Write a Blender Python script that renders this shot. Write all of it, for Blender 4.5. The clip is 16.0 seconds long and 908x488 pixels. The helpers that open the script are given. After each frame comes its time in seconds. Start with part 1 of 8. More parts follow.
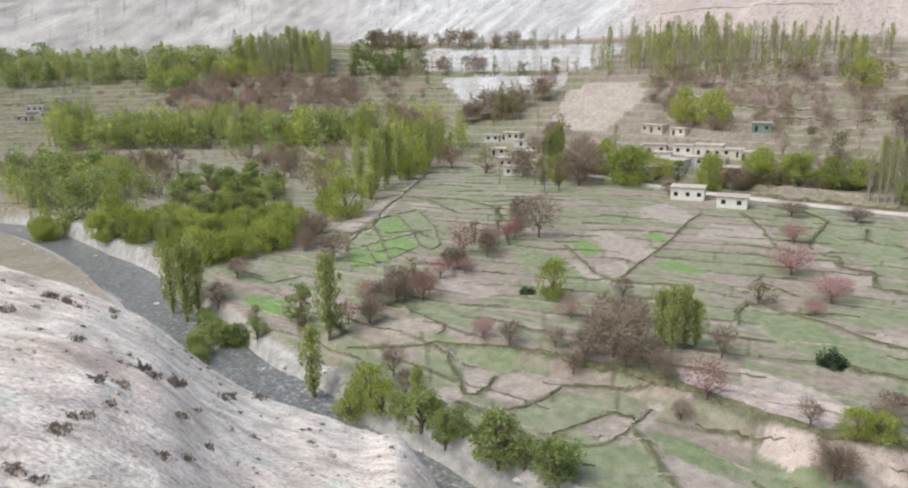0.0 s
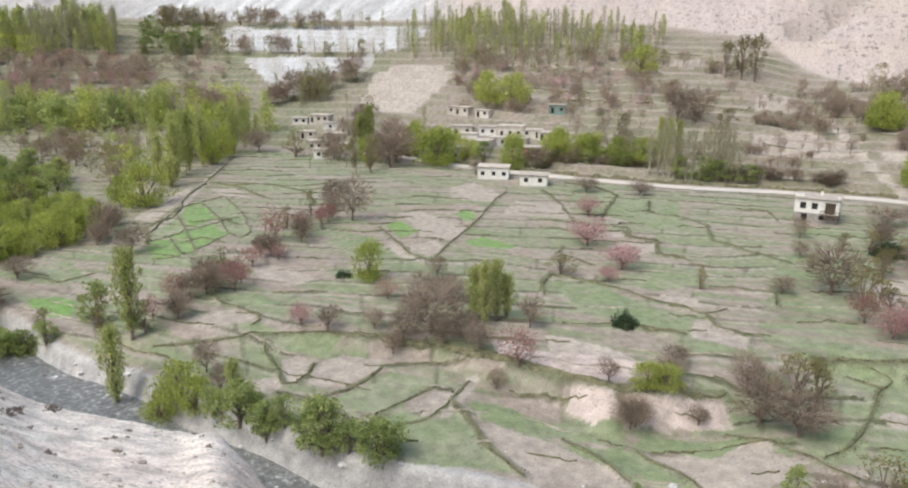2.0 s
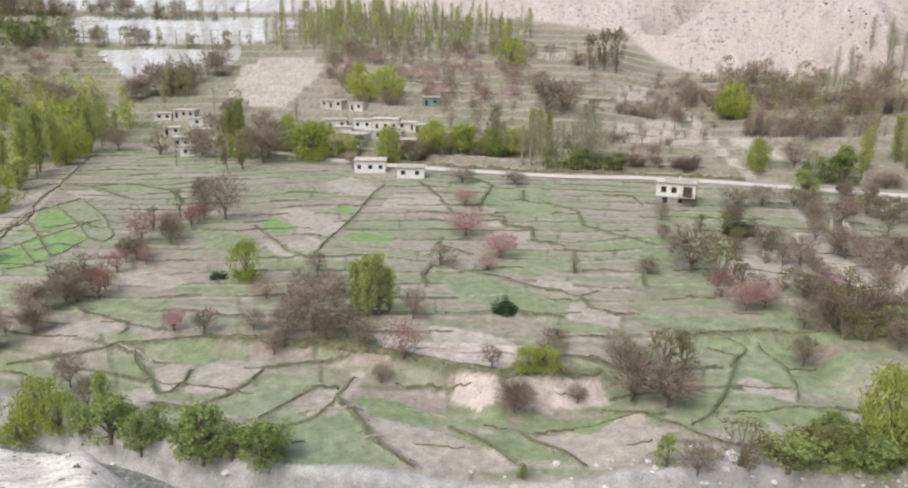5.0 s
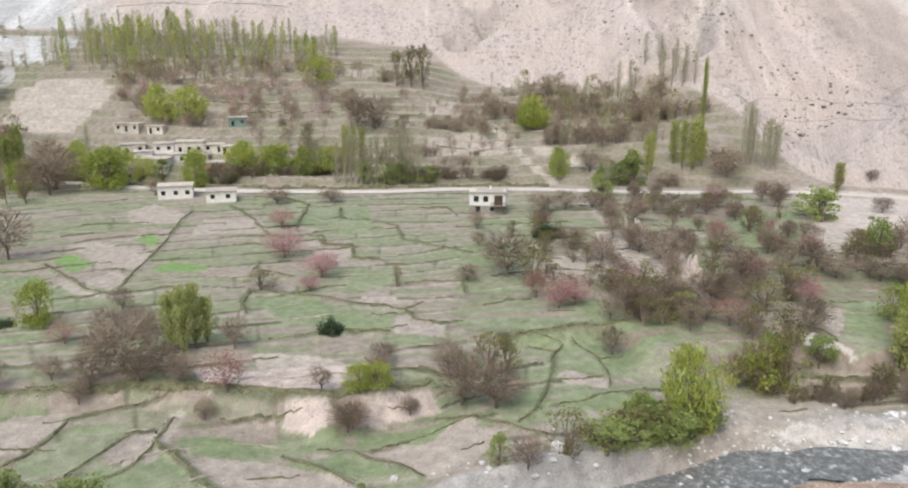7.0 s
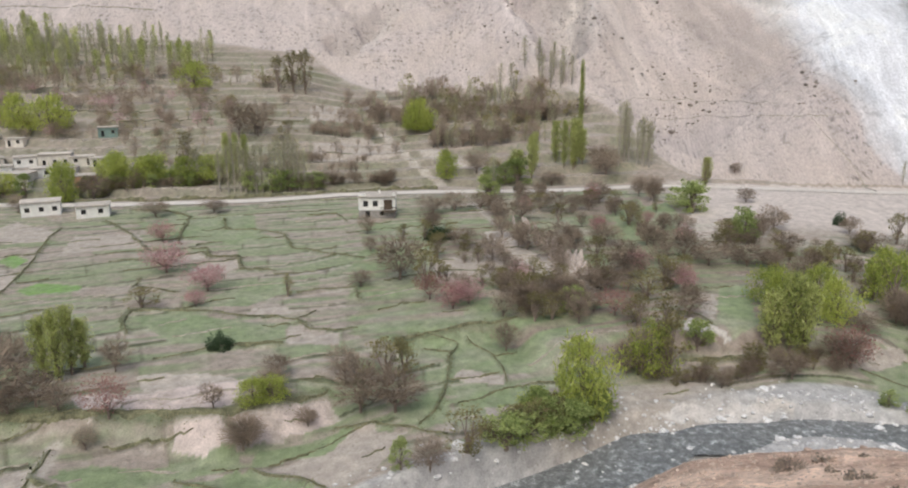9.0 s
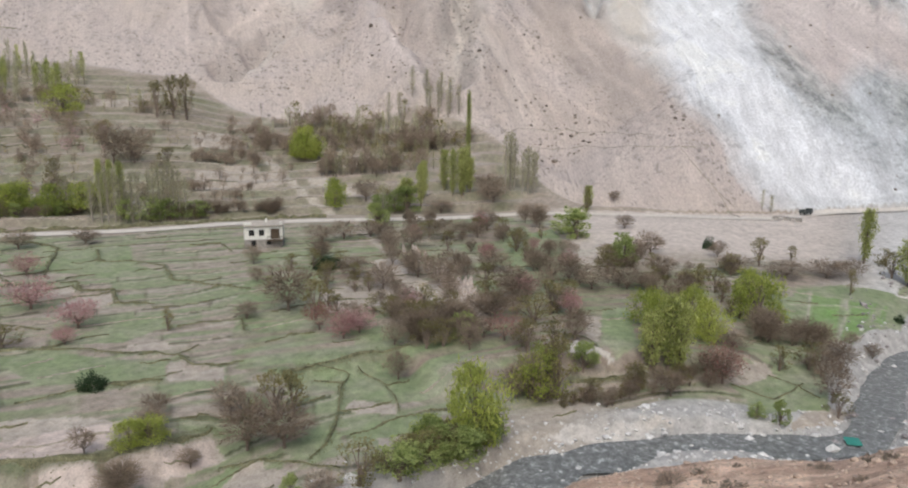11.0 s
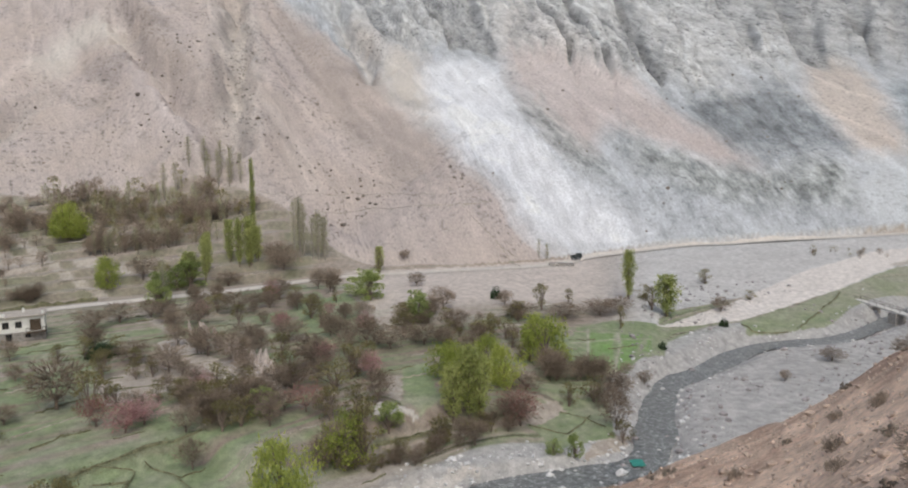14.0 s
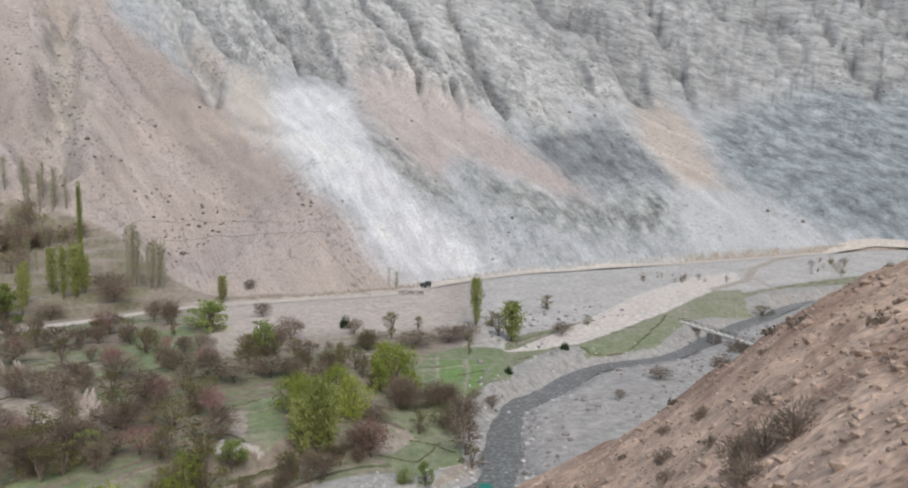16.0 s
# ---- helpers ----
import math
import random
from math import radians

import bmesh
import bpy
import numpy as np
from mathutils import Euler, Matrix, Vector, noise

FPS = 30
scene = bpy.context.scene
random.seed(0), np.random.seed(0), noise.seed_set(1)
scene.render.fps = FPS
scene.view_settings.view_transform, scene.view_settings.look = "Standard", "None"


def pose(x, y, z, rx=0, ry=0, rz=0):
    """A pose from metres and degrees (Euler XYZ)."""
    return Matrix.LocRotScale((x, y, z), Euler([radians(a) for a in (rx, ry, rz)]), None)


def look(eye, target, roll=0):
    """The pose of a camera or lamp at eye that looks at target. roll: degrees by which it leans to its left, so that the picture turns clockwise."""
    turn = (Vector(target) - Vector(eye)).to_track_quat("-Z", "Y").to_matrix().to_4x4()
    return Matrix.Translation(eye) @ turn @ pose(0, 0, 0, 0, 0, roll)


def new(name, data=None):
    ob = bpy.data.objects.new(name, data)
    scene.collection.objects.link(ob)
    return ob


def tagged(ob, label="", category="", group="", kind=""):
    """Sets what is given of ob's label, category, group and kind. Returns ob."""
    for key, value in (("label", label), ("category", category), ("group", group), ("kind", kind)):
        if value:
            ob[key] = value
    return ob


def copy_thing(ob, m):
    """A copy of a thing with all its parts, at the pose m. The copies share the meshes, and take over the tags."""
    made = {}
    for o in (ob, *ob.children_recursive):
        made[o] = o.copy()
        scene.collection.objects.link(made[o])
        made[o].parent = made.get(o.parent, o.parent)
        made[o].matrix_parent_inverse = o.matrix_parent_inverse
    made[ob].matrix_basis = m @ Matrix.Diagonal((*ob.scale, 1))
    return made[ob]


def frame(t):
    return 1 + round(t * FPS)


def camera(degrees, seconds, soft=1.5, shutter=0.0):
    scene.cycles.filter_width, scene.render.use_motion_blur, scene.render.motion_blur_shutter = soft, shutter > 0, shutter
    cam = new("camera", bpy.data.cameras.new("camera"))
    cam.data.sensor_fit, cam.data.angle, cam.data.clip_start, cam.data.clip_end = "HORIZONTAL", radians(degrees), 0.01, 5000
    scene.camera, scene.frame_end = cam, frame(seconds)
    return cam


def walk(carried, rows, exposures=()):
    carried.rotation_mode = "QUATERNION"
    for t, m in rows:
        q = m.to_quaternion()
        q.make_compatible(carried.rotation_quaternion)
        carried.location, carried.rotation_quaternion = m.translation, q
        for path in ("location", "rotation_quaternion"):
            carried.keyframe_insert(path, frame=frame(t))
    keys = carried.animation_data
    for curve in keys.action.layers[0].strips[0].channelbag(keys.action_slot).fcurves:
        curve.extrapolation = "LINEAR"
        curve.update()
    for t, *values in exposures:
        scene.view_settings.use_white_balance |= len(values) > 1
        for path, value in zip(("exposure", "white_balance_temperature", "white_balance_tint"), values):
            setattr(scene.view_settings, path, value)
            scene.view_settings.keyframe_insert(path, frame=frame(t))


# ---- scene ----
# ---- camera: it turns where it stands, on the hillside over the valley ----
EYE = 33.0
cam = camera(63.8, 16.0, soft=2.05)
TURNS = [
    (0.0, -0.19, -13.84, 0.77), (0.5, -2.86, -14.82, 1.25), (1.0, -8.43, -14.78, 0.88), (1.5, -11.67, -14.88, 0.06),
    (2.0, -14.85, -15.26, -0.35), (2.5, -17.25, -15.44, -0.45), (3.0, -17.46, -15.48, -0.61), (3.2, -18.11, -15.50, -0.61),
    (5.3, -26.37, -15.66, -0.64), (5.5, -27.82, -15.59, -0.68), (6.0, -31.42, -15.57, -0.44), (6.5, -34.77, -15.41, 0.25),
    (7.0, -39.18, -14.38, -0.07), (7.5, -41.57, -14.08, -0.00), (8.0, -43.32, -14.26, 0.58), (8.5, -45.68, -14.03, 0.66),
    (9.0, -48.07, -14.12, 0.41), (9.2, -49.18, -13.77, 0.17), (11.3, -57.26, -11.87, -0.79), (11.5, -57.61, -11.86, -0.86),
    (12.0, -59.38, -11.21, -1.35), (12.5, -62.82, -9.25, -1.17), (13.0, -66.36, -8.07, -1.06), (13.5, -71.28, -7.71, 1.24),
    (14.0, -73.31, -7.03, 1.17), (14.5, -76.48, -7.03, 0.48), (15.0, -79.23, -6.43, 0.87), (15.5, -82.21, -5.50, 0.51),
    (16.0, -85.01, -4.93, 0.08),
]
walk(cam, [(t, pose(0, 0, EYE, 90 + pitch, roll, yaw)) for t, yaw, pitch, roll in TURNS],
     exposures=[(t, stops, 6450, 4) for t, stops in ((0.0, 0.27), (1.5, 0.39), (3.0, 0.37), (6.0, 0.36), (7.0, 0.35), (7.6, 0.24), (8.3, 0.17), (9.0, 0.05), (12.5, -0.14), (14.0, -0.24), (16.0, -0.27))])

# ---- light: a bright, thinly overcast afternoon ----
world = bpy.data.worlds.new("sky")
scene.world = world
world.use_nodes = True
wn = world.node_tree.nodes
sky = wn.new("ShaderNodeTexSky")
sky.sky_type, sky.sun_disc = "NISHITA", False
sky.sun_elevation, sky.sun_rotation = radians(55), radians(-115)
sky.dust_density, sky.air_density = 4.0, 1.0
wn["Background"].inputs["Strength"].default_value = 0.15
world.node_tree.links.new(sky.outputs["Color"], wn["Background"].inputs["Color"])
sun = new("sun", bpy.data.lights.new("sun", "SUN"))
sun.data.energy, sun.data.angle, sun.data.color = 1.2, radians(35), (1.0, 0.965, 0.92)
sun.matrix_world = look((math.sin(radians(-115)) * 100, math.cos(radians(-115)) * 100, 143), (0, 0, 0))
# ---- materials ----


def material(name, color, rough=0.9, vary=0.25, scale=3.0, bump=0.15, fine=22.0, attribute=None, metal=0.0, spread=0.0, specks=0.0, depth=0.1):
    """A matt surface: base colour with mottling at two scales and fine relief; attribute: the mesh colour that it starts from."""
    m = bpy.data.materials.new(name)
    m.use_nodes = True
    n, l = m.node_tree.nodes, m.node_tree.links
    bsdf = n["Principled BSDF"]
    bsdf.inputs["Roughness"].default_value, bsdf.inputs["Metallic"].default_value = rough, metal
    bsdf.inputs["Specular IOR Level"].default_value = 0.25
    place = n.new("ShaderNodeTexCoord")
    coarse, small = n.new("ShaderNodeTexNoise"), n.new("ShaderNodeTexNoise")
    for node, size in ((coarse, scale), (small, fine)):
        node.inputs["Scale"].default_value, node.inputs["Detail"].default_value = size, 6
        l.new(place.outputs["Object"], node.inputs["Vector"])
    if attribute:
        base = n.new("ShaderNodeAttribute")
        base.attribute_name = attribute
        base = base.outputs["Color"]
    else:
        base = n.new("ShaderNodeRGB")
        base.outputs[0].default_value = (*color, 1)
        base = base.outputs[0]
    value = None
    for node, amount in ((coarse, vary), (small, vary * 0.8)):
        ramp = n.new("ShaderNodeMapRange")
        ramp.inputs["From Min"].default_value, ramp.inputs["From Max"].default_value = 0.3, 0.7
        ramp.inputs["To Min"].default_value, ramp.inputs["To Max"].default_value = 1 - amount, 1 + amount
        l.new(node.outputs["Fac"], ramp.inputs["Value"])
        if value is None:
            value = ramp.outputs["Result"]
        else:
            times = n.new("ShaderNodeMath")
            times.operation = "MULTIPLY"
            l.new(value, times.inputs[0]), l.new(ramp.outputs["Result"], times.inputs[1])
            value = times.outputs[0]
    if spread:
        info = n.new("ShaderNodeObjectInfo")
        ramp = n.new("ShaderNodeMapRange")
        ramp.inputs["To Min"].default_value, ramp.inputs["To Max"].default_value = 1 - spread, 1 + spread
        l.new(info.outputs["Random"], ramp.inputs["Value"])
        times = n.new("ShaderNodeMath")
        times.operation = "MULTIPLY"
        l.new(value, times.inputs[0]), l.new(ramp.outputs["Result"], times.inputs[1])
        value = times.outputs[0]
    if specks:
        dots, cut, times = n.new("ShaderNodeTexNoise"), n.new("ShaderNodeMapRange"), n.new("ShaderNodeMath")
        dots.inputs["Scale"].default_value, dots.inputs["Detail"].default_value, dots.inputs["Roughness"].default_value = fine * 0.45, 5, 0.65
        l.new(place.outputs["Object"], dots.inputs["Vector"])
        cut.inputs["From Min"].default_value, cut.inputs["From Max"].default_value = 0.56, 0.68
        cut.inputs["To Min"].default_value, cut.inputs["To Max"].default_value = 1.0, 1 - specks
        l.new(dots.outputs["Fac"], cut.inputs["Value"])
        times.operation = "MULTIPLY"
        l.new(value, times.inputs[0]), l.new(cut.outputs["Result"], times.inputs[1])
        value = times.outputs[0]
    mix = n.new("ShaderNodeVectorMath")
    mix.operation = "SCALE"
    l.new(base, mix.inputs[0]), l.new(value, mix.inputs["Scale"])
    l.new(mix.outputs[0], bsdf.inputs["Base Color"])
    if bump:
        relief = n.new("ShaderNodeBump")
        relief.inputs["Strength"].default_value, relief.inputs["Distance"].default_value = bump, depth
        l.new(small.outputs["Fac"], relief.inputs["Height"])
        l.new(relief.outputs["Normal"], bsdf.inputs["Normal"])
    return m


LAND = material("land", (0.3, 0.26, 0.2), vary=0.2, scale=0.8, bump=0.5, fine=5.0, attribute="cover", specks=0.25)


def rock_material():
    """Mountain rock: the mesh colour, broken up by streaks that run down the slope, blotches and dark specks, as strong as the mesh's grain says."""
    m = bpy.data.materials.new("mountain_rock")
    m.use_nodes = True
    n, l = m.node_tree.nodes, m.node_tree.links
    bsdf = n["Principled BSDF"]
    bsdf.inputs["Roughness"].default_value, bsdf.inputs["Specular IOR Level"].default_value = 0.92, 0.2
    cover, slope, grain, parts = n.new("ShaderNodeAttribute"), n.new("ShaderNodeAttribute"), n.new("ShaderNodeAttribute"), n.new("ShaderNodeSeparateColor")
    cover.attribute_name, slope.attribute_name, grain.attribute_name = "cover", "slope", "grain"
    l.new(grain.outputs["Color"], parts.inputs[0])

    def noise_of(vector, stretch, detail=5, rough=0.6):
        scaled, node = n.new("ShaderNodeVectorMath"), n.new("ShaderNodeTexNoise")
        scaled.operation, scaled.inputs[1].default_value = "MULTIPLY", stretch
        node.inputs["Scale"].default_value, node.inputs["Detail"].default_value, node.inputs["Roughness"].default_value = 1.0, detail, rough
        l.new(vector, scaled.inputs[0]), l.new(scaled.outputs[0], node.inputs["Vector"])
        return node.outputs["Fac"]

    def ranged(value, a, b, c, d):
        node = n.new("ShaderNodeMapRange")
        for key, number in (("From Min", a), ("From Max", b), ("To Min", c), ("To Max", d)):
            node.inputs[key].default_value = number
        l.new(value, node.inputs["Value"])
        return node.outputs["Result"]

    def maths(kind, a, b):
        node = n.new("ShaderNodeMath")
        node.operation = kind
        for socket, v in zip(node.inputs, (a, b)):
            if isinstance(v, float):
                socket.default_value = v
            else:
                l.new(v, socket)
        return node.outputs[0]

    specks, blotch, streak = parts.outputs
    fine, broad = noise_of(slope.outputs["Vector"], (0.7, 0.16, 0.0), 7, 0.7), noise_of(slope.outputs["Vector"], (0.14, 0.02, 0.0), 5)
    lumps, dots, where = noise_of(slope.outputs["Vector"], (0.17, 0.12, 0.0), 10, 0.7), noise_of(slope.outputs["Vector"], (0.55, 0.5, 0.0), 4, 0.6), noise_of(slope.outputs["Vector"], (0.05, 0.03, 0.0), 4)
    gravel = noise_of(slope.outputs["Vector"], (1.5, 1.1, 0.0), 6, 0.75)
    value = maths("ADD", 1.0, maths("MULTIPLY", streak, maths("ADD", ranged(fine, 0.3, 0.7, -0.3, 0.3), ranged(broad, 0.3, 0.7, -0.3, 0.3))))
    value = maths("MULTIPLY", value, maths("SUBTRACT", 1.0, maths("MULTIPLY", blotch, ranged(lumps, 0.38, 0.62, -0.34, 0.58))))
    dark = maths("MULTIPLY", specks, maths("MULTIPLY", ranged(dots, 0.56, 0.62, 0.0, 1.0), ranged(where, 0.42, 0.58, 0.05, 1.0)))
    value = maths("MULTIPLY", value, maths("SUBTRACT", 1.0, maths("MULTIPLY", dark, 0.75)))
    value = maths("MULTIPLY", value, ranged(gravel, 0.28, 0.72, 0.70, 1.30))
    value = maths("MAXIMUM", value, 0.2)
    mix = n.new("ShaderNodeVectorMath")
    mix.operation = "SCALE"
    l.new(cover.outputs["Color"], mix.inputs[0]), l.new(value, mix.inputs["Scale"])
    l.new(mix.outputs[0], bsdf.inputs["Base Color"])
    relief = n.new("ShaderNodeBump")
    relief.inputs["Strength"].default_value, relief.inputs["Distance"].default_value = 0.8, 1.3
    tall = maths("ADD", maths("MULTIPLY", fine, maths("ADD", 0.15, streak)), maths("ADD", maths("MULTIPLY", maths("MULTIPLY", lumps, 3.0), blotch), maths("MULTIPLY", gravel, 0.3)))
    l.new(tall, relief.inputs["Height"]), l.new(relief.outputs["Normal"], bsdf.inputs["Normal"])
    return m


ROCK = rock_material()
SLOPE = material("dry_slope", (0.4, 0.33, 0.26), vary=0.3, scale=0.6, bump=1.0, fine=5.0, attribute="cover", specks=0.5)


def leaf_material(name, color, other, through_light=0.25):
    """Leaves or twigs: each a little different, some light passing through."""
    m = bpy.data.materials.new(name)
    m.use_nodes = True
    n, l = m.node_tree.nodes, m.node_tree.links
    bsdf, out = n["Principled BSDF"], n["Material Output"]
    bsdf.inputs["Roughness"].default_value, bsdf.inputs["Specular IOR Level"].default_value = 0.75, 0.2
    geometry, info, add = n.new("ShaderNodeNewGeometry"), n.new("ShaderNodeObjectInfo"), n.new("ShaderNodeMath")
    add.operation = "ADD"
    half = n.new("ShaderNodeMath")
    half.operation = "MULTIPLY"
    half.inputs[1].default_value = 0.7
    l.new(geometry.outputs["Random Per Island"], half.inputs[0])
    l.new(half.outputs[0], add.inputs[0])
    shift = n.new("ShaderNodeMapRange")
    shift.inputs["To Min"].default_value, shift.inputs["To Max"].default_value = -0.15, 0.45
    l.new(info.outputs["Random"], shift.inputs["Value"])
    tone, total = n.new("ShaderNodeAttribute"), n.new("ShaderNodeMath")
    tone.attribute_name = "tone"
    l.new(shift.outputs["Result"], total.inputs[0]), l.new(tone.outputs["Fac"], total.inputs[1])
    l.new(total.outputs[0], add.inputs[1])
    mix = n.new("ShaderNodeMix")
    mix.data_type = "RGBA"
    mix.inputs["A"].default_value, mix.inputs["B"].default_value = (*color, 1), (*other, 1)
    l.new(add.outputs[0], mix.inputs["Factor"])
    l.new(mix.outputs["Result"], bsdf.inputs["Base Color"])
    thin = n.new("ShaderNodeBsdfTranslucent")
    l.new(mix.outputs["Result"], thin.inputs["Color"])
    both = n.new("ShaderNodeMixShader")
    both.inputs["Fac"].default_value = through_light
    l.new(bsdf.outputs[0], both.inputs[1]), l.new(thin.outputs[0], both.inputs[2]), l.new(both.outputs[0], out.inputs["Surface"])
    return m


BARK = material("bark", (0.22, 0.175, 0.145), vary=0.3, scale=4, fine=30)
PALE_BARK = material("pale_bark", (0.38, 0.345, 0.30), vary=0.3, scale=4, fine=30)
LEAF = {
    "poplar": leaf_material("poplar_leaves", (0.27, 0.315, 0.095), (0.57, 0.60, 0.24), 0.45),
    "bare_poplar": leaf_material("poplar_buds", (0.28, 0.275, 0.17), (0.50, 0.495, 0.31), 0.4),
    "willow": leaf_material("willow_leaves", (0.22, 0.28, 0.06), (0.57, 0.61, 0.17), 0.45),
    "green_tree": leaf_material("green_leaves", (0.185, 0.245, 0.075), (0.46, 0.52, 0.21), 0.45),
    "olive_tree": leaf_material("olive_leaves", (0.14, 0.125, 0.06), (0.31, 0.275, 0.13), 0.3),
    "bare_tree": leaf_material("bare_twigs", (0.19, 0.148, 0.11), (0.38, 0.305, 0.24), 0.25),
    "blossom_tree": leaf_material("faded_blossom", (0.40, 0.205, 0.205), (0.55, 0.36, 0.36), 0.35),
    "red_tree": leaf_material("reddish_buds", (0.28, 0.135, 0.12), (0.40, 0.24, 0.21), 0.3),
    "dark_shrub": leaf_material("dark_leaves", (0.030, 0.055, 0.025), (0.065, 0.10, 0.045), 0.1),
    "dry_bush": leaf_material("dry_stems", (0.22, 0.18, 0.145), (0.40, 0.335, 0.275), 0.3),
    "tuft": leaf_material("tuft_leaves", (0.17, 0.14, 0.11), (0.33, 0.28, 0.23), 0.2),
}
PLASTER = material("white_plaster", (0.76, 0.75, 0.72), vary=0.10, scale=1.2, fine=9)
MUD = material("mud_plaster", (0.64, 0.60, 0.54), vary=0.16, scale=0.9, fine=8, spread=0.18)
ORANGE = material("orange_plaster", (0.55, 0.33, 0.22), vary=0.12, scale=1.0, fine=9)
TEAL = material("teal_paint", (0.22, 0.31, 0.28), vary=0.15, scale=1.0, fine=9)
ROOFING = material("earth_roof", (0.50, 0.45, 0.40), vary=0.18, scale=0.8, fine=7, spread=0.15)
RUBBLE = material("rubble_stone", (0.33, 0.31, 0.29), vary=0.35, scale=2.0, fine=7, bump=0.6)
TIMBER = material("dark_timber", (0.10, 0.075, 0.055), vary=0.25, scale=3, fine=20)
GLASS = material("dark_glass", (0.03, 0.035, 0.04), rough=0.15, vary=0.1)
DUST = material("dusty_road", (0.62, 0.57, 0.52), vary=0.12, scale=0.6, fine=4, bump=0.3)
WEEDS = material("weedy_bank", (0.17, 0.165, 0.10), vary=0.45, scale=1.2, fine=7, bump=0.8)
RISER = material("pale_riser", (0.36, 0.325, 0.275), vary=0.3, scale=1.5, fine=9, bump=0.6)
STONE = material("river_stone", (0.50, 0.49, 0.485), vary=0.25, scale=1.5, fine=8, spread=0.3)
METAL = material("truck_paint", (0.05, 0.06, 0.06), rough=0.5, vary=0.15)
TYRE = material("tyre_rubber", (0.03, 0.03, 0.03), vary=0.15)
# ---- the shape of the land ----
# The valley lies round the viewpoint: bearings in degrees clockwise from y, distances in metres from the eye's foot.


def lattice(ix, iy, seed):
    h = (ix.astype(np.int64) * 374761393 + iy.astype(np.int64) * 668265263 + seed * 974634777) & 0xFFFFFFFF
    h = ((h ^ (h >> 13)) * 1274126177) & 0xFFFFFFFF
    return ((h ^ (h >> 16)) & 0xFFFF) / 65535.0


def vnoise(x, y, seed=0):
    """Smooth noise from -1 to 1."""
    x, y = np.asarray(x, float), np.asarray(y, float)
    ix, iy = np.floor(x), np.floor(y)
    fx, fy = x - ix, y - iy
    fx, fy = fx * fx * (3 - 2 * fx), fy * fy * (3 - 2 * fy)
    a, b = lattice(ix, iy, seed), lattice(ix + 1, iy, seed)
    c, d = lattice(ix, iy + 1, seed), lattice(ix + 1, iy + 1, seed)
    return 2 * ((a * (1 - fx) + b * fx) * (1 - fy) + (c * (1 - fx) + d * fx) * fy) - 1


def fbm(x, y, seed=0, octaves=4):
    total, gain = 0, 1.0
    for k in range(octaves):
        total = total + gain * vnoise(x * 2 ** k, y * 2 ** k, seed + k)
        gain *= 0.5
    return total / 1.9


def smooth(a, b, x):
    t = np.clip((x - a) / (b - a), 0, 1)
    return t * t * (3 - 2 * t)


def curve_through(points, steps=8):
    """A smooth line through the given points."""
    p = np.array([points[0]] + list(points) + [points[-1]], float)
    out = []
    for i in range(1, len(p) - 2):
        for s in np.linspace(0, 1, steps, endpoint=False):
            a, b, c, d = p[i - 1], p[i], p[i + 1], p[i + 2]
            out.append(0.5 * (2 * b + (c - a) * s + (2 * a - 5 * b + 4 * c - d) * s * s + (3 * b - a - 3 * c + d) * s ** 3))
    return np.array(out + [p[-2]])


def line_distance(x, y, line):
    best = np.full(np.shape(x), 1e9)
    for (ax, ay), (bx, by) in zip(line[:-1, :2], line[1:, :2]):
        ex, ey = bx - ax, by - ay
        t = np.clip(((x - ax) * ex + (y - ay) * ey) / (ex * ex + ey * ey + 1e-9), 0, 1)
        best = np.minimum(best, (x - ax - t * ex) ** 2 + (y - ay - t * ey) ** 2)
    return np.sqrt(best)


def at(bearing, distance):
    return (distance * math.sin(radians(bearing)), distance * math.cos(radians(bearing)))


# the river, from upstream to downstream: bearing, distance
RIVER = [(-60, 340), (-45, 280), (-36, 242), (-31, 216), (-25.7, 162), (-24, 142), (-18.3, 100), (-14.4, 88), (-5, 66), (1, 58), (8.4, 54), (25, 51), (37.7, 53),
         (50, 58.5), (63.9, 73), (70, 79), (77.7, 86), (84, 90), (88, 95), (88.9, 105.7), (89.1, 118.5), (90.1, 130.6), (92.4, 139.2), (96.2, 159.4), (101.5, 173), (104.5, 196), (107.5, 226), (114, 290), (130, 420)]
river_line = curve_through([at(b, d) for b, d in RIVER])
# the edge of the valley floor, where the road runs
FLOOR_EDGE = ([-180, -60, -45, -32, -15, 0, 12, 20, 30, 42, 55, 67, 75, 82, 86, 90, 96, 102, 107, 112, 117, 130, 180],
              [420, 400, 380, 350, 300, 245, 210, 195, 182, 184, 188, 200, 204, 217, 235, 255, 270, 298, 330, 365, 405, 480, 480])
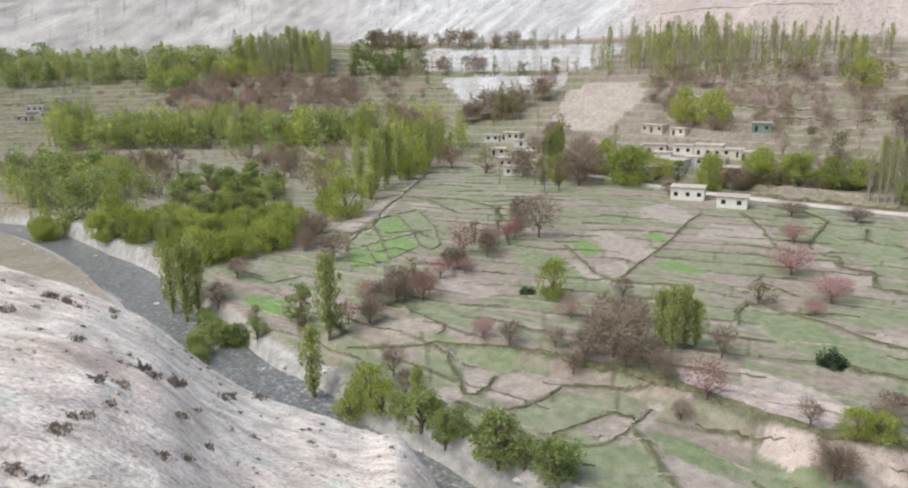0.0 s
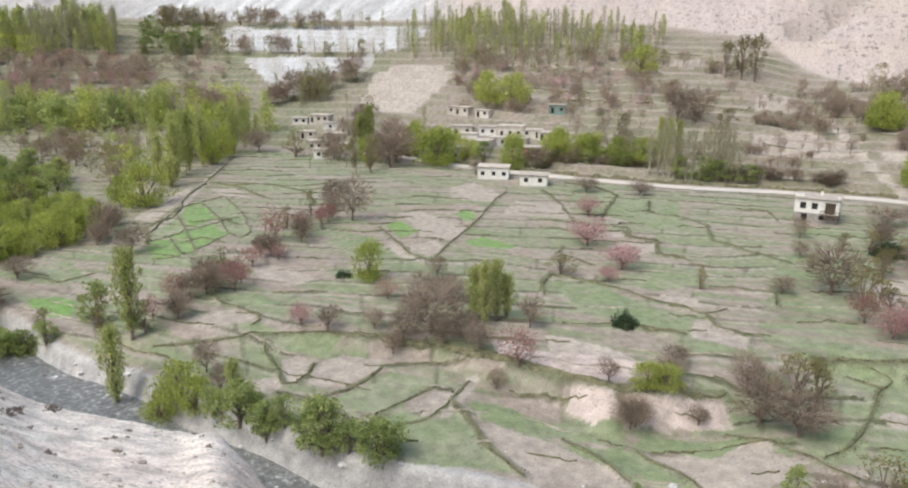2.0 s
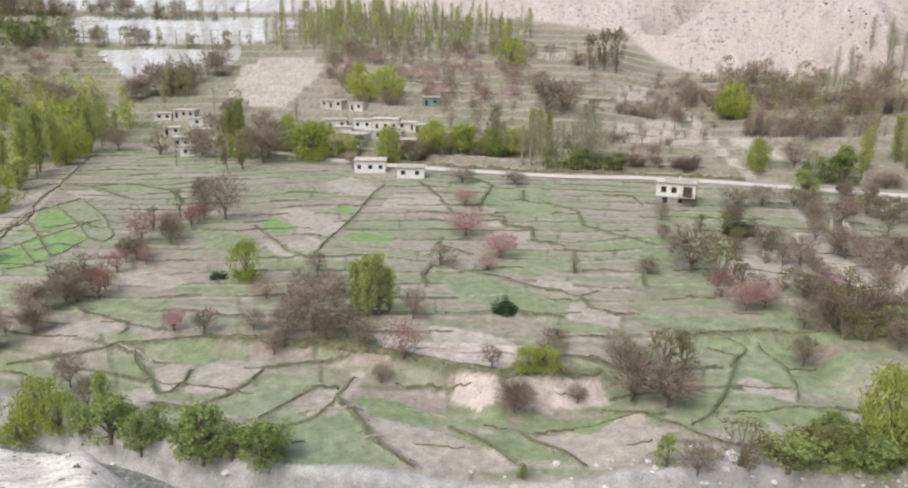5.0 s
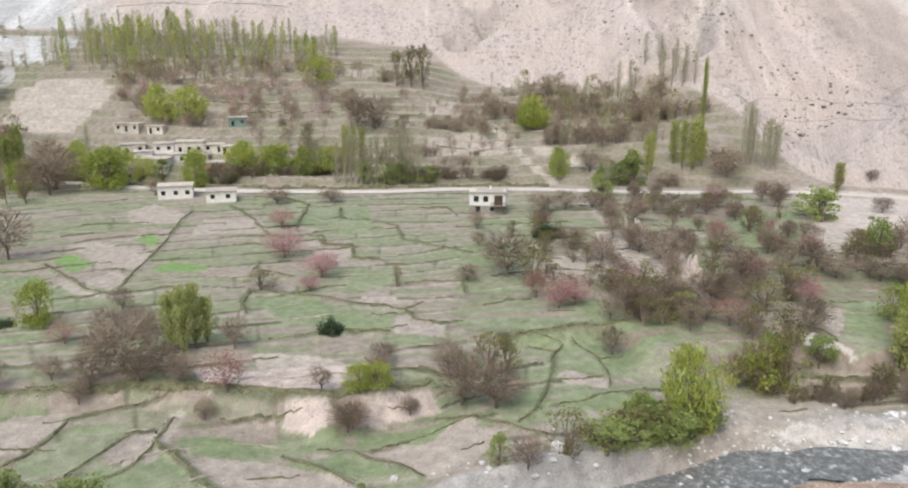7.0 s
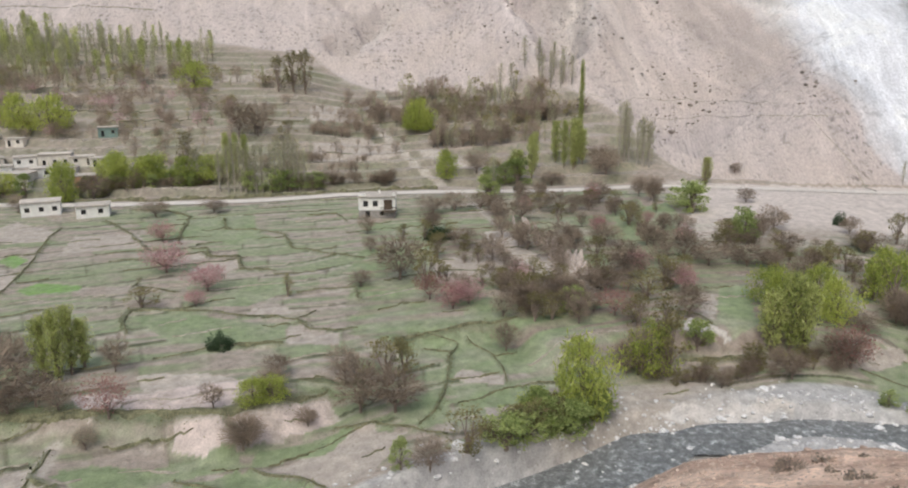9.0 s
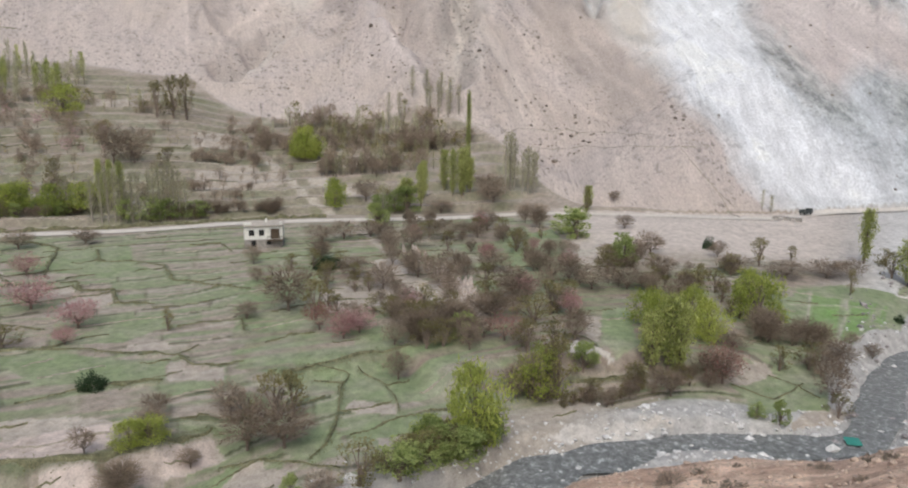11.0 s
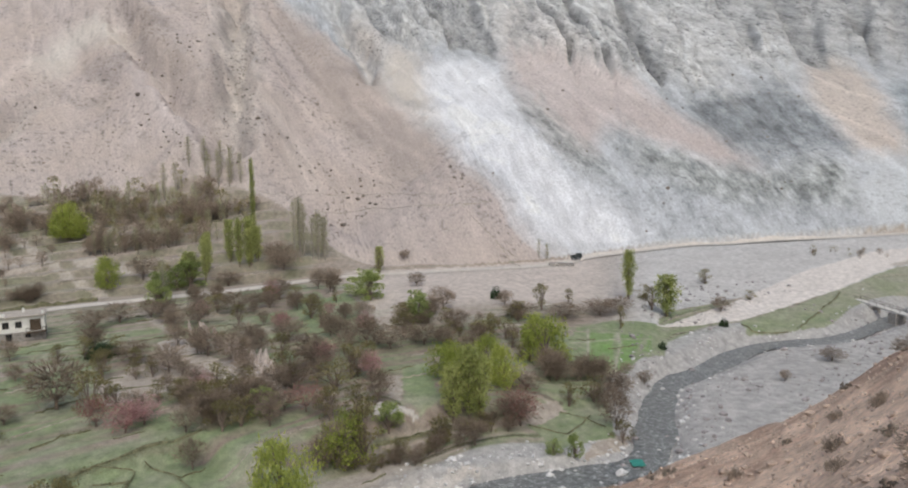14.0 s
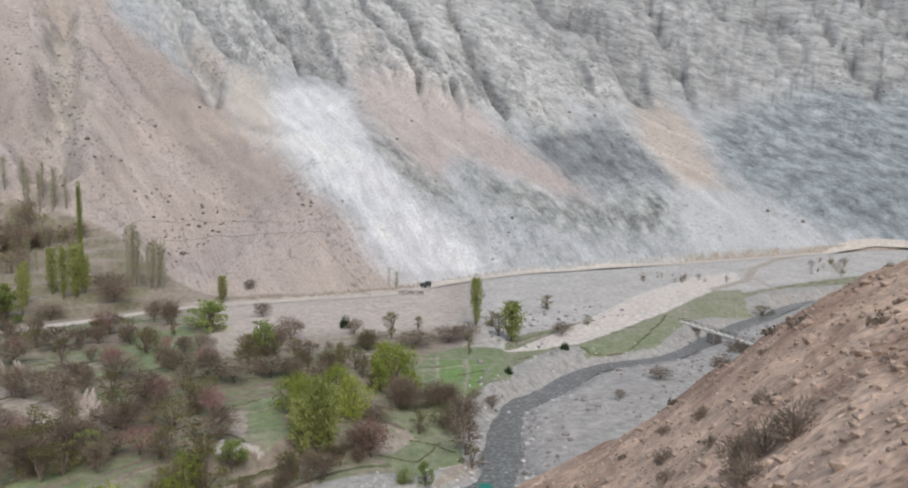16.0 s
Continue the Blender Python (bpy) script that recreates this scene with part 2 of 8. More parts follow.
# the foot of the mountains behind the upper terraces, and the angle at which it is seen
FOOT = ([-180, -60, -32, -12, 0, 17, 30, 37, 40, 44, 50, 56, 59.5, 63, 66, 75, 82, 86, 90, 96, 102, 107, 112, 117, 130, 180],
        [660, 620, 560, 480, 430, 385, 365, 345, 318, 296, 284, 270, 258, 226, 210, 211, 224, 242, 262, 277, 305, 337, 372, 412, 490, 490])
FOOT_ANGLE = ([-180, -60, -32, -12, 0, 17, 30, 37, 40, 44, 50, 56, 59.5, 63, 66, 75, 82, 86, 90, 96, 102, 107, 112, 117, 130, 180],
              [1.0, 1.0, 1.1, 1.8, 1.7, 2.0, 1.6, 0.6, -1.6, -2.4, -2.1, -2.4, -2.8, -6.6, -8.6, -8.6, -8.2, -7.4, -6.7, -6.3, -5.6, -5.0, -4.6, -4.1, -4, -4])
# the crest of the near hillside: bearing, angle at which it is seen, distance
CREST = ([-180, -60, -45, -33, -28.5, -26.4, -23.8, -20.4, -17.5, -14, -11, -8.4, -5, -3, -0.8, 3, 20, 50, 63, 68, 76.4, 82.3, 86.5, 91, 95, 99.4, 103.6, 107.6, 111.3, 114.8, 117, 125, 180],
         [20, -4, -9, -12.7, -14.7, -16.2, -18, -21.7, -23.8, -25.5, -26.6, -27.8, -28.1, -30.1, -33, -42, -44, -40, -31.8, -29.2, -27.2, -25.7, -24.8, -22.6, -20.8, -18.4, -15, -11.6, -8.9, -6.6, -5.5, -2, 20],
         [60, 60, 62, 62, 60, 58, 56, 55, 54, 51, 48, 46, 45, 42, 40, 36, 34, 36, 38, 38, 38, 38, 38, 38, 38, 37, 36, 35, 34, 34, 34, 34, 60])
# the scarp across the fields: bearing, distance, drop
SCARP = ([-40, -31, -25, -18, -12, -9, -4, 0, 4, 8, 12, 16, 20, 24, 28, 32, 37, 40, 44, 51, 55, 58, 62, 66, 72, 78, 84, 88, 92, 97, 104],
         [300, 232, 172, 112, 98, 94, 91, 91, 90, 87, 85, 82, 79, 77, 74, 75, 77, 80, 92, 96, 90, 88, 94, 97, 101, 106, 114, 128, 152, 176, 200],
         [1, 1, 1, 1, 1.2, 1.4, 1.8, 2.0, 2.0, 2.0, 2.0, 2.0, 2.5, 3.2, 3.6, 3.6, 3.2, 2.4, 2.0, 2.0, 2.4, 3.2, 4.0, 4.2, 3.6, 2.4, 1.2, 0.8, 0.6, 0.6, 0.5])
DROP = ([-180, -60, -32, -5, 20, 60, 90, 105, 125, 180], [2.0, 4.0, 8.0, 8.0, 6.0, 4.0, 3.4, 3.0, 2.5, 2.0])


def eased(keys, values, blur):
    """A smooth table of values by bearing."""
    grid = np.arange(-180, 180.01, 0.25)
    k = int(blur / 0.25)
    kernel = np.hanning(2 * k + 1)
    return grid, np.convolve(np.pad(np.interp(grid, keys, values), k, mode="edge"), kernel / kernel.sum(), mode="valid")


EDGE_T, FOOT_T, ANGLE_T = eased(*FLOOR_EDGE, 5), eased(*FOOT, 3), eased(*FOOT_ANGLE, 3)
CREST_T, REACH_T, DROP_T = eased(CREST[0], CREST[1], 2), eased(CREST[0], CREST[2], 6), eased(*DROP, 12)
foot_line = np.array([at(b, np.interp(b, *FOOT_T)) for b in np.arange(-75, 135.1, 1.0)])

# dry gullies on the mountain: depth, line
GULLIES = [
    (9, [(377.8, 244.5), (312.2, 202.2), (270.6, 178.2), (238.4, 159.4)]),
    (8, [(369.9, 318.3), (293.6, 235.2), (268.7, 196.3), (242.3, 164.3)]),
    (6, [(283.0, 288.3), (250.0, 279.5), (224.7, 269.6)]),
    (7, [(344.6, 144.6), (371.2, 164.6), (391.8, 181.4), (410.6, 196.5)]),
]


def near_hill(x, y):
    b, d = np.degrees(np.arctan2(x, y)), np.hypot(x, y)
    tilt, reach, drop = np.tan(np.radians(np.interp(b, *CREST_T))), np.interp(b, *REACH_T), np.interp(b, *DROP_T)
    inner = EYE + d * tilt - drop * (1 - d / reach)
    outer = EYE + reach * tilt - (d - reach) * (0.95 - tilt * 0.3)
    z = np.where(d < reach, inner, outer)
    back = smooth(100, 150, np.abs(b - 25))
    z = z * (1 - back) + (EYE - 2 + d * 0.45) * back
    rough, stony = np.clip(d / 12, 0.1, 1), 0.35 + 0.65 * smooth(40, 75, b)
    return z + rough * (0.5 * fbm(x / 7, y / 7, 31) + stony * (0.22 * fbm(x / 2.2, y / 2.2, 37) + 0.10 * np.abs(fbm(x / 0.7, y / 0.7, 39, 3))))


def valley(x, y):
    """Height of the valley floor, terraces and mountains, and the masks that go with it."""
    b, d = np.degrees(np.arctan2(x, y)), np.hypot(x, y)
    edge, foot = np.interp(b, *EDGE_T), np.interp(b, *FOOT_T)
    foot_z = EYE + foot * np.tan(np.radians(np.interp(b, *ANGLE_T)))
    stream = np.interp(b, [r[0] for r in RIVER], [r[1] for r in RIVER])
    off = line_distance(x, y, river_line)
    part = np.clip((d - stream) / (edge - stream), 0, 1)
    # low fields in shallow steps
    floor = (2.6 + 2.6 * smooth(-3, -14, b) + 3.6 * smooth(72, 86, b)) * (part - 1)
    wave = part * (edge - stream) + 5 * fbm(x / 45, y / 45, 3, 3) + 1.5 * vnoise(x / 9, y / 9, 5)
    gap = 5.8
    step = np.floor(wave / gap)
    inside = wave / gap - step
    rise = 4.0 * gap / (edge - stream)
    stepped = floor + rise * (smooth(0.86, 1.0, inside) - inside)
    open_land = smooth(0.0, 0.02, part) * smooth(6.5, 8.5, off) * (1 - smooth(0.97, 1.0, part)) * (1 - smooth(0.5, 0.72, part) * smooth(64, 71, b)) * (1 - smooth(0.3, 0.5, part) * smooth(80, 86, b))
    z = floor * (1 - open_land) + stepped * open_land
    # upper terraces
    climb = np.clip((d - edge - 6) / np.maximum(foot - edge - 6, 1), 0, 1)
    upper_gap = 9.0
    uw = climb * (foot - edge) + 4 * fbm(x / 40, y / 40, 8, 3)
    ustep = np.floor(uw / upper_gap)
    uin = uw / upper_gap - ustep
    urise = foot_z * upper_gap / np.maximum(foot - edge, 8)
    on_upper = smooth(0.0, 0.04, climb) * (1 - smooth(0.93, 1.0, climb)) * smooth(66, 60, b)
    z = z + foot_z * climb ** 1.15 + on_upper * np.clip(urise, 0, 2.5) * (smooth(0.75, 1.0, uin) - uin)
    # a scarp between the upper and the lower fields
    scarp = np.interp(b, SCARP[0], SCARP[1]) + 2.5 * vnoise(x / 8, y / 8, 13)
    z = z - np.interp(b, SCARP[0], SCARP[2]) * smooth(scarp + 1.5, scarp - 4.5, d)
    # mountains: talus and ribs that run down square to their foot
    past = np.zeros(x.shape)
    far = d > foot
    one, two = line_distance(x[far], y[far], foot_line[:137]), line_distance(x[far], y[far], foot_line[136:])
    near_both = np.clip(0.5 + 0.5 * (two - one) / 45, 0, 1)
    past[far] = np.maximum(two * (1 - near_both) + one * near_both - 45 * near_both * (1 - near_both), np.minimum(np.minimum(one, two), 6))
    run = 0.756 * x - 0.655 * y
    warp = run + 14 * fbm(x / 70, y / 70, 15, 3)
    broad = 1 - np.abs(vnoise(warp / 46, past / 500, 17))
    flute = np.radians(b) * 330 + 0.22 * past + 5 * fbm(x / 30, y / 30, 15, 3)
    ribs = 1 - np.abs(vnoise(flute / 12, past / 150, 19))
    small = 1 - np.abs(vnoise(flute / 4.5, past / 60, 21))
    rills = 1 - np.abs(vnoise((warp + 10 * vnoise(x / 25, y / 25, 161)) / 24, past / 150, 163))
    cliff_low = np.interp(run, [150, 200, 250, 270, 310, 370, 436, 520], [165, 140, 112, 80, 84, 105, 120, 120])
    cliff = smooth(-6, 22, past - cliff_low + 14 * vnoise(warp / 12, past / 90, 25)) * smooth(140, 200, run)
    craggy = np.maximum(cliff, 0.12 * smooth(30, 110, past) * smooth(150, 200, run))
    rough_rock = 0.25 + smooth(175, 230, run) * smooth(-0.25, 0.35, fbm(x / 40, y / 40, 35))
    steep = np.interp(b, [-60, -30, 0, 25, 50, 62, 75, 95, 115], [0.52, 0.55, 0.58, 0.52, 0.56, 0.62, 0.64, 0.66, 0.64])
    z = z + past * steep + smooth(0, 120, past) * (22 - 12 * smooth(90, 150, run)) * (broad - 0.6) + craggy * (6 - 11 * smooth(0.72, 1.0, ribs) - 4.5 * smooth(0.65, 1.0, small) + 2.6 * fbm(x / 5, y / 5, 27, 3)) + smooth(15, 70, past) * smooth(200, 150, run) * (3.0 + 3.5 * smooth(60, 20, run)) * (rills ** 2 - 0.4) + smooth(3, 40, past) * (2.2 * fbm(x / 22, y / 22, 23) + rough_rock * 2.2 * np.abs(fbm(x / 9, y / 9, 29)) + rough_rock * 0.8 * fbm(x / 3, y / 3, 33))
    for deep, line in GULLIES:
        o = np.array(line)
        near = (x > o[:, 0].min() - 30) & (x < o[:, 0].max() + 30) & (y > o[:, 1].min() - 30) & (y < o[:, 1].max() + 30)
        if near.any():
            apart = line_distance(x[near] + 4 * vnoise(x[near] / 9, y[near] / 9, 171), y[near] + 4 * vnoise(x[near] / 9, y[near] / 9, 173), o)
            z[near] += deep * (0.5 * smooth(30, 11, apart) - 1.5 * smooth(11, 0, apart))
    # the river's bed
    width = 4.9 - 1.3 * smooth(30, 48, b) - 0.8 * smooth(48, 62, b) - 0.7 * smooth(64, 76, b) - 0.2 * smooth(83, 88, b) + (1.2 - 0.7 * smooth(70, 84, b)) * vnoise(x / 20, y / 20, 41)
    bed = smooth(width + 1.6 + 3.0 * smooth(80, 86, b) + 2.5 * smooth(58, 64, b) * smooth(76, 70, b), width, off)
    z = z * (1 - bed) + (-8.3 + 0.25 * fbm(x / 3, y / 3, 43)) * bed
    line = smooth(0.88, 0.92, inside) * open_land
    lip = smooth(0.70, 0.80, inside) * smooth(0.90, 0.86, inside) * open_land
    uline = smooth(0.70, 0.80, uin) * on_upper
    return dict(z=z, b=b, d=d, off=off, part=part, climb=climb, past=past, run=run, craggy=craggy, crack_shade=np.maximum(smooth(0.80, 0.97, ribs), 0.7 * smooth(0.82, 0.98, small)), bank=line, lip=lip, upper_bank=uline, step=step, ustep=ustep, field=open_land, upper=on_upper, width=width)


def height(x, y):
    x, y = np.asarray(x, float), np.asarray(y, float)
    return np.maximum(valley(x, y)["z"], near_hill(x, y))
# ---- ground, hillside and mountains: one sheet in three pieces ----
PLOTS, BANKS, PATHS = [], [], []


def inside_outline(x, y, outline):
    hit = np.zeros(np.shape(x), bool)
    px, py = np.array(outline, float).T
    j = len(px) - 1
    for i in range(len(px)):
        cross = ((py[i] > y) != (py[j] > y)) & (x < (px[j] - px[i]) * (y - py[i]) / (py[j] - py[i] + 1e-12) + px[i])
        hit ^= cross
        j = i
    return hit


SOIL, PALE, GRASS, WEED, CROP, GRAVEL = [np.array(c) for c in (
    (0.325, 0.275, 0.235), (0.395, 0.352, 0.31), (0.222, 0.268, 0.15), (0.075, 0.075, 0.045), (0.19, 0.33, 0.095), (0.44, 0.43, 0.425))]
# dark weedy banks between the plots: width, line
BANKS.append((1.0, [(55.7, 161.0), (50.7, 153.5), (42.7, 138.8), (36.6, 129.0), (31.8, 122.1), (27.7, 115.4)]))
BANKS.append((1.0, [(21.4, 136.9), (22.0, 130.1), (23.1, 124.4), (23.4, 117.6), (25.7, 112.8)]))
BANKS.append((1.0, [(-8.5, 106.4), (-6.4, 101.5), (-3.8, 98.2), (-1.7, 95.7), (-1.3, 93.6), (-2.4, 92.6)]))
BANKS.append((1.1, [(-14.6, 92.5), (-11.9, 91.7), (-9.3, 91.6), (-6.7, 91.1), (-3.6, 90.5), (-0.5, 90.2), (2.5, 89.4), (5.5, 88.4), (7.7, 87.4), (9.8, 86.3), (11.9, 85.5), (14.0, 85.1), (16.0, 83.8), (17.9, 82.6), (19.6, 80.9), (21.1, 78.8), (22.7, 77.1), (24.3, 75.7), (25.8, 74.3), (27.2, 72.9), (29.1, 71.1), (30.9, 69.3), (32.2, 67.7), (33.4, 66.2), (34.6, 64.6), (36.6, 64.0), (38.5, 63.3), (40.3, 62.5), (42.3, 62.1)]))
BANKS.append((1.2, [(-0.5, 89.3), (-0.9, 87.6), (-0.2, 84.5), (0.5, 81.9), (0.8, 77.9), (2.2, 77.8), (4.0, 80.0), (4.8, 82.6)]))
BANKS.append((1.6, [(0.1, 76.0), (2.7, 73.7), (5.0, 70.9), (6.7, 69.0)]))
BANKS.append((1.0, [(3.9, 73.2), (7.3, 74.8), (10.1, 76.8), (12.5, 79.6)]))
BANKS.append((1.2, [(64.5, 160.3), (63.6, 151.4), (62.8, 143.7), (59.4, 130.3)]))
BANKS.append((1.2, [(73.7, 166.6), (76.1, 161.5), (78.8, 157.5), (78.7, 149.7), (71.8, 140.4), (65.1, 129.9)]))
BANKS.append((1.2, [(61.6, 122.4), (65.5, 121.3), (64.4, 117.2), (66.2, 115.2), (68.0, 113.2), (64.3, 106.6), (67.2, 102.9)]))
BANKS.append((1.3, [(38.1, 92.6), (39.9, 98.2), (42.8, 101.6), (45.1, 98.8), (46.9, 96.5), (48.5, 93.9), (50.6, 90.4), (52.3, 86.4), (53.6, 84.5), (54.7, 82.3)]))
BANKS.append((1.0, [(47.3, 110.7), (50.9, 115.0)]))
BANKS.append((1.0, [(48.2, 110.7), (49.8, 106.8), (51.3, 103.3)]))
BANKS.append((1.2, [(45.8, 78.3), (47.8, 76.0), (50.3, 74.9)]))
BANKS.append((1.2, [(-7.7, 229.0), (-13.0, 195.4), (-16.9, 177.1), (-18.3, 156.7), (-22.7, 151.4), (-20.8, 137.9)]))
BANKS.append((1.2, [(-12.8, 191.4), (-4.9, 182.4), (0.9, 168.2)]))
BANKS.append((1.2, [(-14.6, 150.5), (-7.9, 151.5), (-5.2, 145.1)]))
BANKS.append((0.8, [(-15.0, 136.3), (-11.8, 138.0), (-7.0, 133.0)]))
BANKS.append((0.7, [(-21.9, 140.3), (-17.6, 141.4), (-14.8, 144.3), (-9.6, 147.7), (-4.8, 152.5)]))
BANKS.append((0.7, [(-17.6, 141.4), (-14.1, 128.1), (-18.2, 127.8)]))
BANKS.append((0.7, [(-18.1, 160.9), (-14.8, 144.3), (-12.0, 130.0), (-14.1, 128.1)]))
BANKS.append((0.7, [(-21.5, 147.4), (-17.8, 164.6), (-12.8, 168.9), (-8.8, 172.8)]))
BANKS.append((0.7, [(-13.3, 168.4), (-9.1, 152.3), (-6.6, 138.4), (-12.0, 130.0)]))
BANKS.append((0.8, [(-6.6, 138.4), (-4.4, 136.4), (-2.7, 138.9), (-4.0, 154.1), (-8.6, 172.8)]))
BANKS.append((1.0, [(-7.2, 186.4), (1.1, 185.3), (5.4, 179.9), (9.4, 174.9), (11.3, 160.4)]))
BANKS.append((1.2, [(-37.5, 127.9), (-32.4, 124.1), (-27.7, 126.6)]))
BANKS.append((1.2, [(83.3, 143.4), (77.6, 133.4), (81.5, 129.1), (83.4, 121.0), (78.1, 111.1), (79.5, 107.5), (80.1, 102.9), (81.5, 99.6), (82.3, 95.7)]))
BANKS.append((1.0, [(65.2, 124.7), (67.5, 123.0), (64.4, 116.7), (68.2, 114.1), (64.2, 105.8), (67.8, 101.5)]))
BANKS.append((1.2, [(53.3, 84.2), (55.0, 82.2), (56.5, 80.1), (55.4, 75.6), (56.8, 73.5)]))
BANKS.append((0.8, [(56.5, 80.1), (60.3, 81.0)]))
BANKS.append((1.2, [(45.5, 77.4), (47.7, 76.0), (50.0, 74.6)]))
BANKS.append((1.0, [(63.1, 89.5), (65.8, 88.0), (68.4, 86.5), (71.0, 84.9), (67.3, 79.7)]))
BANKS.append((1.0, [(70.6, 73.9), (73.5, 72.2)]))
BANKS.append((1.4, [(61.0, 65.5), (64.8, 65.2), (67.3, 63.5), (69.1, 62.3), (71.5, 61.5), (73.6, 60.4), (75.3, 59.1), (77.3, 57.9)]))
BANKS.append((1.0, [(49.5, 49.7), (52.7, 50.5), (56.7, 52.8), (60.3, 55.5), (65.8, 59.9), (63.9, 63.1)]))
BANKS.append((1.0, [(43.8, 57.1), (45.1, 55.3), (46.8, 54.0), (47.6, 51.6), (48.5, 49.5), (49.1, 47.7), (49.9, 46.0)]))
BANKS.append((0.8, [(97.0, 131.5), (102.2, 127.5), (98.8, 120.2)]))
BANKS.append((0.8, [(142.9, 190.2), (130.2, 173.0)]))
BANKS.append((0.8, [(154.7, 237.9), (161.2, 230.9), (165.1, 220.6), (171.0, 216.1), (181.8, 217.5)]))
BANKS.append((0.8, [(113.0, 69.0), (113.2, 62.9), (109.5, 58.5)]))
BANKS.append((0.7, [(69.5, 60.6), (68.8, 55.7), (65.7, 50.9), (63.8, 49.1)]))
BANKS.append((0.9, [(94.6, 42.6), (95.2, 39.2), (93.1, 36.5)]))
BANKS.append((0.9, [(110.2, 49.3), (105.1, 43.9)]))
BANKS.append((0.9, [(86.2, 37.6), (88.2, 36.0), (90.2, 34.2), (91.8, 32.3), (93.0, 30.3)]))
BANKS.append((0.7, [(100.0, 19.4), (99.2, 16.2), (99.0, 13.9), (106.3, 11.4)]))
BANKS.append((0.7, [(106.2, 16.0), (105.7, 13.6), (104.5, 11.1), (103.0, 8.8)]))
BANKS.append((0.6, [(62.4, 57.7), (68.0, 60.8), (66.9, 62.8), (65.8, 64.8)]))
BANKS.append((0.6, [(127.5, 64.3), (121.2, 59.2), (120.6, 53.6)]))
BANKS.append((0.9, [(222.6, 137.7), (223.1, 132.1), (229.4, 129.9), (241.0, 129.7), (247.3, 126.1), (250.0, 120.6), (254.5, 115.7), (253.3, 108.6), (251.9, 101.6), (244.7, 92.5), (236.5, 83.5), (234.2, 76.8)]))
BANKS.append((0.9, [(235.8, 121.5), (238.6, 115.8), (241.4, 109.9), (242.1, 103.3), (236.1, 94.0), (229.0, 84.8), (227.4, 78.4), (227.3, 72.7), (227.0, 66.9), (230.0, 62.1), (234.9, 57.6)]))
BANKS.append((1.2, [(226.7, 70.6), (227.9, 63.4)]))
BANKS.append((1.5, [(108.4, 394.7), (116.0, 390.4), (124.1, 387.9), (132.8, 385.0), (141.4, 381.9), (149.7, 378.7), (156.7, 371.5), (164.2, 366.1), (171.3, 360.6), (178.0, 355.1)]))
BANKS.append((1.2, [(228.2, 67.2), (222.3, 60.1), (216.3, 51.4), (206.7, 42.4)]))
# plots with a growth of their own
PLOTS.append(("litter", [(117.9, 101.5), (145.0, 95.4), (167.2, 84.8), (143.9, 58.8), (143.8, 36.5), (143.3, 23.2), (108.0, 21.5), (94.1, 29.0), (90.0, 35.9), (79.5, 42.9), (80.8, 53.0), (78.8, 63.7), (82.7, 76.1), (94.1, 95.0)]))
PLOTS.append(("litter", [(144.0, 109.6), (161.0, 93.6), (155.0, 72.6), (144.5, 49.2), (129.9, 25.7), (111.8, 38.2), (103.5, 39.9), (86.6, 40.4), (78.6, 46.5), (76.1, 58.9)]))
PLOTS.append(("bright", [(-21.7, 139.9), (-17.5, 141.0), (-14.1, 128.1), (-18.2, 128.2)]))
PLOTS.append(("crop", [(-17.5, 142.3), (-14.9, 143.9), (-12.2, 130.4), (-13.9, 128.1)]))
PLOTS.append(("crop", [(-14.6, 144.3), (-9.7, 147.3), (-6.9, 138.8), (-11.9, 130.5)]))
PLOTS.append(("green", [(-21.5, 147.9), (-18.1, 159.6), (-15.1, 145.5), (-17.7, 143.5)]))
PLOTS.append(("crop", [(-17.7, 163.8), (-13.5, 168.4), (-9.3, 152.7), (-14.2, 146.8)]))
PLOTS.append(("green", [(-12.7, 168.1), (-8.8, 172.0), (-4.3, 156.6), (-8.6, 153.1)]))
PLOTS.append(("green", [(-8.7, 149.4), (-4.8, 151.3), (-2.7, 138.9), (-6.4, 138.8)]))
PLOTS.append(("bright", [(-35.6, 117.0), (-30.7, 117.2), (-27.4, 113.2), (-27.6, 107.9), (-31.7, 109.8)]))
PLOTS.append(("green", [(-38.4, 131.1), (-34.2, 136.6), (-28.0, 123.1), (-35.5, 124.1)]))
PLOTS.append(("tan", [(-10.7, 97.1), (-7.9, 98.8), (-3.3, 97.8), (-1.4, 95.3), (-3.2, 93.0), (-9.2, 93.7)]))
PLOTS.append(("tan", [(-2.4, 116.4), (0.5, 117.7), (6.0, 111.3), (6.7, 108.3), (4.0, 107.1), (-1.4, 111.4)]))
PLOTS.append(("tan", [(0.9, 85.3), (3.1, 85.3), (5.0, 82.6), (4.0, 80.0), (1.8, 78.3), (0.9, 81.0)]))
PLOTS.append(("tan", [(5.3, 83.4), (8.1, 84.2), (12.8, 81.8), (11.4, 78.9), (8.0, 75.6), (3.5, 77.8)]))
PLOTS.append(("green", [(5.2, 72.8), (7.9, 74.8), (11.3, 76.1), (15.4, 73.2), (12.8, 69.5), (7.4, 69.3)]))
PLOTS.append(("green", [(11.4, 76.6), (13.0, 78.6), (17.3, 75.0), (15.9, 72.6)]))
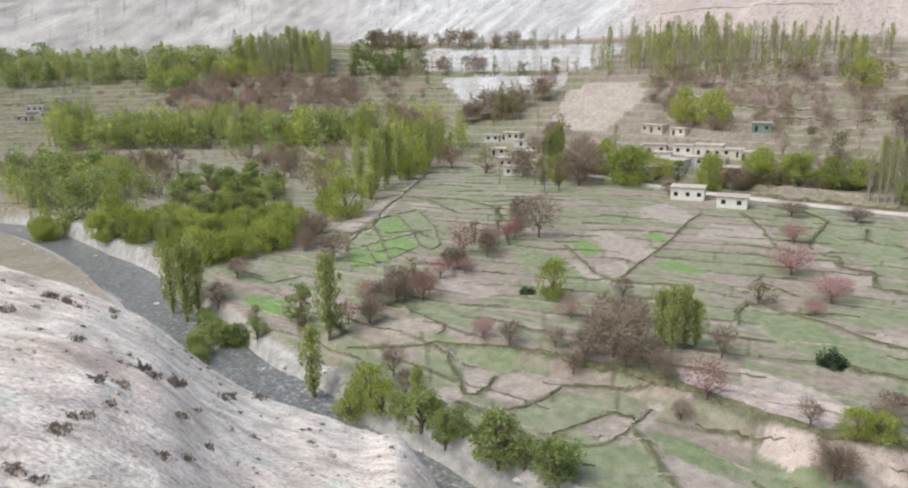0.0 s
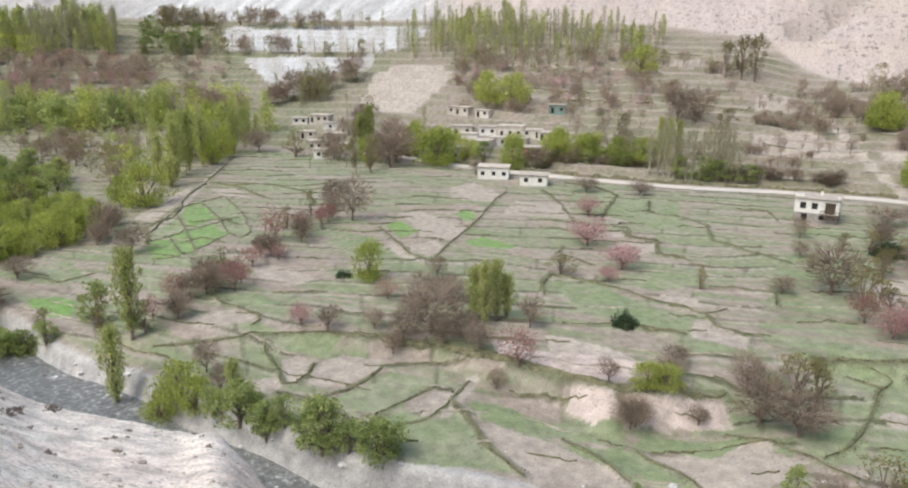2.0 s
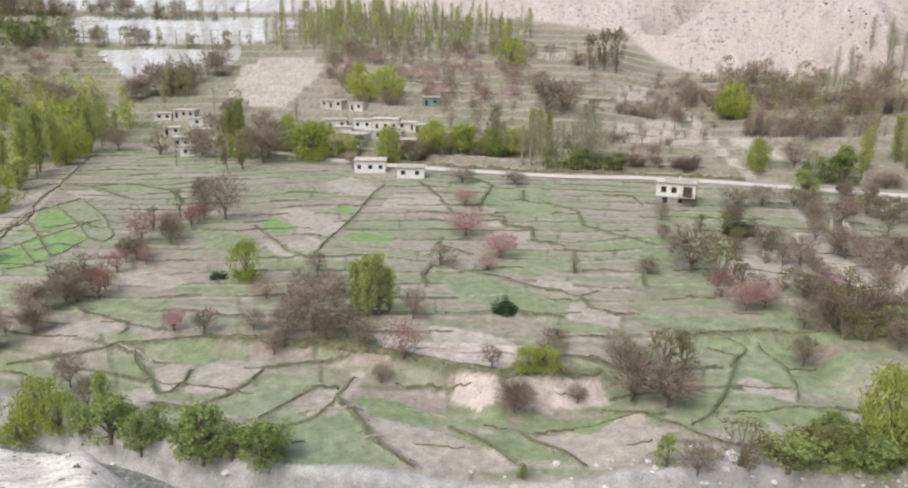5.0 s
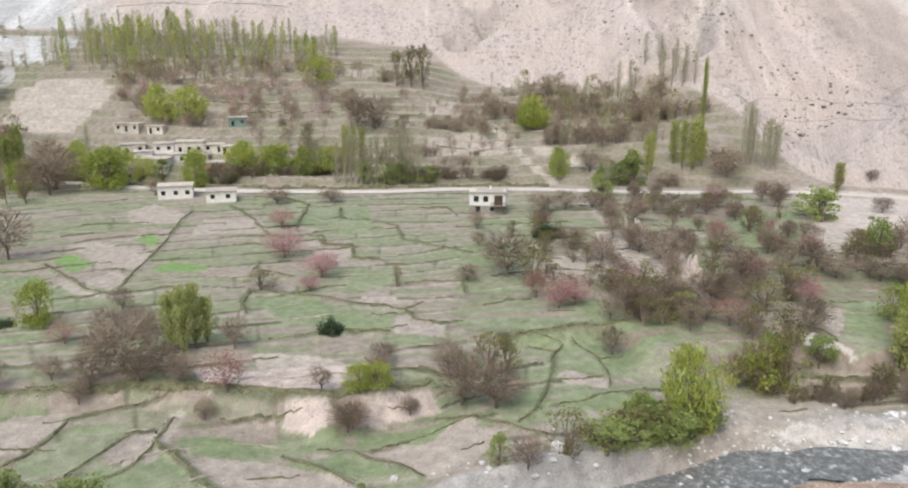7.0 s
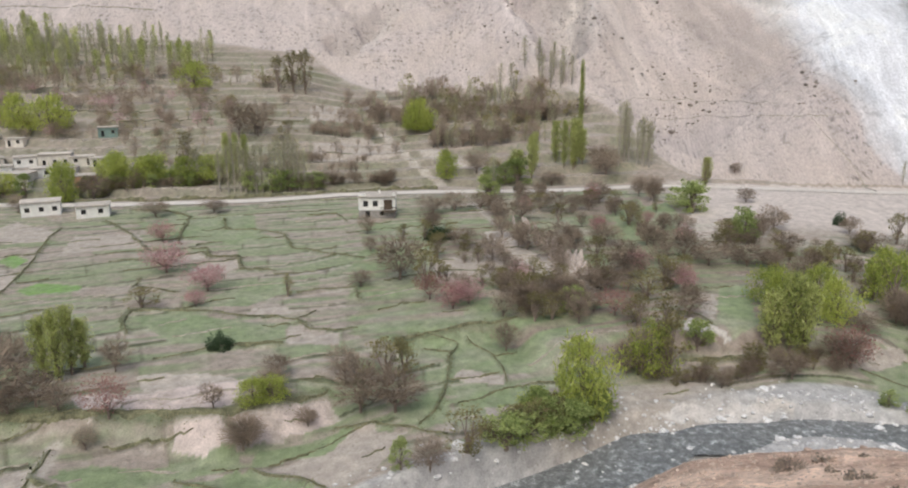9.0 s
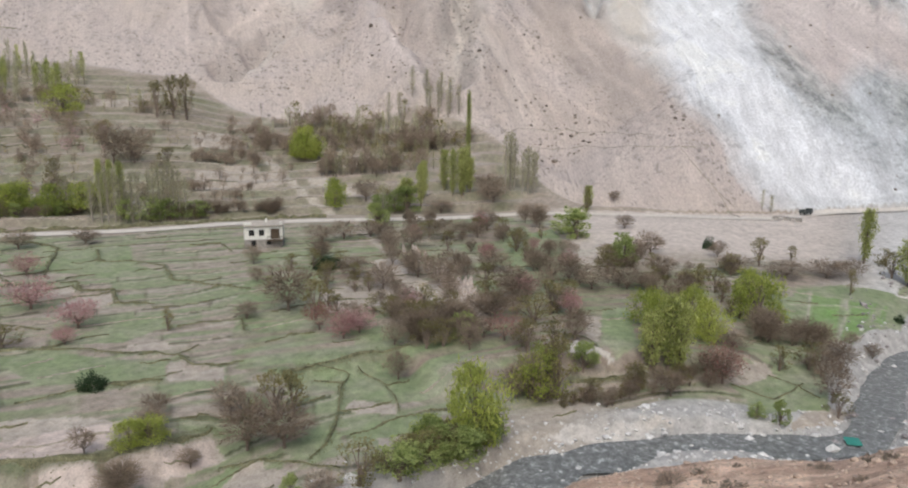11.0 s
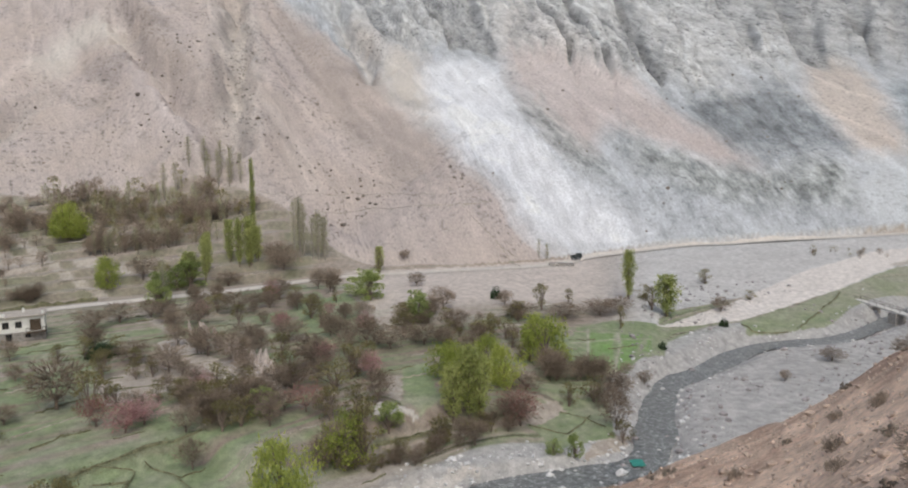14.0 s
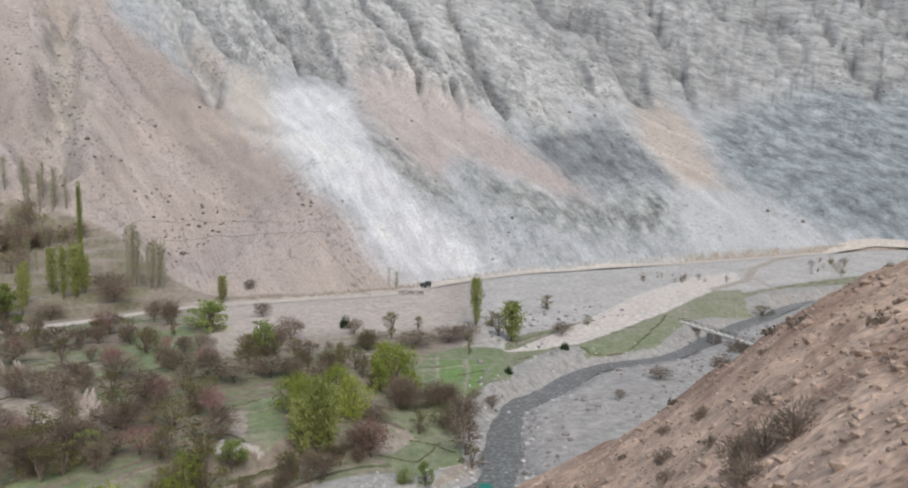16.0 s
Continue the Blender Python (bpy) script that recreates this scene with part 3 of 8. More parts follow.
PLOTS.append(("tan", [(13.8, 68.9), (16.5, 72.4), (19.2, 71.8), (17.7, 69.3), (15.1, 67.2)]))
PLOTS.append(("tan", [(-3.3, 80.1), (0.2, 80.5), (0.8, 77.4), (-2.9, 77.4)]))
PLOTS.append(("tan", [(-0.5, 73.8), (2.0, 72.4), (0.7, 70.1), (-0.5, 71.1)]))
PLOTS.append(("bright", [(22.8, 138.8), (26.0, 140.8), (28.2, 131.9), (23.8, 128.1)]))
PLOTS.append(("tan", [(27.3, 148.1), (32.0, 147.6), (37.6, 132.6), (33.1, 123.5), (28.3, 129.8)]))
PLOTS.append(("bright", [(37.8, 144.1), (41.8, 146.0), (42.5, 140.2), (38.9, 137.4)]))
PLOTS.append(("tan", [(43.5, 169.7), (51.7, 174.7), (53.6, 158.6), (49.5, 151.8), (41.7, 157.5)]))
PLOTS.append(("tan", [(20.6, 124.9), (23.1, 124.4), (25.7, 112.8), (21.7, 116.6)]))
PLOTS.append(("tan", [(24.3, 122.5), (30.0, 125.6), (30.3, 120.3), (26.3, 115.7)]))
PLOTS.append(("bright", [(34.6, 123.5), (38.7, 125.3), (42.7, 117.4), (41.3, 116.1), (35.2, 119.9)]))
PLOTS.append(("tan", [(57.9, 113.6), (63.5, 115.4), (67.4, 112.1), (63.5, 106.7), (57.3, 108.7)]))
PLOTS.append(("tan", [(62.1, 123.6), (65.2, 120.6), (64.2, 117.8), (60.2, 118.5)]))
PLOTS.append(("green", [(41.4, 99.0), (47.8, 92.3), (51.2, 84.6), (53.6, 80.5), (51.0, 76.1), (46.0, 78.7), (40.8, 85.3)]))
PLOTS.append(("scree", [(28.9, 72.3), (35.4, 75.9), (39.6, 71.3), (38.9, 67.6), (34.8, 65.2), (31.7, 68.6)]))
PLOTS.append(("tan", [(-26.5, 160.4), (-20.6, 178.3), (-17.1, 188.2), (-17.3, 174.2), (-22.0, 155.8)]))
PLOTS.append(("green", [(1.9, 193.1), (10.4, 192.4), (9.3, 172.4), (1.7, 177.6)]))
PLOTS.append(("tan", [(-12.3, 183.6), (-6.3, 182.3), (-2.5, 171.4), (-8.9, 174.5)]))
PLOTS.append(("green", [(19.4, 69.0), (21.6, 68.2), (27.3, 64.2), (25.9, 62.8), (20.4, 66.1)]))
PLOTS.append(("tan", [(19.5, 65.0), (22.6, 63.8), (27.0, 60.5), (20.7, 59.5)]))
PLOTS.append(("green", [(12.2, 65.9), (18.4, 67.3), (19.0, 59.2), (12.1, 59.2)]))
PLOTS.append(("green", [(7.8, 67.9), (13.3, 68.6), (14.1, 66.5), (10.8, 64.3)]))
PLOTS.append(("green", [(-0.5, 90.2), (5.5, 87.9), (8.4, 86.8), (6.8, 85.7), (1.0, 86.7), (-0.5, 88.6)]))
PLOTS.append(("green", [(-7.6, 106.9), (-2.2, 105.0), (1.2, 99.6), (-3.8, 99.1)]))
PLOTS.append(("tan", [(54.6, 152.2), (64.0, 143.6), (60.4, 132.6), (47.9, 141.0)]))
PLOTS.append(("green", [(73.2, 162.4), (78.6, 152.1), (89.4, 141.1), (79.7, 124.9), (69.8, 129.8), (71.9, 143.0)]))
PLOTS.append(("green", [(10.7, 135.7), (18.8, 130.6), (20.3, 119.4), (11.8, 123.9)]))
PLOTS.append(("scree", [(38.4, 288.2), (50.8, 314.7), (62.7, 324.7), (76.5, 307.1), (78.0, 293.6), (64.0, 275.2), (54.6, 262.9), (42.5, 266.1)]))
PLOTS.append(("white", [(-3.9, 364.2), (5.2, 364.7), (23.2, 359.5), (55.3, 341.0), (50.0, 324.4), (32.7, 325.9), (19.2, 309.2), (10.1, 311.3), (4.0, 328.7), (-1.6, 347.2)]))
PLOTS.append(("white", [(-13.4, 421.8), (63.9, 391.1), (86.2, 369.1), (66.4, 342.9), (46.9, 355.9), (-13.0, 383.8)]))
PLOTS.append(("tan", [(19.4, 65.1), (23.4, 62.9), (31.0, 57.3), (31.8, 52.9), (29.7, 52.6), (22.1, 55.3), (20.2, 59.2)]))
PLOTS.append(("green", [(20.3, 69.6), (26.8, 64.9), (26.7, 63.3), (20.2, 65.7)]))
PLOTS.append(("tan", [(34.7, 56.7), (45.5, 53.3), (47.5, 49.3), (40.2, 46.8), (36.9, 48.8)]))
PLOTS.append(("green", [(30.9, 59.6), (34.0, 57.8), (36.2, 51.6), (36.5, 50.0), (32.0, 53.3), (30.9, 55.9)]))
PLOTS.append(("scree", [(32.6, 79.9), (38.4, 73.8), (40.2, 68.4), (34.9, 65.7), (31.0, 71.0)]))
PLOTS.append(("scree", [(34.4, 63.5), (37.7, 61.7), (47.4, 62.1), (45.9, 57.9), (41.7, 59.6), (34.7, 61.6)]))
PLOTS.append(("scree", [(31.6, 67.8), (34.1, 64.2), (33.2, 63.9), (30.3, 66.7)]))
PLOTS.append(("tan", [(54.5, 88.5), (58.9, 85.7), (57.3, 82.6), (53.3, 85.7)]))
PLOTS.append(("tan", [(54.5, 79.3), (55.5, 77.1), (51.9, 73.3), (50.5, 74.7)]))
PLOTS.append(("tan", [(54.5, 75.7), (57.7, 72.2), (54.5, 69.2), (51.9, 73.3)]))
PLOTS.append(("tan", [(60.8, 55.0), (63.2, 55.5), (65.0, 50.5), (63.1, 49.3), (60.6, 53.0)]))
PLOTS.append(("green", [(64.4, 64.7), (70.0, 61.0), (74.1, 51.0), (71.7, 48.2), (65.6, 51.1), (63.4, 56.6)]))
PLOTS.append(("green", [(49.4, 54.2), (57.2, 54.2), (53.0, 47.5), (48.9, 49.1)]))
PLOTS.append(("green", [(58.2, 52.5), (67.9, 46.0), (62.9, 43.0), (54.0, 47.6)]))
PLOTS.append(("tan", [(57.2, 47.3), (60.0, 45.1), (57.9, 42.6), (53.2, 43.0)]))
PLOTS.append(("tan", [(157.7, 266.8), (178.4, 265.6), (172.6, 252.6), (154.6, 259.3)]))
PLOTS.append(("tan", [(140.3, 271.9), (164.0, 297.8), (171.5, 300.5), (149.4, 273.8)]))
PLOTS.append(("tan", [(141.7, 187.1), (160.1, 183.5), (159.6, 169.1), (155.3, 161.8), (131.1, 172.8)]))
PLOTS.append(("tan", [(164.8, 218.3), (181.0, 218.2), (172.8, 198.5), (154.6, 204.5)]))
PLOTS.append(("green", [(69.0, 155.3), (80.9, 140.6), (80.9, 117.2), (72.9, 121.9), (65.2, 140.8)]))
PLOTS.append(("green", [(61.7, 99.4), (66.8, 96.6), (63.3, 91.4), (54.8, 89.9), (49.3, 96.3)]))
PLOTS.append(("green", [(48.2, 82.8), (54.5, 79.9), (50.8, 75.1), (45.9, 78.2)]))
PLOTS.append(("tan", [(105.1, 43.9), (105.8, 41.2), (95.1, 37.3), (95.2, 39.2)]))
PLOTS.append(("pale", [(92.5, 41.1), (93.1, 36.5), (93.0, 33.8), (87.8, 37.6)]))
PLOTS.append(("green", [(139.7, 18.5), (150.2, 14.0), (153.8, 9.4), (151.7, 0.5), (138.1, 5.3), (126.9, 11.1), (126.9, 16.4)]))
PLOTS.append(("crop", [(142.7, 13.5), (147.5, 9.8), (136.3, 7.8), (131.5, 11.7)]))
PLOTS.append(("green", [(100.3, 20.3), (107.1, 17.0), (102.9, 14.6), (107.7, 10.9), (103.0, 8.8), (93.7, 14.3)]))
PLOTS.append(("tan", [(103.3, 19.4), (108.5, 16.5), (107.6, 14.7), (101.1, 18.1)]))
PLOTS.append(("tan", [(100.8, 9.2), (103.5, 5.3), (98.3, 6.0), (92.6, 11.3)]))
PLOTS.append(("pale", [(74.9, 35.4), (80.0, 31.6), (85.0, 25.9), (85.3, 23.7), (80.6, 27.9), (71.8, 35.4)]))
PLOTS.append(("scree", [(107.5, 73.8), (108.9, 62.8), (89.4, 52.9), (89.0, 58.4)]))
PLOTS.append(("scree", [(98.5, 76.9), (104.9, 73.9), (91.7, 63.5), (84.9, 64.1)]))
PLOTS.append(("green", [(130.4, 68.5), (145.2, 66.3), (130.3, 53.1), (119.3, 55.3)]))
PLOTS.append(("green", [(150.3, 79.2), (162.9, 77.7), (145.8, 65.1), (134.0, 67.7)]))
PLOTS.append(("green", [(152.6, 86.8), (162.2, 85.5), (138.6, 65.9), (124.0, 55.1), (113.1, 56.9), (128.0, 71.3)]))
PLOTS.append(("green", [(109.3, 42.7), (113.1, 39.6), (96.4, 32.1), (93.0, 33.8), (95.2, 36.9)]))
PLOTS.append(("scree", [(109.9, 92.5), (115.7, 91.9), (104.6, 74.2), (104.9, 63.8), (90.6, 52.6), (88.9, 58.5), (98.6, 74.1)]))
PLOTS.append(("green", [(110.2, 70.5), (113.7, 65.4), (106.3, 59.9), (102.3, 64.0)]))
PLOTS.append(("tan", [(90.1, 86.6), (103.0, 81.3), (92.3, 71.2), (81.0, 76.1)]))
PLOTS.append(("green", [(75.5, 66.4), (82.8, 63.5), (77.0, 57.7), (71.5, 61.6)]))
PLOTS.append(("green", [(133.0, 74.1), (142.3, 68.7), (110.0, 51.6), (105.2, 54.7)]))
PLOTS.append(("green", [(148.1, 18.9), (157.4, 11.8), (158.4, 0.3), (139.4, 1.4), (127.0, 9.5), (129.3, 17.1)]))
PLOTS.append(("crop", [(145.5, 14.4), (150.6, 3.9), (138.5, 3.6), (134.8, 12.3)]))
PLOTS.append(("green", [(99.5, 19.8), (110.4, 15.5), (113.7, 9.4), (100.5, 7.5), (95.5, 13.5)]))
PLOTS.append(("tan", [(102.1, 21.2), (109.4, 17.2), (107.6, 15.1), (99.7, 19.0)]))
PLOTS.append(("apron", [(157.7, 2.9), (190.3, -16.2), (230.7, -37.4), (268.7, -64.1), (283.7, -82.6), (267.3, -80.0), (247.7, -64.8), (209.3, -42.1), (170.9, -14.6), (162.9, -4.9)]))
PLOTS.insert(0, ("litter", [(101.6, 118.7), (108.3, 92.3), (90.5, 47.1), (77.1, 34.5), (57.9, 69.6)]))
PLOTS.append(("dull", [(170.1, -14.5), (187.2, -27.6), (209.3, -42.1), (245.7, -64.3), (251.9, -75.5), (226.5, -69.7), (224.3, -70.8), (200.9, -46.7), (175.0, -32.7), (168.9, -25.0), (163.5, -15.3)]))
PLOTS.append(("green", [(136.3, 21.3), (148.5, 17.1), (157.7, 2.9), (142.2, 4.9), (124.5, 7.3), (123.3, 15.3), (126.2, 19.8)]))
PLOTS.append(("crop", [(146, 16.2), (147.6, 11.2), (126, 9.8), (126, 13.6)]))
PLOTS.append(("crop", [(147.4, 9.8), (149, 5.2), (128, 7.6), (126, 9.0)]))
BANKS.append((0.8, [(171.2, -26.7), (195.8, -38.0), (205.9, -41.5)]))
BANKS.append((0.8, [(227.6, -54.4), (234.1, -63.1), (234.9, -71.4)]))
BANKS.append((0.7, [(167.6, -14.3), (165.2, -16.7), (168.7, -25.0)]))
# the low fields by the river
PLOTS.append(("tan", [(13.5, 68.7), (16.8, 72.8), (19.0, 71.8), (19.0, 69.7), (15.3, 67.0)]))
PLOTS.append(("tan", [(19.5, 65.1), (27.3, 60.3), (31.4, 53.4), (22.4, 54.7), (21.2, 57.4), (20.3, 61.0)]))
PLOTS.append(("grass", [(19.7, 68.7), (23.1, 68.7), (27.1, 64.0), (25.4, 61.7), (20.6, 65.1)]))
PLOTS.append(("grass", [(9.1, 63.6), (17.7, 67.2), (18.1, 63.0), (20.7, 56.1), (12.9, 58.3), (8.6, 61.4)]))
PLOTS.append(("green", [(27.6, 64.6), (34.9, 61.8), (33.8, 59.3), (25.6, 62.2)]))
PLOTS.append(("grass", [(27.2, 60.1), (33.3, 59.0), (33.3, 53.2), (31.9, 53.2)]))
PLOTS.append(("tan", [(41.8, 56.5), (47.0, 54.2), (44.1, 48.1), (39.8, 47.2), (36.1, 51.4)]))
PLOTS.append(("green", [(36.1, 60.2), (45.9, 54.8), (41.4, 53.9), (34.2, 58.2)]))
PLOTS.append(("chalk", [(29.7, 75.6), (33.7, 73.7), (40.9, 69.6), (36.6, 64.9), (31.9, 68.4), (28.7, 72.3)]))
PLOTS.append(("chalk", [(31.4, 67.3), (34.8, 64.2), (35.0, 62.0), (31.9, 62.9), (30.0, 66.0)]))
PLOTS.append(("chalk", [(43.2, 61.9), (47.3, 62.0), (45.0, 58.7), (42.2, 59.2)]))
PLOTS.append(("chalk", [(35.5, 64.0), (43.2, 61.9), (42.2, 59.2), (36.0, 61.5)]))
PLOTS.append(("chalk", [(25.9, 80.2), (29.5, 77.9), (30.0, 73.6), (25.0, 73.6)]))
BANKS.append((2.2, [(13.5, 85.4), (19.4, 81.7), (23.6, 77.5), (26.3, 73.4), (30.2, 69.5), (35.0, 64.6), (40.0, 62.9), (47.3, 62.0)]))
BANKS.append((1.5, [(18.3, 69.4), (19.2, 66.3), (19.4, 61.8), (20.4, 58.3), (21.5, 55.4)]))
BANKS.append((1.2, [(10.0, 68.3), (13.2, 70.3), (15.8, 72.3), (17.4, 72.7)]))
BANKS.append((1.0, [(18.5, 69.9), (21.4, 73.2)]))
BANKS.append((1.1, [(27.7, 61.0), (29.9, 57.7), (31.3, 53.2)]))
BANKS.append((0.9, [(34.1, 58.0), (36.0, 53.2), (36.7, 49.4)]))
BANKS.append((1.1, [(12.2, 65.9), (15.1, 66.5), (18.1, 68.7)]))
# trodden paths
PATHS.append((2.5, [(172.1, 191.6), (161.5, 171.3), (150.5, 149.6), (144.8, 135.0)]))
PATHS.append((5.0, [(162.1, 156.9), (160.6, 143.9), (160.3, 127.3)]))
PATHS.append((1.2, [(139.2, 122.0), (123.1, 101.1), (112.5, 86.5)]))
PATHS.append((0.1, [(148.8, 16.6), (135.4, 14.9), (123.7, 14.3)]))
PATHS.append((0.1, [(148.6, 10.5), (140.7, 9.4), (124.2, 9.3)]))
PATHS.append((0.1, [(137.8, 18.2), (143.8, 10.7), (146.5, 3.8)]))
PATHS.append((3.0, [(303.2, -67.4), (324.9, -101.7), (341.8, -132.4), (344.5, -137.1)]))
PATHS.append((3.0, [(344.5, -137.1), (358.6, -165.1), (366.0, -186.5)]))
PATHS.append((2.5, [(247.9, -64.9), (269.3, -82.6), (293.9, -92.2), (318.1, -109.2), (342.8, -135.3)]))
PATHS.append((1.2, [(274.5, -86.2), (257.4, -88.7), (239.2, -93.3)]))
PATHS.append((1.5, [(74.7, 39.4), (72.8, 36.7), (70.6, 36.3)]))
PATHS.append((1.4, [(-23.6, 145.0), (-18.3, 156.7), (-15.3, 184.2), (-10.7, 213.5)]))
PATHS.append((1.3, [(17.0, 67.1), (19.7, 70.7), (22.0, 73.8)]))


# kinds of mountain rock: colour, and how speckled, blotched and streaked it is
ROCK_KINDS = {
    "grey": ((0.425, 0.44, 0.46), (0.3, 0.35, 0.45)), "lobe": ((0.50, 0.46, 0.42), (0.05, 0.0, 0.2)), "white": ((0.66, 0.665, 0.69), (0.03, 0.16, 0.45)),
    "rose": ((0.46, 0.405, 0.39), (0.25, 0.1, 0.3)), "mottle": ((0.40, 0.415, 0.41), (0.5, 1.0, 0.35)), "slate": ((0.235, 0.25, 0.265), (0.3, 0.6, 0.8)),
    "blue_slate": ((0.295, 0.33, 0.352), (0.5, 0.75, 0.3)), "ochre": ((0.47, 0.415, 0.375), (0.15, 0.1, 0.3)), "scree": ((0.465, 0.48, 0.495), (0.05, 0.08, 0.25)),
    # first entry: the fans' tan darkened, shade of their turned-away sides put into colour
    "umber": ((0.365, 0.315, 0.288), (0.35, 0.04, 0.25)), "gully": ((0.44, 0.40, 0.37), (1.0, 0.3, 0.2)), "chute": ((0.53, 0.465, 0.425), (0.1, 0.0, 0.3)),
}
ROCKS = [
    ("grey", [(390.7, 219.8), (383.3, 203.1), (343.8, 142.8), (316.1, 113.2), (254.9, 68.6), (233.7, 47.7), (219.4, 30.6), (205, -20), (300, -190), (420, -420), (1100, -540), (1300, 200), (800, 520)]),
    ("lobe", [(378.2, 150.3), (380.1, 138.4), (347.0, 112.4), (308.9, 97.9), (262.9, 70.7), (307.4, 107.7), (343.8, 142.8)]),
    ("white", [(358.8, 122.0), (355.1, 94.6), (350.0, 82.0), (334.4, 73.0), (309.0, 62.6), (293.8, 52.5), (276.1, 38.3), (267.6, 22.1), (257.2, 13.0), (256.0, 2.7), (222.1, 32.8), (233.7, 47.7), (253.0, 59.8), (266.4, 75.9), (316.2, 105.4)]),
    ("rose", [(412.2, 96.1), (413.5, 83.1), (394.1, 60.4), (372.0, 30.7), (344.7, 6.7), (331.3, -16.9), (319.1, -37.5), (310.6, -16.0), (318.7, 3.6), (319.1, 16.2), (330.1, 24.6), (288.1, 35.3), (296.2, 45.8), (323.2, 62.8), (348.3, 76.0), (376.4, 91.0)]),
    ("mottle", [(321.5, 21.4), (312.9, 8.5), (309.6, -16.0), (315.7, -35.9), (340.2, -54.2), (348.8, -68.9), (319.3, -70.7), (306.8, -49.2), (292.2, -24.3), (294.0, -1.4), (301.9, 15.3)]),
    ("mottle", [(340.4, 68.8), (315.3, 48.7), (297.3, 31.7), (281.0, 21.0), (283.9, 34.8), (311.6, 58.1)]),
    ("slate", [(358.2, -2.8), (367.7, -15.7), (397.5, -50.6), (381.7, -60.5), (381.0, -72.0), (357.6, -70.5), (352.1, -56.0), (326.9, -29.5), (331.3, -16.9), (342.9, -6.8)]),
    ("blue_slate", [(445.1, -107.0), (473.0, -145.0), (503.1, -190.6), (528.1, -263.2), (427.3, -231.6), (366.4, -186.7), (366.4, -163.0), (364.8, -140.7), (377.7, -125.6), (398.8, -108.4)]),
    ("ochre", [(458.9, -68.4), (451.5, -81.1), (450.2, -97.9), (386.4, -99.3), (369.7, -103.7), (353.3, -77.8), (377.0, -74.1), (393.6, -65.2)]),
    ("scree", [(353.3, -77.8), (369.7, -103.7), (349.8, -135.2), (338.7, -138.7), (305.7, -72.6), (325.7, -67.1)]),
    ("umber", [(380.5, 217.4), (377.9, 197.2), (345.5, 146.4), (287.4, 105.7), (239.1, 76.3), (255.1, 87.7), (281.9, 113.2), (304.6, 140.0), (358.7, 199.6)]),
    ("gully", [(378.2, 249.8), (384.9, 239.3), (309.2, 189.8), (242.0, 153.3), (237.4, 157.8), (300.9, 199.0)]),
    ("chute", [(293.4, 174.3), (276.8, 150.9), (243.3, 129.3), (234.8, 132.9), (258.5, 147.8), (283.6, 171.2)]),
    ("rose", [(313.4, 268.2), (288.4, 225.0), (265.2, 185.7), (236.5, 159.5), (249.7, 191.6), (275.6, 234.4)]),
    ("lobe", [(313.3, 323.4), (369.8, 348.3), (363.9, 313.4), (316.7, 263.5), (345.3, 318.5), (299.2, 302.9)]),
    ("umber", [(364.4, 307.4), (326.0, 249.4), (284.6, 207.1), (253.0, 167.2), (239.5, 161.3), (260.6, 190.9), (285.6, 226.1)]),
    ("gully", [(355.2, 241.0), (370.9, 231.1), (291.4, 186.6), (240.5, 157.0), (239.5, 161.3), (289.5, 191.3)]),
    ("gully", [(220.9, 267.2), (230.3, 274.1), (253.7, 283.6), (286.2, 296.0), (287.4, 290.6), (250.6, 271.8), (226.3, 261.4)]),
    ("gully", [(401.3, 192.3), (405.2, 183.9), (387.6, 153.8), (345.6, 145.0), (376.3, 168.3)]),
    ("umber", [(313.3, 147.4), (313.1, 119.7), (264.0, 85.6), (237.8, 69.5), (241.5, 81.1), (284.4, 116.3)]),
]


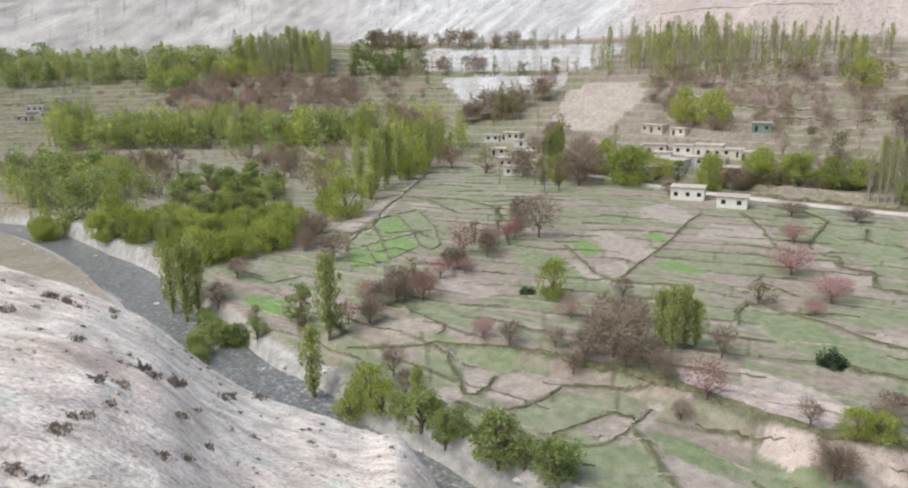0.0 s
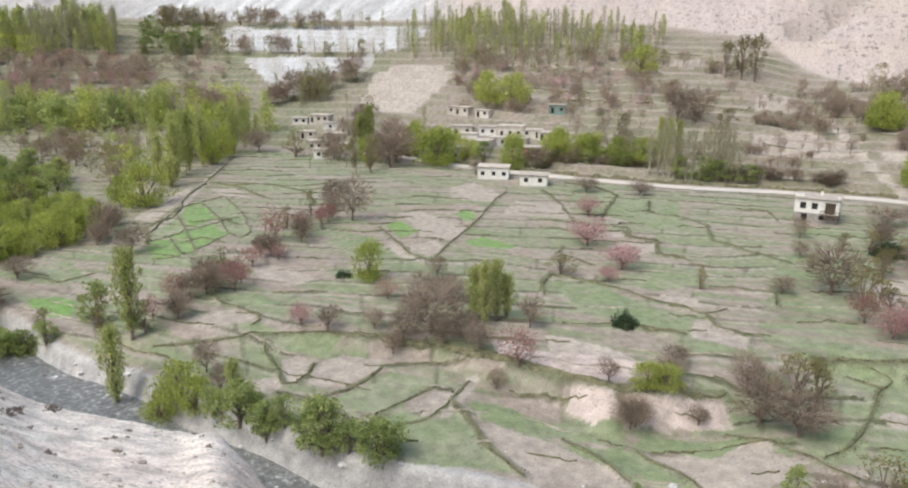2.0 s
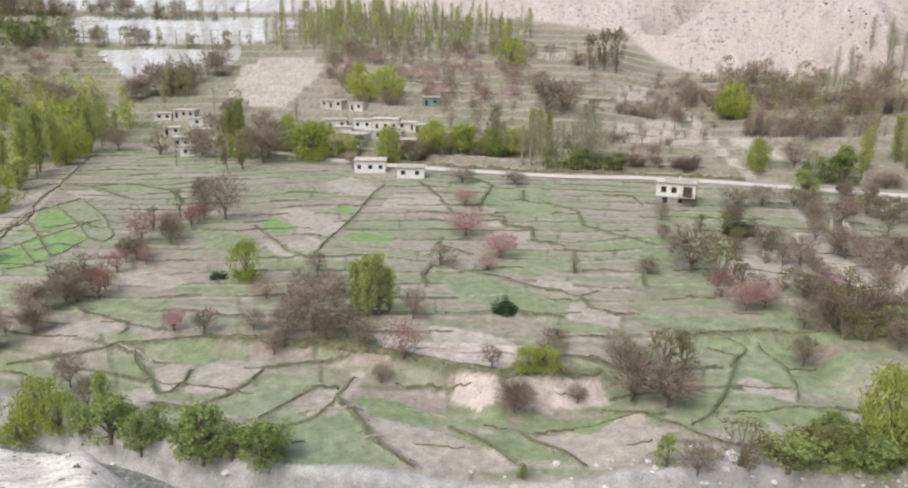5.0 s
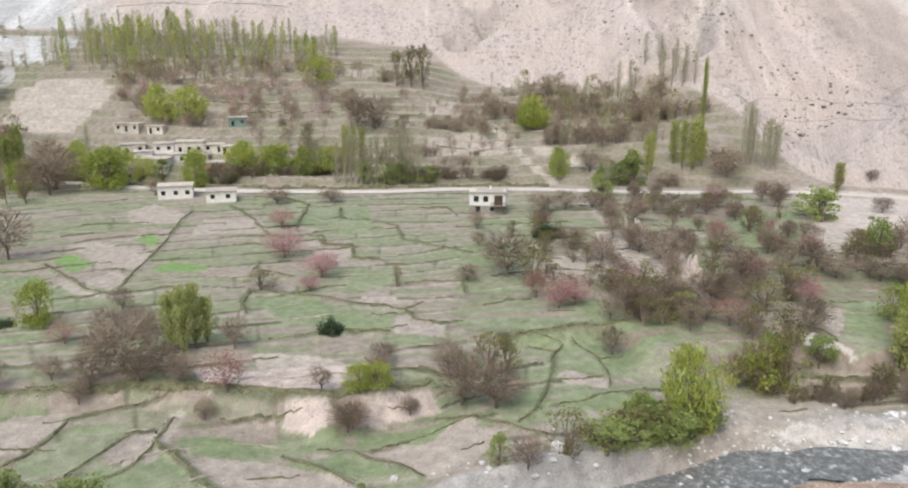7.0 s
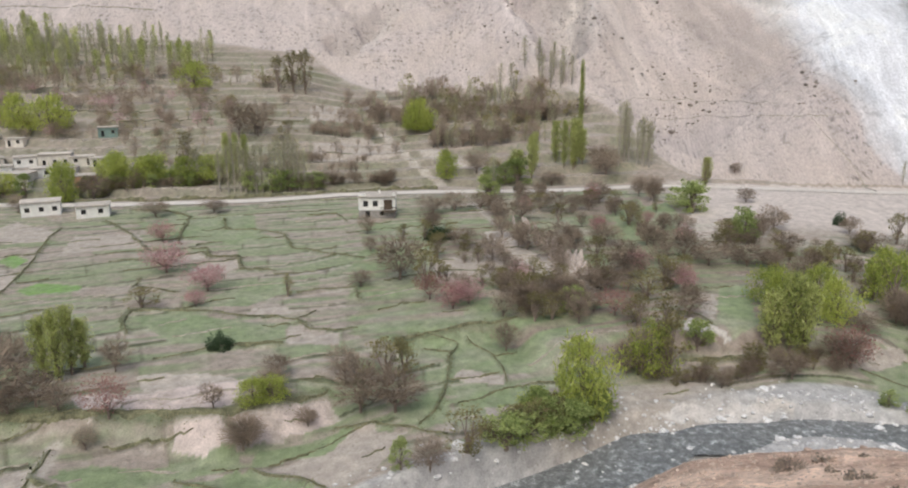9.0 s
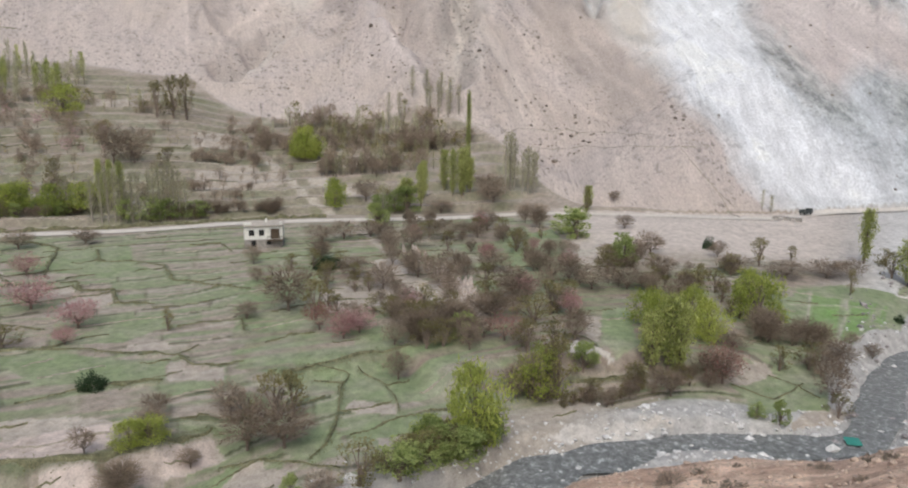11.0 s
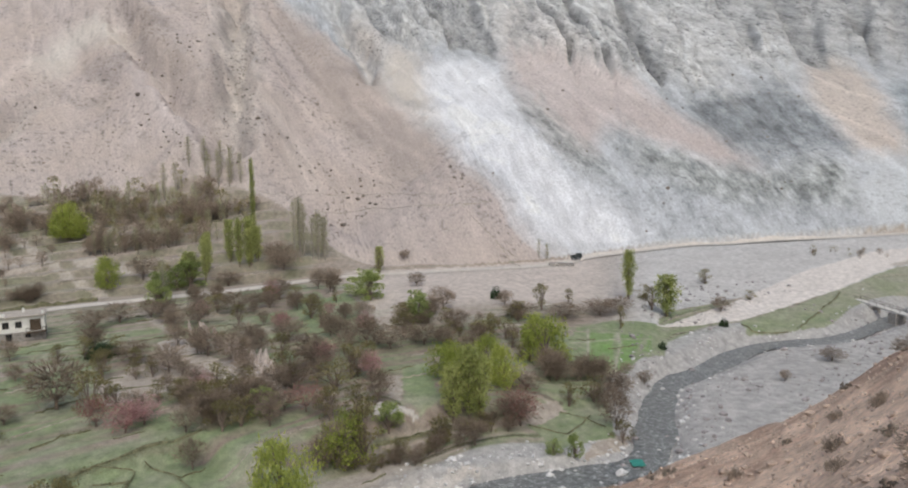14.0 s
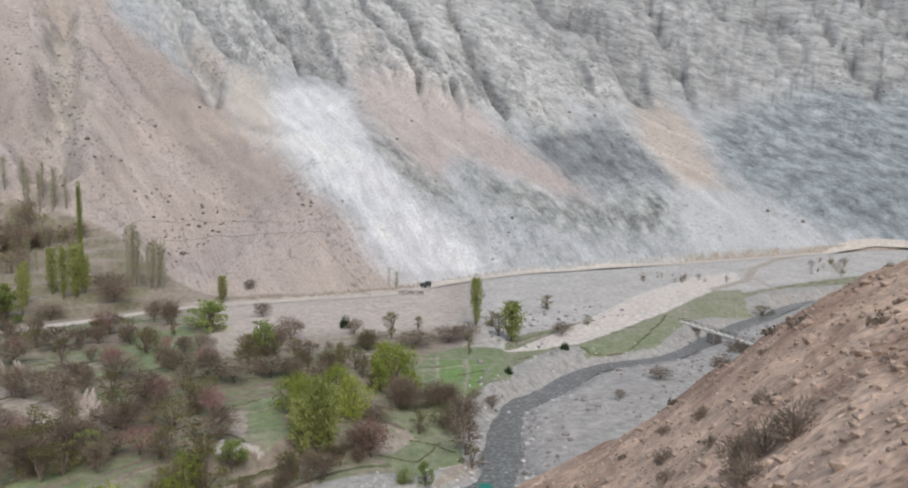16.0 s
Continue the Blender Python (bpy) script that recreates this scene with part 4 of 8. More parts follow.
def cover_of(x, y, v, hill):
    """The colour of the land: what grows or lies on it."""
    n1, n2, n3 = fbm(x / 26, y / 26, 51), fbm(x / 6, y / 6, 53), fbm(x / 1.7, y / 1.7, 57, 3)
    n3 = np.where(v["d"] > 190, fbm(x / 4.5, y / 4.5, 58, 3), n3)
    b, d = v["b"], v["d"]
    warp2 = fbm(x / 22, y / 22, 59)

    def mix(a, c, k):
        k = np.clip(k, 0, 1)[..., None]
        return a * (1 - k) + c * k

    col = np.broadcast_to(SOIL, x.shape + (3,)).copy()
    # terraces: strips of grass and bare soil, each with its own growth
    strip = lattice(v["step"] + 50, np.floor((b * 1.7 + 9 * lattice(v["step"], v["step"], 61)) / 9), 63)
    streak = vnoise(v["part"] * 120 + 3 * n1, b / 6, 65)
    grown = smooth(0.12, 0.95, 0.47 + 0.7 * (strip - 0.4) + 0.4 * n1 + 0.6 * streak + 0.3 * n2 + 0.25 * n3)
    col = mix(col, PALE, 0.38 * (n2 > 0) + 0.3 * n3)
    col = mix(col, GRASS, grown * 0.85 * v["field"])
    ustrip = lattice(v["ustep"] + 9, np.floor(b / 5), 67)
    ugrown = np.clip(0.0 + 0.5 * smooth(14, -2, b) + 0.4 * (ustrip - 0.4) + 0.3 * n1 + 0.3 * n2, 0, 0.8) * v["upper"]
    col = mix(col, GRASS * 0.95, ugrown)
    col = mix(col, np.array([0.25, 0.235, 0.165]) * (1 + 0.25 * n3)[..., None], smooth(1, -5, b) * smooth(140, 165, d) * np.clip(0.55 + 0.9 * n2 + 0.5 * n1, 0, 0.9))
    col = mix(col, WEED * 2.0, 0.8 * v["upper_bank"] * np.clip(0.6 + 0.6 * n2, 0, 1))
    col = mix(col, WEED, v["bank"] * np.clip(0.55 + 0.9 * n2, 0, 0.85))
    col = mix(col, PALE * 1.1, v["lip"] * np.clip(0.35 + 0.7 * n1, 0, 0.7))
    cell = (b * 1.7 + 9 * lattice(v["step"], v["step"], 61)) / 9
    cross = np.abs(cell - np.round(cell)) * 9 / 1.7 * np.pi / 180 * d + 0.25 * n3
    col = mix(col, WEED * 1.2, smooth(0.42, 0.12, cross) * v["field"] * np.clip(0.3 + 0.9 * n2, 0, 0.6))
    plotted = np.zeros(x.shape)
    for kind, outline in PLOTS:
        o = np.array(outline)
        (x0, y0), (x1, y1) = o.min(0) - 1, o.max(0) + 1
        near = (x > x0) & (x < x1) & (y > y0) & (y < y1)
        if near.any():
            m, wob = np.zeros(x.shape, bool), 5.0 if kind == "white" else (4.0 if np.hypot(*np.mean(outline, axis=0)) > 180 else 2.5) if kind == "scree" else 5.0 if kind in ("pale", "litter") else 0.8
            m[near] = inside_outline(x[near] + wob * (0.6 * n1[near] + 0.5 * n2[near]), y[near] + wob * (0.6 * warp2[near] + 0.5 * n3[near]), outline)
            tone = {"tan": mix(SOIL[None] * 1.1, PALE[None] * 1.06, 0.7 + 0.3 * n3[m]), "green": mix(GRASS[None], PALE[None], 0.16 + 0.4 * n2[m] + 0.3 * n3[m]),
                    "dull": mix(GRASS[None], PALE[None], 0.42 + 0.4 * n2[m] + 0.2 * n1[m]), "grass": mix(GRASS[None] * 0.98, PALE[None], 0.10 + 0.35 * n2[m] + 0.25 * n3[m]), "chalk": mix(np.array([[0.56, 0.475, 0.44]]), SOIL[None], 0.15 + 0.9 * n3[m] + 0.3 * n2[m]), "crop": mix(CROP[None], GRASS[None], 0.52 + 0.4 * n3[m] + 0.2 * n2[m]), "bright": mix(CROP[None], GRASS[None], 0.36 + 0.5 * n3[m] + 0.3 * n2[m]), "pale": mix(PALE[None] * 1.3, GRAVEL[None] * 1.2, 0.5 + 0.3 * n3[m]),
                    "litter": mix(mix(np.array([[0.25, 0.20, 0.165]]), GRASS[None], 0.42 + 0.9 * streak[m] + 0.9 * n1[m]), PALE[None], 0.15 + 0.6 * n2[m] + 0.3 * n3[m]), "apron": np.array([[0.66, 0.61, 0.575]]) * (1 + 0.05 * n3[m] + 0.05 * n2[m])[:, None], "scree": mix(PALE[None] * 1.12, SOIL[None], 0.1 + 0.6 * n3[m]),
                    "white": mix(np.array([[0.53, 0.54, 0.55]]), PALE[None] * 0.85, 0.22 + 0.2 * n3[m] + 0.2 * n2[m] + 0.5 * vnoise(b[m] * 2.2, d[m] / 40, 69))}[kind]
            col[m] = tone
            plotted[m] = kind != "litter"
    for wide, line in PATHS:
        o = np.array(line)[:, :2]
        (x0, y0), (x1, y1) = o.min(0) - 6, o.max(0) + 6
        near = (x > x0) & (x < x1) & (y > y0) & (y < y1)
        k = np.zeros(x.shape)
        k[near] = smooth(wide * 0.5 + 0.5, wide * 0.5 - 0.2, line_distance(x[near], y[near], o))
        col = mix(col, PALE * 1.12, 0.9 * k)
        plotted = np.maximum(plotted, k)
    for wide, line in BANKS:
        o = np.array(line)
        (x0, y0), (x1, y1) = o.min(0) - 4, o.max(0) + 4
        near = (x > x0) & (x < x1) & (y > y0) & (y < y1)
        k = np.zeros(x.shape)
        k[near] = smooth(wide * 0.40, wide * 0.15, line_distance(x[near] + 0.25 * n3[near], y[near] + 0.3 * n2[near], o))
        col = mix(col, mix(WEED[None] * 1.5, GRASS[None] * 0.7, 0.5 * n2 + 0.5), 0.7 * k)
    # gravel along the river
    shore = smooth(7.6, 6.6, v["off"] + 0.8 * n1 - 5.0 * smooth(52, 58, b) * smooth(72, 66, b) - 1.5 * smooth(70, 76, b) + 0.5 * smooth(0, -20, b) - 1.5 * smooth(84, 90, b)) * (v["z"] < -2)
    shore = np.maximum(shore, smooth(80, 86, b) * smooth(60, 40, v["off"] + 5 * n1) * (v["part"] < 0.02))
    shore = np.maximum(shore, smooth(83, 89, b) * (v["climb"] < 0.99) * (v["part"] > 0.35))
    col = mix(col, np.array([0.57, 0.505, 0.465]) * (1 + 0.1 * n3[..., None]), smooth(62, 68, b) * smooth(88, 83, b) * smooth(0.5, 0.7, v["part"] + 0.1 * n1) * (v["climb"] < 0.3) * 0.85 * (1 - plotted))
    col = mix(col, mix(GRAVEL * (1 + 0.2 * n3 + -0.06 * smooth(80, 90, b) + 0.26 * smooth(84, 88, b) * smooth(0.3, 0.4, v["part"]))[..., None], PALE[None], smooth(0, 0.4, n1 + 0.3) * smooth(50, 56, b) * smooth(74, 66, b)), shore * 0.9 * (1 - plotted))
    # mountains: tan fans, white scree, grey-green rock, in bands that run down the slope
    past = v["past"]
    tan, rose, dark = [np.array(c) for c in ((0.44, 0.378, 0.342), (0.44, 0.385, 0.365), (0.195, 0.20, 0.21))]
    rock = np.broadcast_to(tan, col.shape).copy()
    rock = mix(rock, rose, 0.4 + n1)
    grain = np.broadcast_to(np.array([0.6, 0.14, 0.3]), col.shape).copy()
    ex, ey = x + 4 * fbm(x / 14, y / 14, 151) + 1.2 * n3, y + 4 * fbm(x / 14, y / 14, 153) + 1.2 * n2
    for kind, outline in ROCKS:
        o = np.array(outline)
        near = (x > o[:, 0].min() - 8) & (x < o[:, 0].max() + 8) & (y > o[:, 1].min() - 8) & (y < o[:, 1].max() + 8)
        k = np.mean([inside_outline(ex[near] + ox, ey[near] + oy, outline) for ox, oy in ((-4, -3), (4, -4), (0, 0), (-3, 4), (4, 3), (0, 6), (0, -6), (7, 0), (-7, 0))], axis=0)[:, None]
        shade, strength = ROCK_KINDS[kind]
        rock[near] = rock[near] * (1 - k) + k * np.array(shade) * (1 + 0.12 * n1[near] + 0.08 * n2[near])[..., None]
        grain[near] = grain[near] * (1 - k) + k * np.array(strength)
    crag = v["craggy"][..., None] * smooth(140, 200, v["run"])[..., None]
    rock = rock * (1 - 0.75 * crag) + np.array([0.53, 0.525, 0.515]) * (1 - 0.28 * smooth(330, 430, v["run"])[..., None]) * 0.75 * crag
    grain = np.maximum(grain, np.array([0.8, 0.55, 0.3]) * crag)
    # shade of the clefts between the cliff's ribs, mixed dark into the rock colour
    rock = mix(rock, dark * 0.9, v["crack_shade"] * v["craggy"] * (0.45 + 0.4 * smooth(-0.2, 0.4, n1 + 0.4 * n2)))
    rocky = smooth(16, 8, b)
    grain = mix(grain, np.array([0.25, 0.22, 0.4]), rocky)
    rock = mix(rock, np.array([0.47, 0.475, 0.48]) * (1 + 0.25 * vnoise(v["run"] / 4, past / 45, 131))[..., None], smooth(16, 11, b + 1.5 * n1) * smooth(-16, -6, b) * 0.92)
    rock = mix(rock, np.array([0.40, 0.385, 0.375]) * (1 + 0.3 * vnoise(v["run"] / 5, past / 60, 133))[..., None], smooth(-4, -12, b) * 0.92)
    rill = smooth(0.90, 0.98, 1 - np.abs(vnoise((v["run"] + 9 * fbm(x / 50, y / 50, 141, 3)) / 13, past / 160, 143)))
    rock = mix(rock, rock * 0.72, rill * smooth(25, 70, past) * smooth(-0.2, 0.3, n1 + 0.5 * n2 + 0.2) * smooth(210, 150, v["run"]) * 0.8)
    pale_rill = smooth(0.92, 0.99, 1 - np.abs(vnoise((v["run"] + 7 * fbm(x / 40, y / 40, 145, 3)) / 17, past / 190, 147)))
    rock = mix(rock, rock * 1.16, pale_rill * smooth(5, 40, past))
    rock = rock * 1.17
    v["grain"] = np.clip(grain, 0, 1)
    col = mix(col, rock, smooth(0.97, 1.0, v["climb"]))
    # the near hillside: pale to one side, brown and stony to the other
    near = mix(np.array([0.80, 0.715, 0.65])[None, None], np.array([0.72, 0.535, 0.415])[None, None], smooth(20, 70, b))
    near = mix(near, np.array([0.36, 0.225, 0.165]), smooth(40, 70, b) * smooth(0.0, 0.3, fbm((x + y) / 1.6, (x - y) / 7, 83) + 0.35 * n3 + 0.25 * smooth(22, 36, d)) * 0.6)
    near = mix(near, np.array([0.50, 0.40, 0.33]), smooth(30, -10, b) * smooth(0.0, 0.5, n2) * 0.6)
    near = mix(near, np.array([0.77, 0.73, 0.67]), smooth(30, -10, b) * smooth(0.05, 0.6, fbm(x / 9, y / 9, 87)) * 0.7)
    col = mix(col, near * (1 + 0.14 * n3[..., None]), hill)
    dots = smooth(0.55, 0.7, vnoise(x / 1.1, y / 1.1, 93)) * smooth(0.0, 0.4, n1 + 0.2)
    col = mix(col, col * 0.55, dots * 0.6 * (v["past"] > 5))
    return np.clip(col, 0.02, 0.8)


SHEET, EDGES = [], []


def trace_edges(bearings, rings, v, hill):
    """Follows the edges of the field steps from bearing to bearing, in broken stretches."""
    for key, mask, keep, wide in (("step", "field", 0.46, 0.30), ("ustep", "upper", 0.72, 0.42)):
        open_lines = {}
        for i in np.nonzero((bearings > -34) & (bearings < 88))[0]:
            row, ok = v[key][i], (v[mask][i] > 0.5) & (hill[i] < 0.5)
            found = {}
            for j in np.nonzero((np.diff(row) != 0) & ok[1:])[0]:
                found[row[j + 1]] = (bearings[i], rings[j] + 0.5 * (rings[j + 1] - rings[j]))
            for k, (b, d) in found.items():
                line = open_lines.get(k)
                on = (key == "step" or b > 19 or b < 0) and lattice(np.array(k * 3.1 + 7), np.floor(np.array(b / 2.3 + k * 0.37)), 111) < keep
                if line and (abs(line[-1][1] - d) > 1.6 or b - line[-1][0] > 0.5 or not on):
                    if len(line) > 6:
                        EDGES.append((key, wide, np.array([at(p, q) for p, q in line])))
                    line = None
                if on:
                    open_lines[k] = (line or []) + [(b, d)]
                else:
                    open_lines.pop(k, None)


def build_sheet():
    bearings = np.concatenate([np.arange(-180, -36, 3.0), np.arange(-36, 120, 0.17), np.arange(120, 180, 3.0)])
    rings = np.concatenate([np.concatenate([[-0.05], np.geomspace(1.0, 46, 76)]), np.arange(46.5, 52, 0.55), np.arange(52, 112, 0.38), np.arange(112, 225, 0.66), np.arange(225, 470, 1.3), np.geomspace(472, 1500, 60)])
    bb, dd = np.meshgrid(np.radians(bearings), rings, indexing="ij")
    x, y = dd * np.sin(bb), dd * np.cos(bb)
    v = valley(x, y)
    hz = near_hill(x, y)
    hill = (hz > v["z"]).astype(float)
    z = np.maximum(v["z"], hz)
    n2 = fbm(x / 2.2, y / 2.2, 91, 3)
    z += np.where((hill == 0) & (v["climb"] < 0.9) & (v["off"] > 8), 0.06 * n2, 0)
    for wide, line in BANKS:
        o = np.array(line)
        (x0, y0), (x1, y1) = o.min(0) - 3, o.max(0) + 3
        near = (x > x0) & (x < x1) & (y > y0) & (y < y1)
        z[near] += 0.28 * smooth(wide * 0.7, wide * 0.2, line_distance(x[near], y[near], o)) * (0.8 + 0.4 * n2[near])
    SHEET.extend([bearings, rings, z])
    trace_edges(bearings, rings, v, hill)
    col = cover_of(x, y, v, hill)
    na, nr = x.shape
    points = np.stack([x, y, z], -1).reshape(-1, 3)
    ia, ir = np.meshgrid(np.arange(na), np.arange(nr - 1), indexing="ij")
    ja = (ia + 1) % na
    quads = np.stack([ia * nr + ir, ia * nr + ir + 1, ja * nr + ir + 1, ja * nr + ir], -1).reshape(-1, 4)
    kind = np.where(hill > 0.5, 1, np.where(v["climb"] > 0.985, 2, 0))[:, :-1].reshape(-1)
    flat = col.reshape(-1, 3)
    shear = np.interp(v["b"], [0, 16, 30, 55, 75, 120], [-0.9, -0.9, 0.0, 0.2, 0.8, 0.8])
    slope = np.stack([np.radians(v["b"]) * 330 + shear * z + 8 * fbm(x / 60, y / 60, 155, 3), z * 1.3, z * 0], -1).reshape(-1, 3)

    def piece(name, which, mat, label):
        q = quads[which]
        used, q = np.unique(q, return_inverse=True)
        q = q.reshape(-1, 4)
        me = bpy.data.meshes.new(name)
        me.vertices.add(len(used))
        me.vertices.foreach_set("co", points[used].astype(np.float32).ravel())
        me.loops.add(q.size)
        me.loops.foreach_set("vertex_index", q.astype(np.int32).ravel())
        me.polygons.add(len(q))
        me.polygons.foreach_set("loop_start", np.arange(0, q.size, 4, dtype=np.int32))
        me.update(calc_edges=True)
        me.polygons.foreach_set("use_smooth", np.ones(len(q), bool))
        layer = me.attributes.new("cover", "FLOAT_COLOR", "POINT")
        layer.data.foreach_set("color", np.concatenate([flat[used], np.ones((len(used), 1))], 1).astype(np.float32).ravel())
        if mat == ROCK:
            layer = me.attributes.new("grain", "FLOAT_COLOR", "POINT")
            layer.data.foreach_set("color", np.concatenate([v["grain"].reshape(-1, 3)[used], np.ones((len(used), 1))], 1).astype(np.float32).ravel())
            layer = me.attributes.new("slope", "FLOAT_VECTOR", "POINT")
            layer.data.foreach_set("vector", slope[used].astype(np.float32).ravel())
        me.materials.append(mat)
        return tagged(new(name, me), label, kind="structure")

    # the plots are pieces of the ground
    cx, cy = points[quads].mean(1)[:, :2].T
    owner = np.full(len(quads), -1)
    for i, (what, outline) in enumerate(PLOTS):
        o = np.array(outline)
        near = np.nonzero((kind == 0) & (cx > o[:, 0].min()) & (cx < o[:, 0].max()) & (cy > o[:, 1].min()) & (cy < o[:, 1].max()))[0]
        owner[near[inside_outline(cx[near], cy[near], outline)]] = i
    plots = []
    for i, (what, outline) in enumerate(PLOTS):
        if (owner == i).sum() > 3:
            name, label = {"tan": ("bare_plot", "bare tan soil plot between weedy banks"), "green": ("grass_plot", "pale green terrace plot of young growth"), "grass": ("grass_plot", "green terrace plot of short grass"), "dull": ("grass_plot", "dull green field beside the gravel flat"), "chalk": ("eroded_slope", "pinkish white slope of crumbling clay"),
                           "bright": ("crop_plot", "bright green plot of young wheat"), "crop": ("crop_plot", "fresh green plot of young wheat"), "pale": ("sand_patch", "pale patch of dry sand and silt"), "apron": ("sand_apron", "smooth pale apron of packed sand"),
                           "litter": ("orchard_ground", "brown orchard ground strewn with dry litter"), "scree": ("eroded_slope", "pale crumbling slope of bare earth"), "white": ("chalky_cliff", "whitish eroded cliff under a ledge")}[what]
            plots.append(piece(name, owner == i, LAND, label))
    kind[owner >= 0] = 9
    whole = (piece("ground", kind == 0, LAND, "terraced valley floor of pale green fields and bare tan soil"),
            piece("hillside", kind == 1, SLOPE, "steep dry hillside of pale crumbly earth with small stones"),
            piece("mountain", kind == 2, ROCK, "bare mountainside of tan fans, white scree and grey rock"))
    for plot in plots:
        plot.parent = whole[0]
    return whole


build_sheet()


def heights(px, py):
    """Height of the built sheet at one place or many."""
    bearings, rings, z = SHEET
    px, py = np.asarray(px, float), np.asarray(py, float)
    b, d = np.degrees(np.arctan2(px, py)), np.hypot(px, py)
    i = np.clip(np.searchsorted(bearings, b) - 1, 0, len(bearings) - 2)
    j = np.clip(np.searchsorted(rings, d) - 1, 0, len(rings) - 2)
    s, t = (b - bearings[i]) / (bearings[i + 1] - bearings[i]), (d - rings[j]) / (rings[j + 1] - rings[j])
    found = (z[i, j] * (1 - s) + z[i + 1, j] * s) * (1 - t) + (z[i, j + 1] * (1 - s) + z[i + 1, j + 1] * s) * t
    return float(found) if found.ndim == 0 else found
# ---- river, road ----


def ribbon(name, line, wide, lift, mat, label, cross=5, level=None, ragged=0.0):
    p = np.asarray(line, float)
    t = np.gradient(p, axis=0)
    t /= np.linalg.norm(t, axis=1)[:, None]
    side = np.stack([t[:, 1], -t[:, 0]], 1)
    offs = np.linspace(-0.5, 0.5, cross)
    w = wide * (1 + ragged * vnoise(np.arange(len(p)) / 4, np.zeros(len(p)), 7))
    xy = p[:, None] + side[:, None] * offs[None, :, None] * w[:, None, None]
    z = heights(xy[..., 0], xy[..., 1]) + lift if level is None else np.full(xy.shape[:2], level)
    if level is None:
        z = 0.75 * z + 0.25 * z.max(1, keepdims=True)
    v = np.concatenate([xy, z[..., None]], -1).reshape(-1, 3)
    f = [(i * cross + j, i * cross + j + 1, (i + 1) * cross + j + 1, (i + 1) * cross + j) for i in range(len(p) - 1) for j in range(cross - 1)]
    me = bpy.data.meshes.new(name)
    me.from_pydata(v.tolist(), [], f)
    me.materials.append(mat)
    me.polygons.foreach_set("use_smooth", np.ones(len(f), bool))
    ob = tagged(new(name, me), label, kind="structure")
    return ob


def water_material():
    m = bpy.data.materials.new("river_water")
    m.use_nodes = True
    n, l = m.node_tree.nodes, m.node_tree.links
    bsdf = n["Principled BSDF"]
    bsdf.inputs["Roughness"].default_value = 0.28
    place, foam, wave = n.new("ShaderNodeTexCoord"), n.new("ShaderNodeTexNoise"), n.new("ShaderNodeTexNoise")
    foam.inputs["Scale"].default_value, foam.inputs["Detail"].default_value, foam.inputs["Roughness"].default_value = 1.3, 9, 0.8
    wave.inputs["Scale"].default_value, wave.inputs["Detail"].default_value = 1.6, 5
    l.new(place.outputs["Object"], foam.inputs["Vector"]), l.new(place.outputs["Object"], wave.inputs["Vector"])
    ramp = n.new("ShaderNodeValToRGB")
    ramp.color_ramp.elements[0].position, ramp.color_ramp.elements[0].color = 0.40, (0.10, 0.105, 0.105, 1)
    ramp.color_ramp.elements[1].position, ramp.color_ramp.elements[1].color = 0.70, (0.75, 0.77, 0.78, 1)
    e = ramp.color_ramp.elements.new(0.54)
    e.color = (0.20, 0.205, 0.205, 1)
    l.new(foam.outputs["Fac"], ramp.inputs["Fac"]), l.new(ramp.outputs["Color"], bsdf.inputs["Base Color"])
    bump = n.new("ShaderNodeBump")
    bump.inputs["Strength"].default_value, bump.inputs["Distance"].default_value = 0.6, 0.3
    l.new(wave.outputs["Fac"], bump.inputs["Height"]), l.new(bump.outputs["Normal"], bsdf.inputs["Normal"])
    return m


ribbon("water", river_line, 9.6 - 4.2 * smooth(40, 78, np.degrees(np.arctan2(river_line[:, 0], river_line[:, 1]))), 0, water_material(), "shallow grey river with white riffles over stones", cross=9, level=-7.95, ragged=0.25)
road_points = [at(b, d) for b, d in ((10, 224), (16, 203), (22.9, 190), (32.7, 182.5), (39.4, 185), (45, 186), (49.5, 186.5), (57, 190), (63.8, 200), (72, 204.5),
                                     (80.2, 213), (84, 230), (90.3, 258), (95, 272), (102.5, 304), (107.4, 334), (112, 368), (117, 410), (130, 480))]
road_line = curve_through(road_points, 10)
ribbon("road", road_line, 4.2, 0.14, DUST, "dusty unpaved pale road along the valley", cross=5)

# ---- plants ----
rng = np.random.default_rng(5)


def tube(points, radii, sides=5):
    p, out, faces = np.array(points, float), [], []
    for i, (c, r) in enumerate(zip(p, radii)):
        t = p[min(i + 1, len(p) - 1)] - p[max(i - 1, 0)]
        t /= np.linalg.norm(t) + 1e-9
        a = np.cross(t, (0.3, 1, 0.1))
        a /= np.linalg.norm(a) + 1e-9
        b = np.cross(t, a)
        for k in range(sides):
            w = 2 * math.pi * k / sides
            out.append(c + r * (math.cos(w) * a + math.sin(w) * b))
        if i:
            faces += [((i - 1) * sides + k, (i - 1) * sides + (k + 1) % sides, i * sides + (k + 1) % sides, i * sides + k) for k in range(sides)]
    return np.array(out), faces


def gather(parts):
    v, f, base = [], [], 0
    for pv, pf in parts:
        v.append(pv)
        f += [tuple(i + base for i in q) for q in pf]
        base += len(pv)
    return np.concatenate(v), f


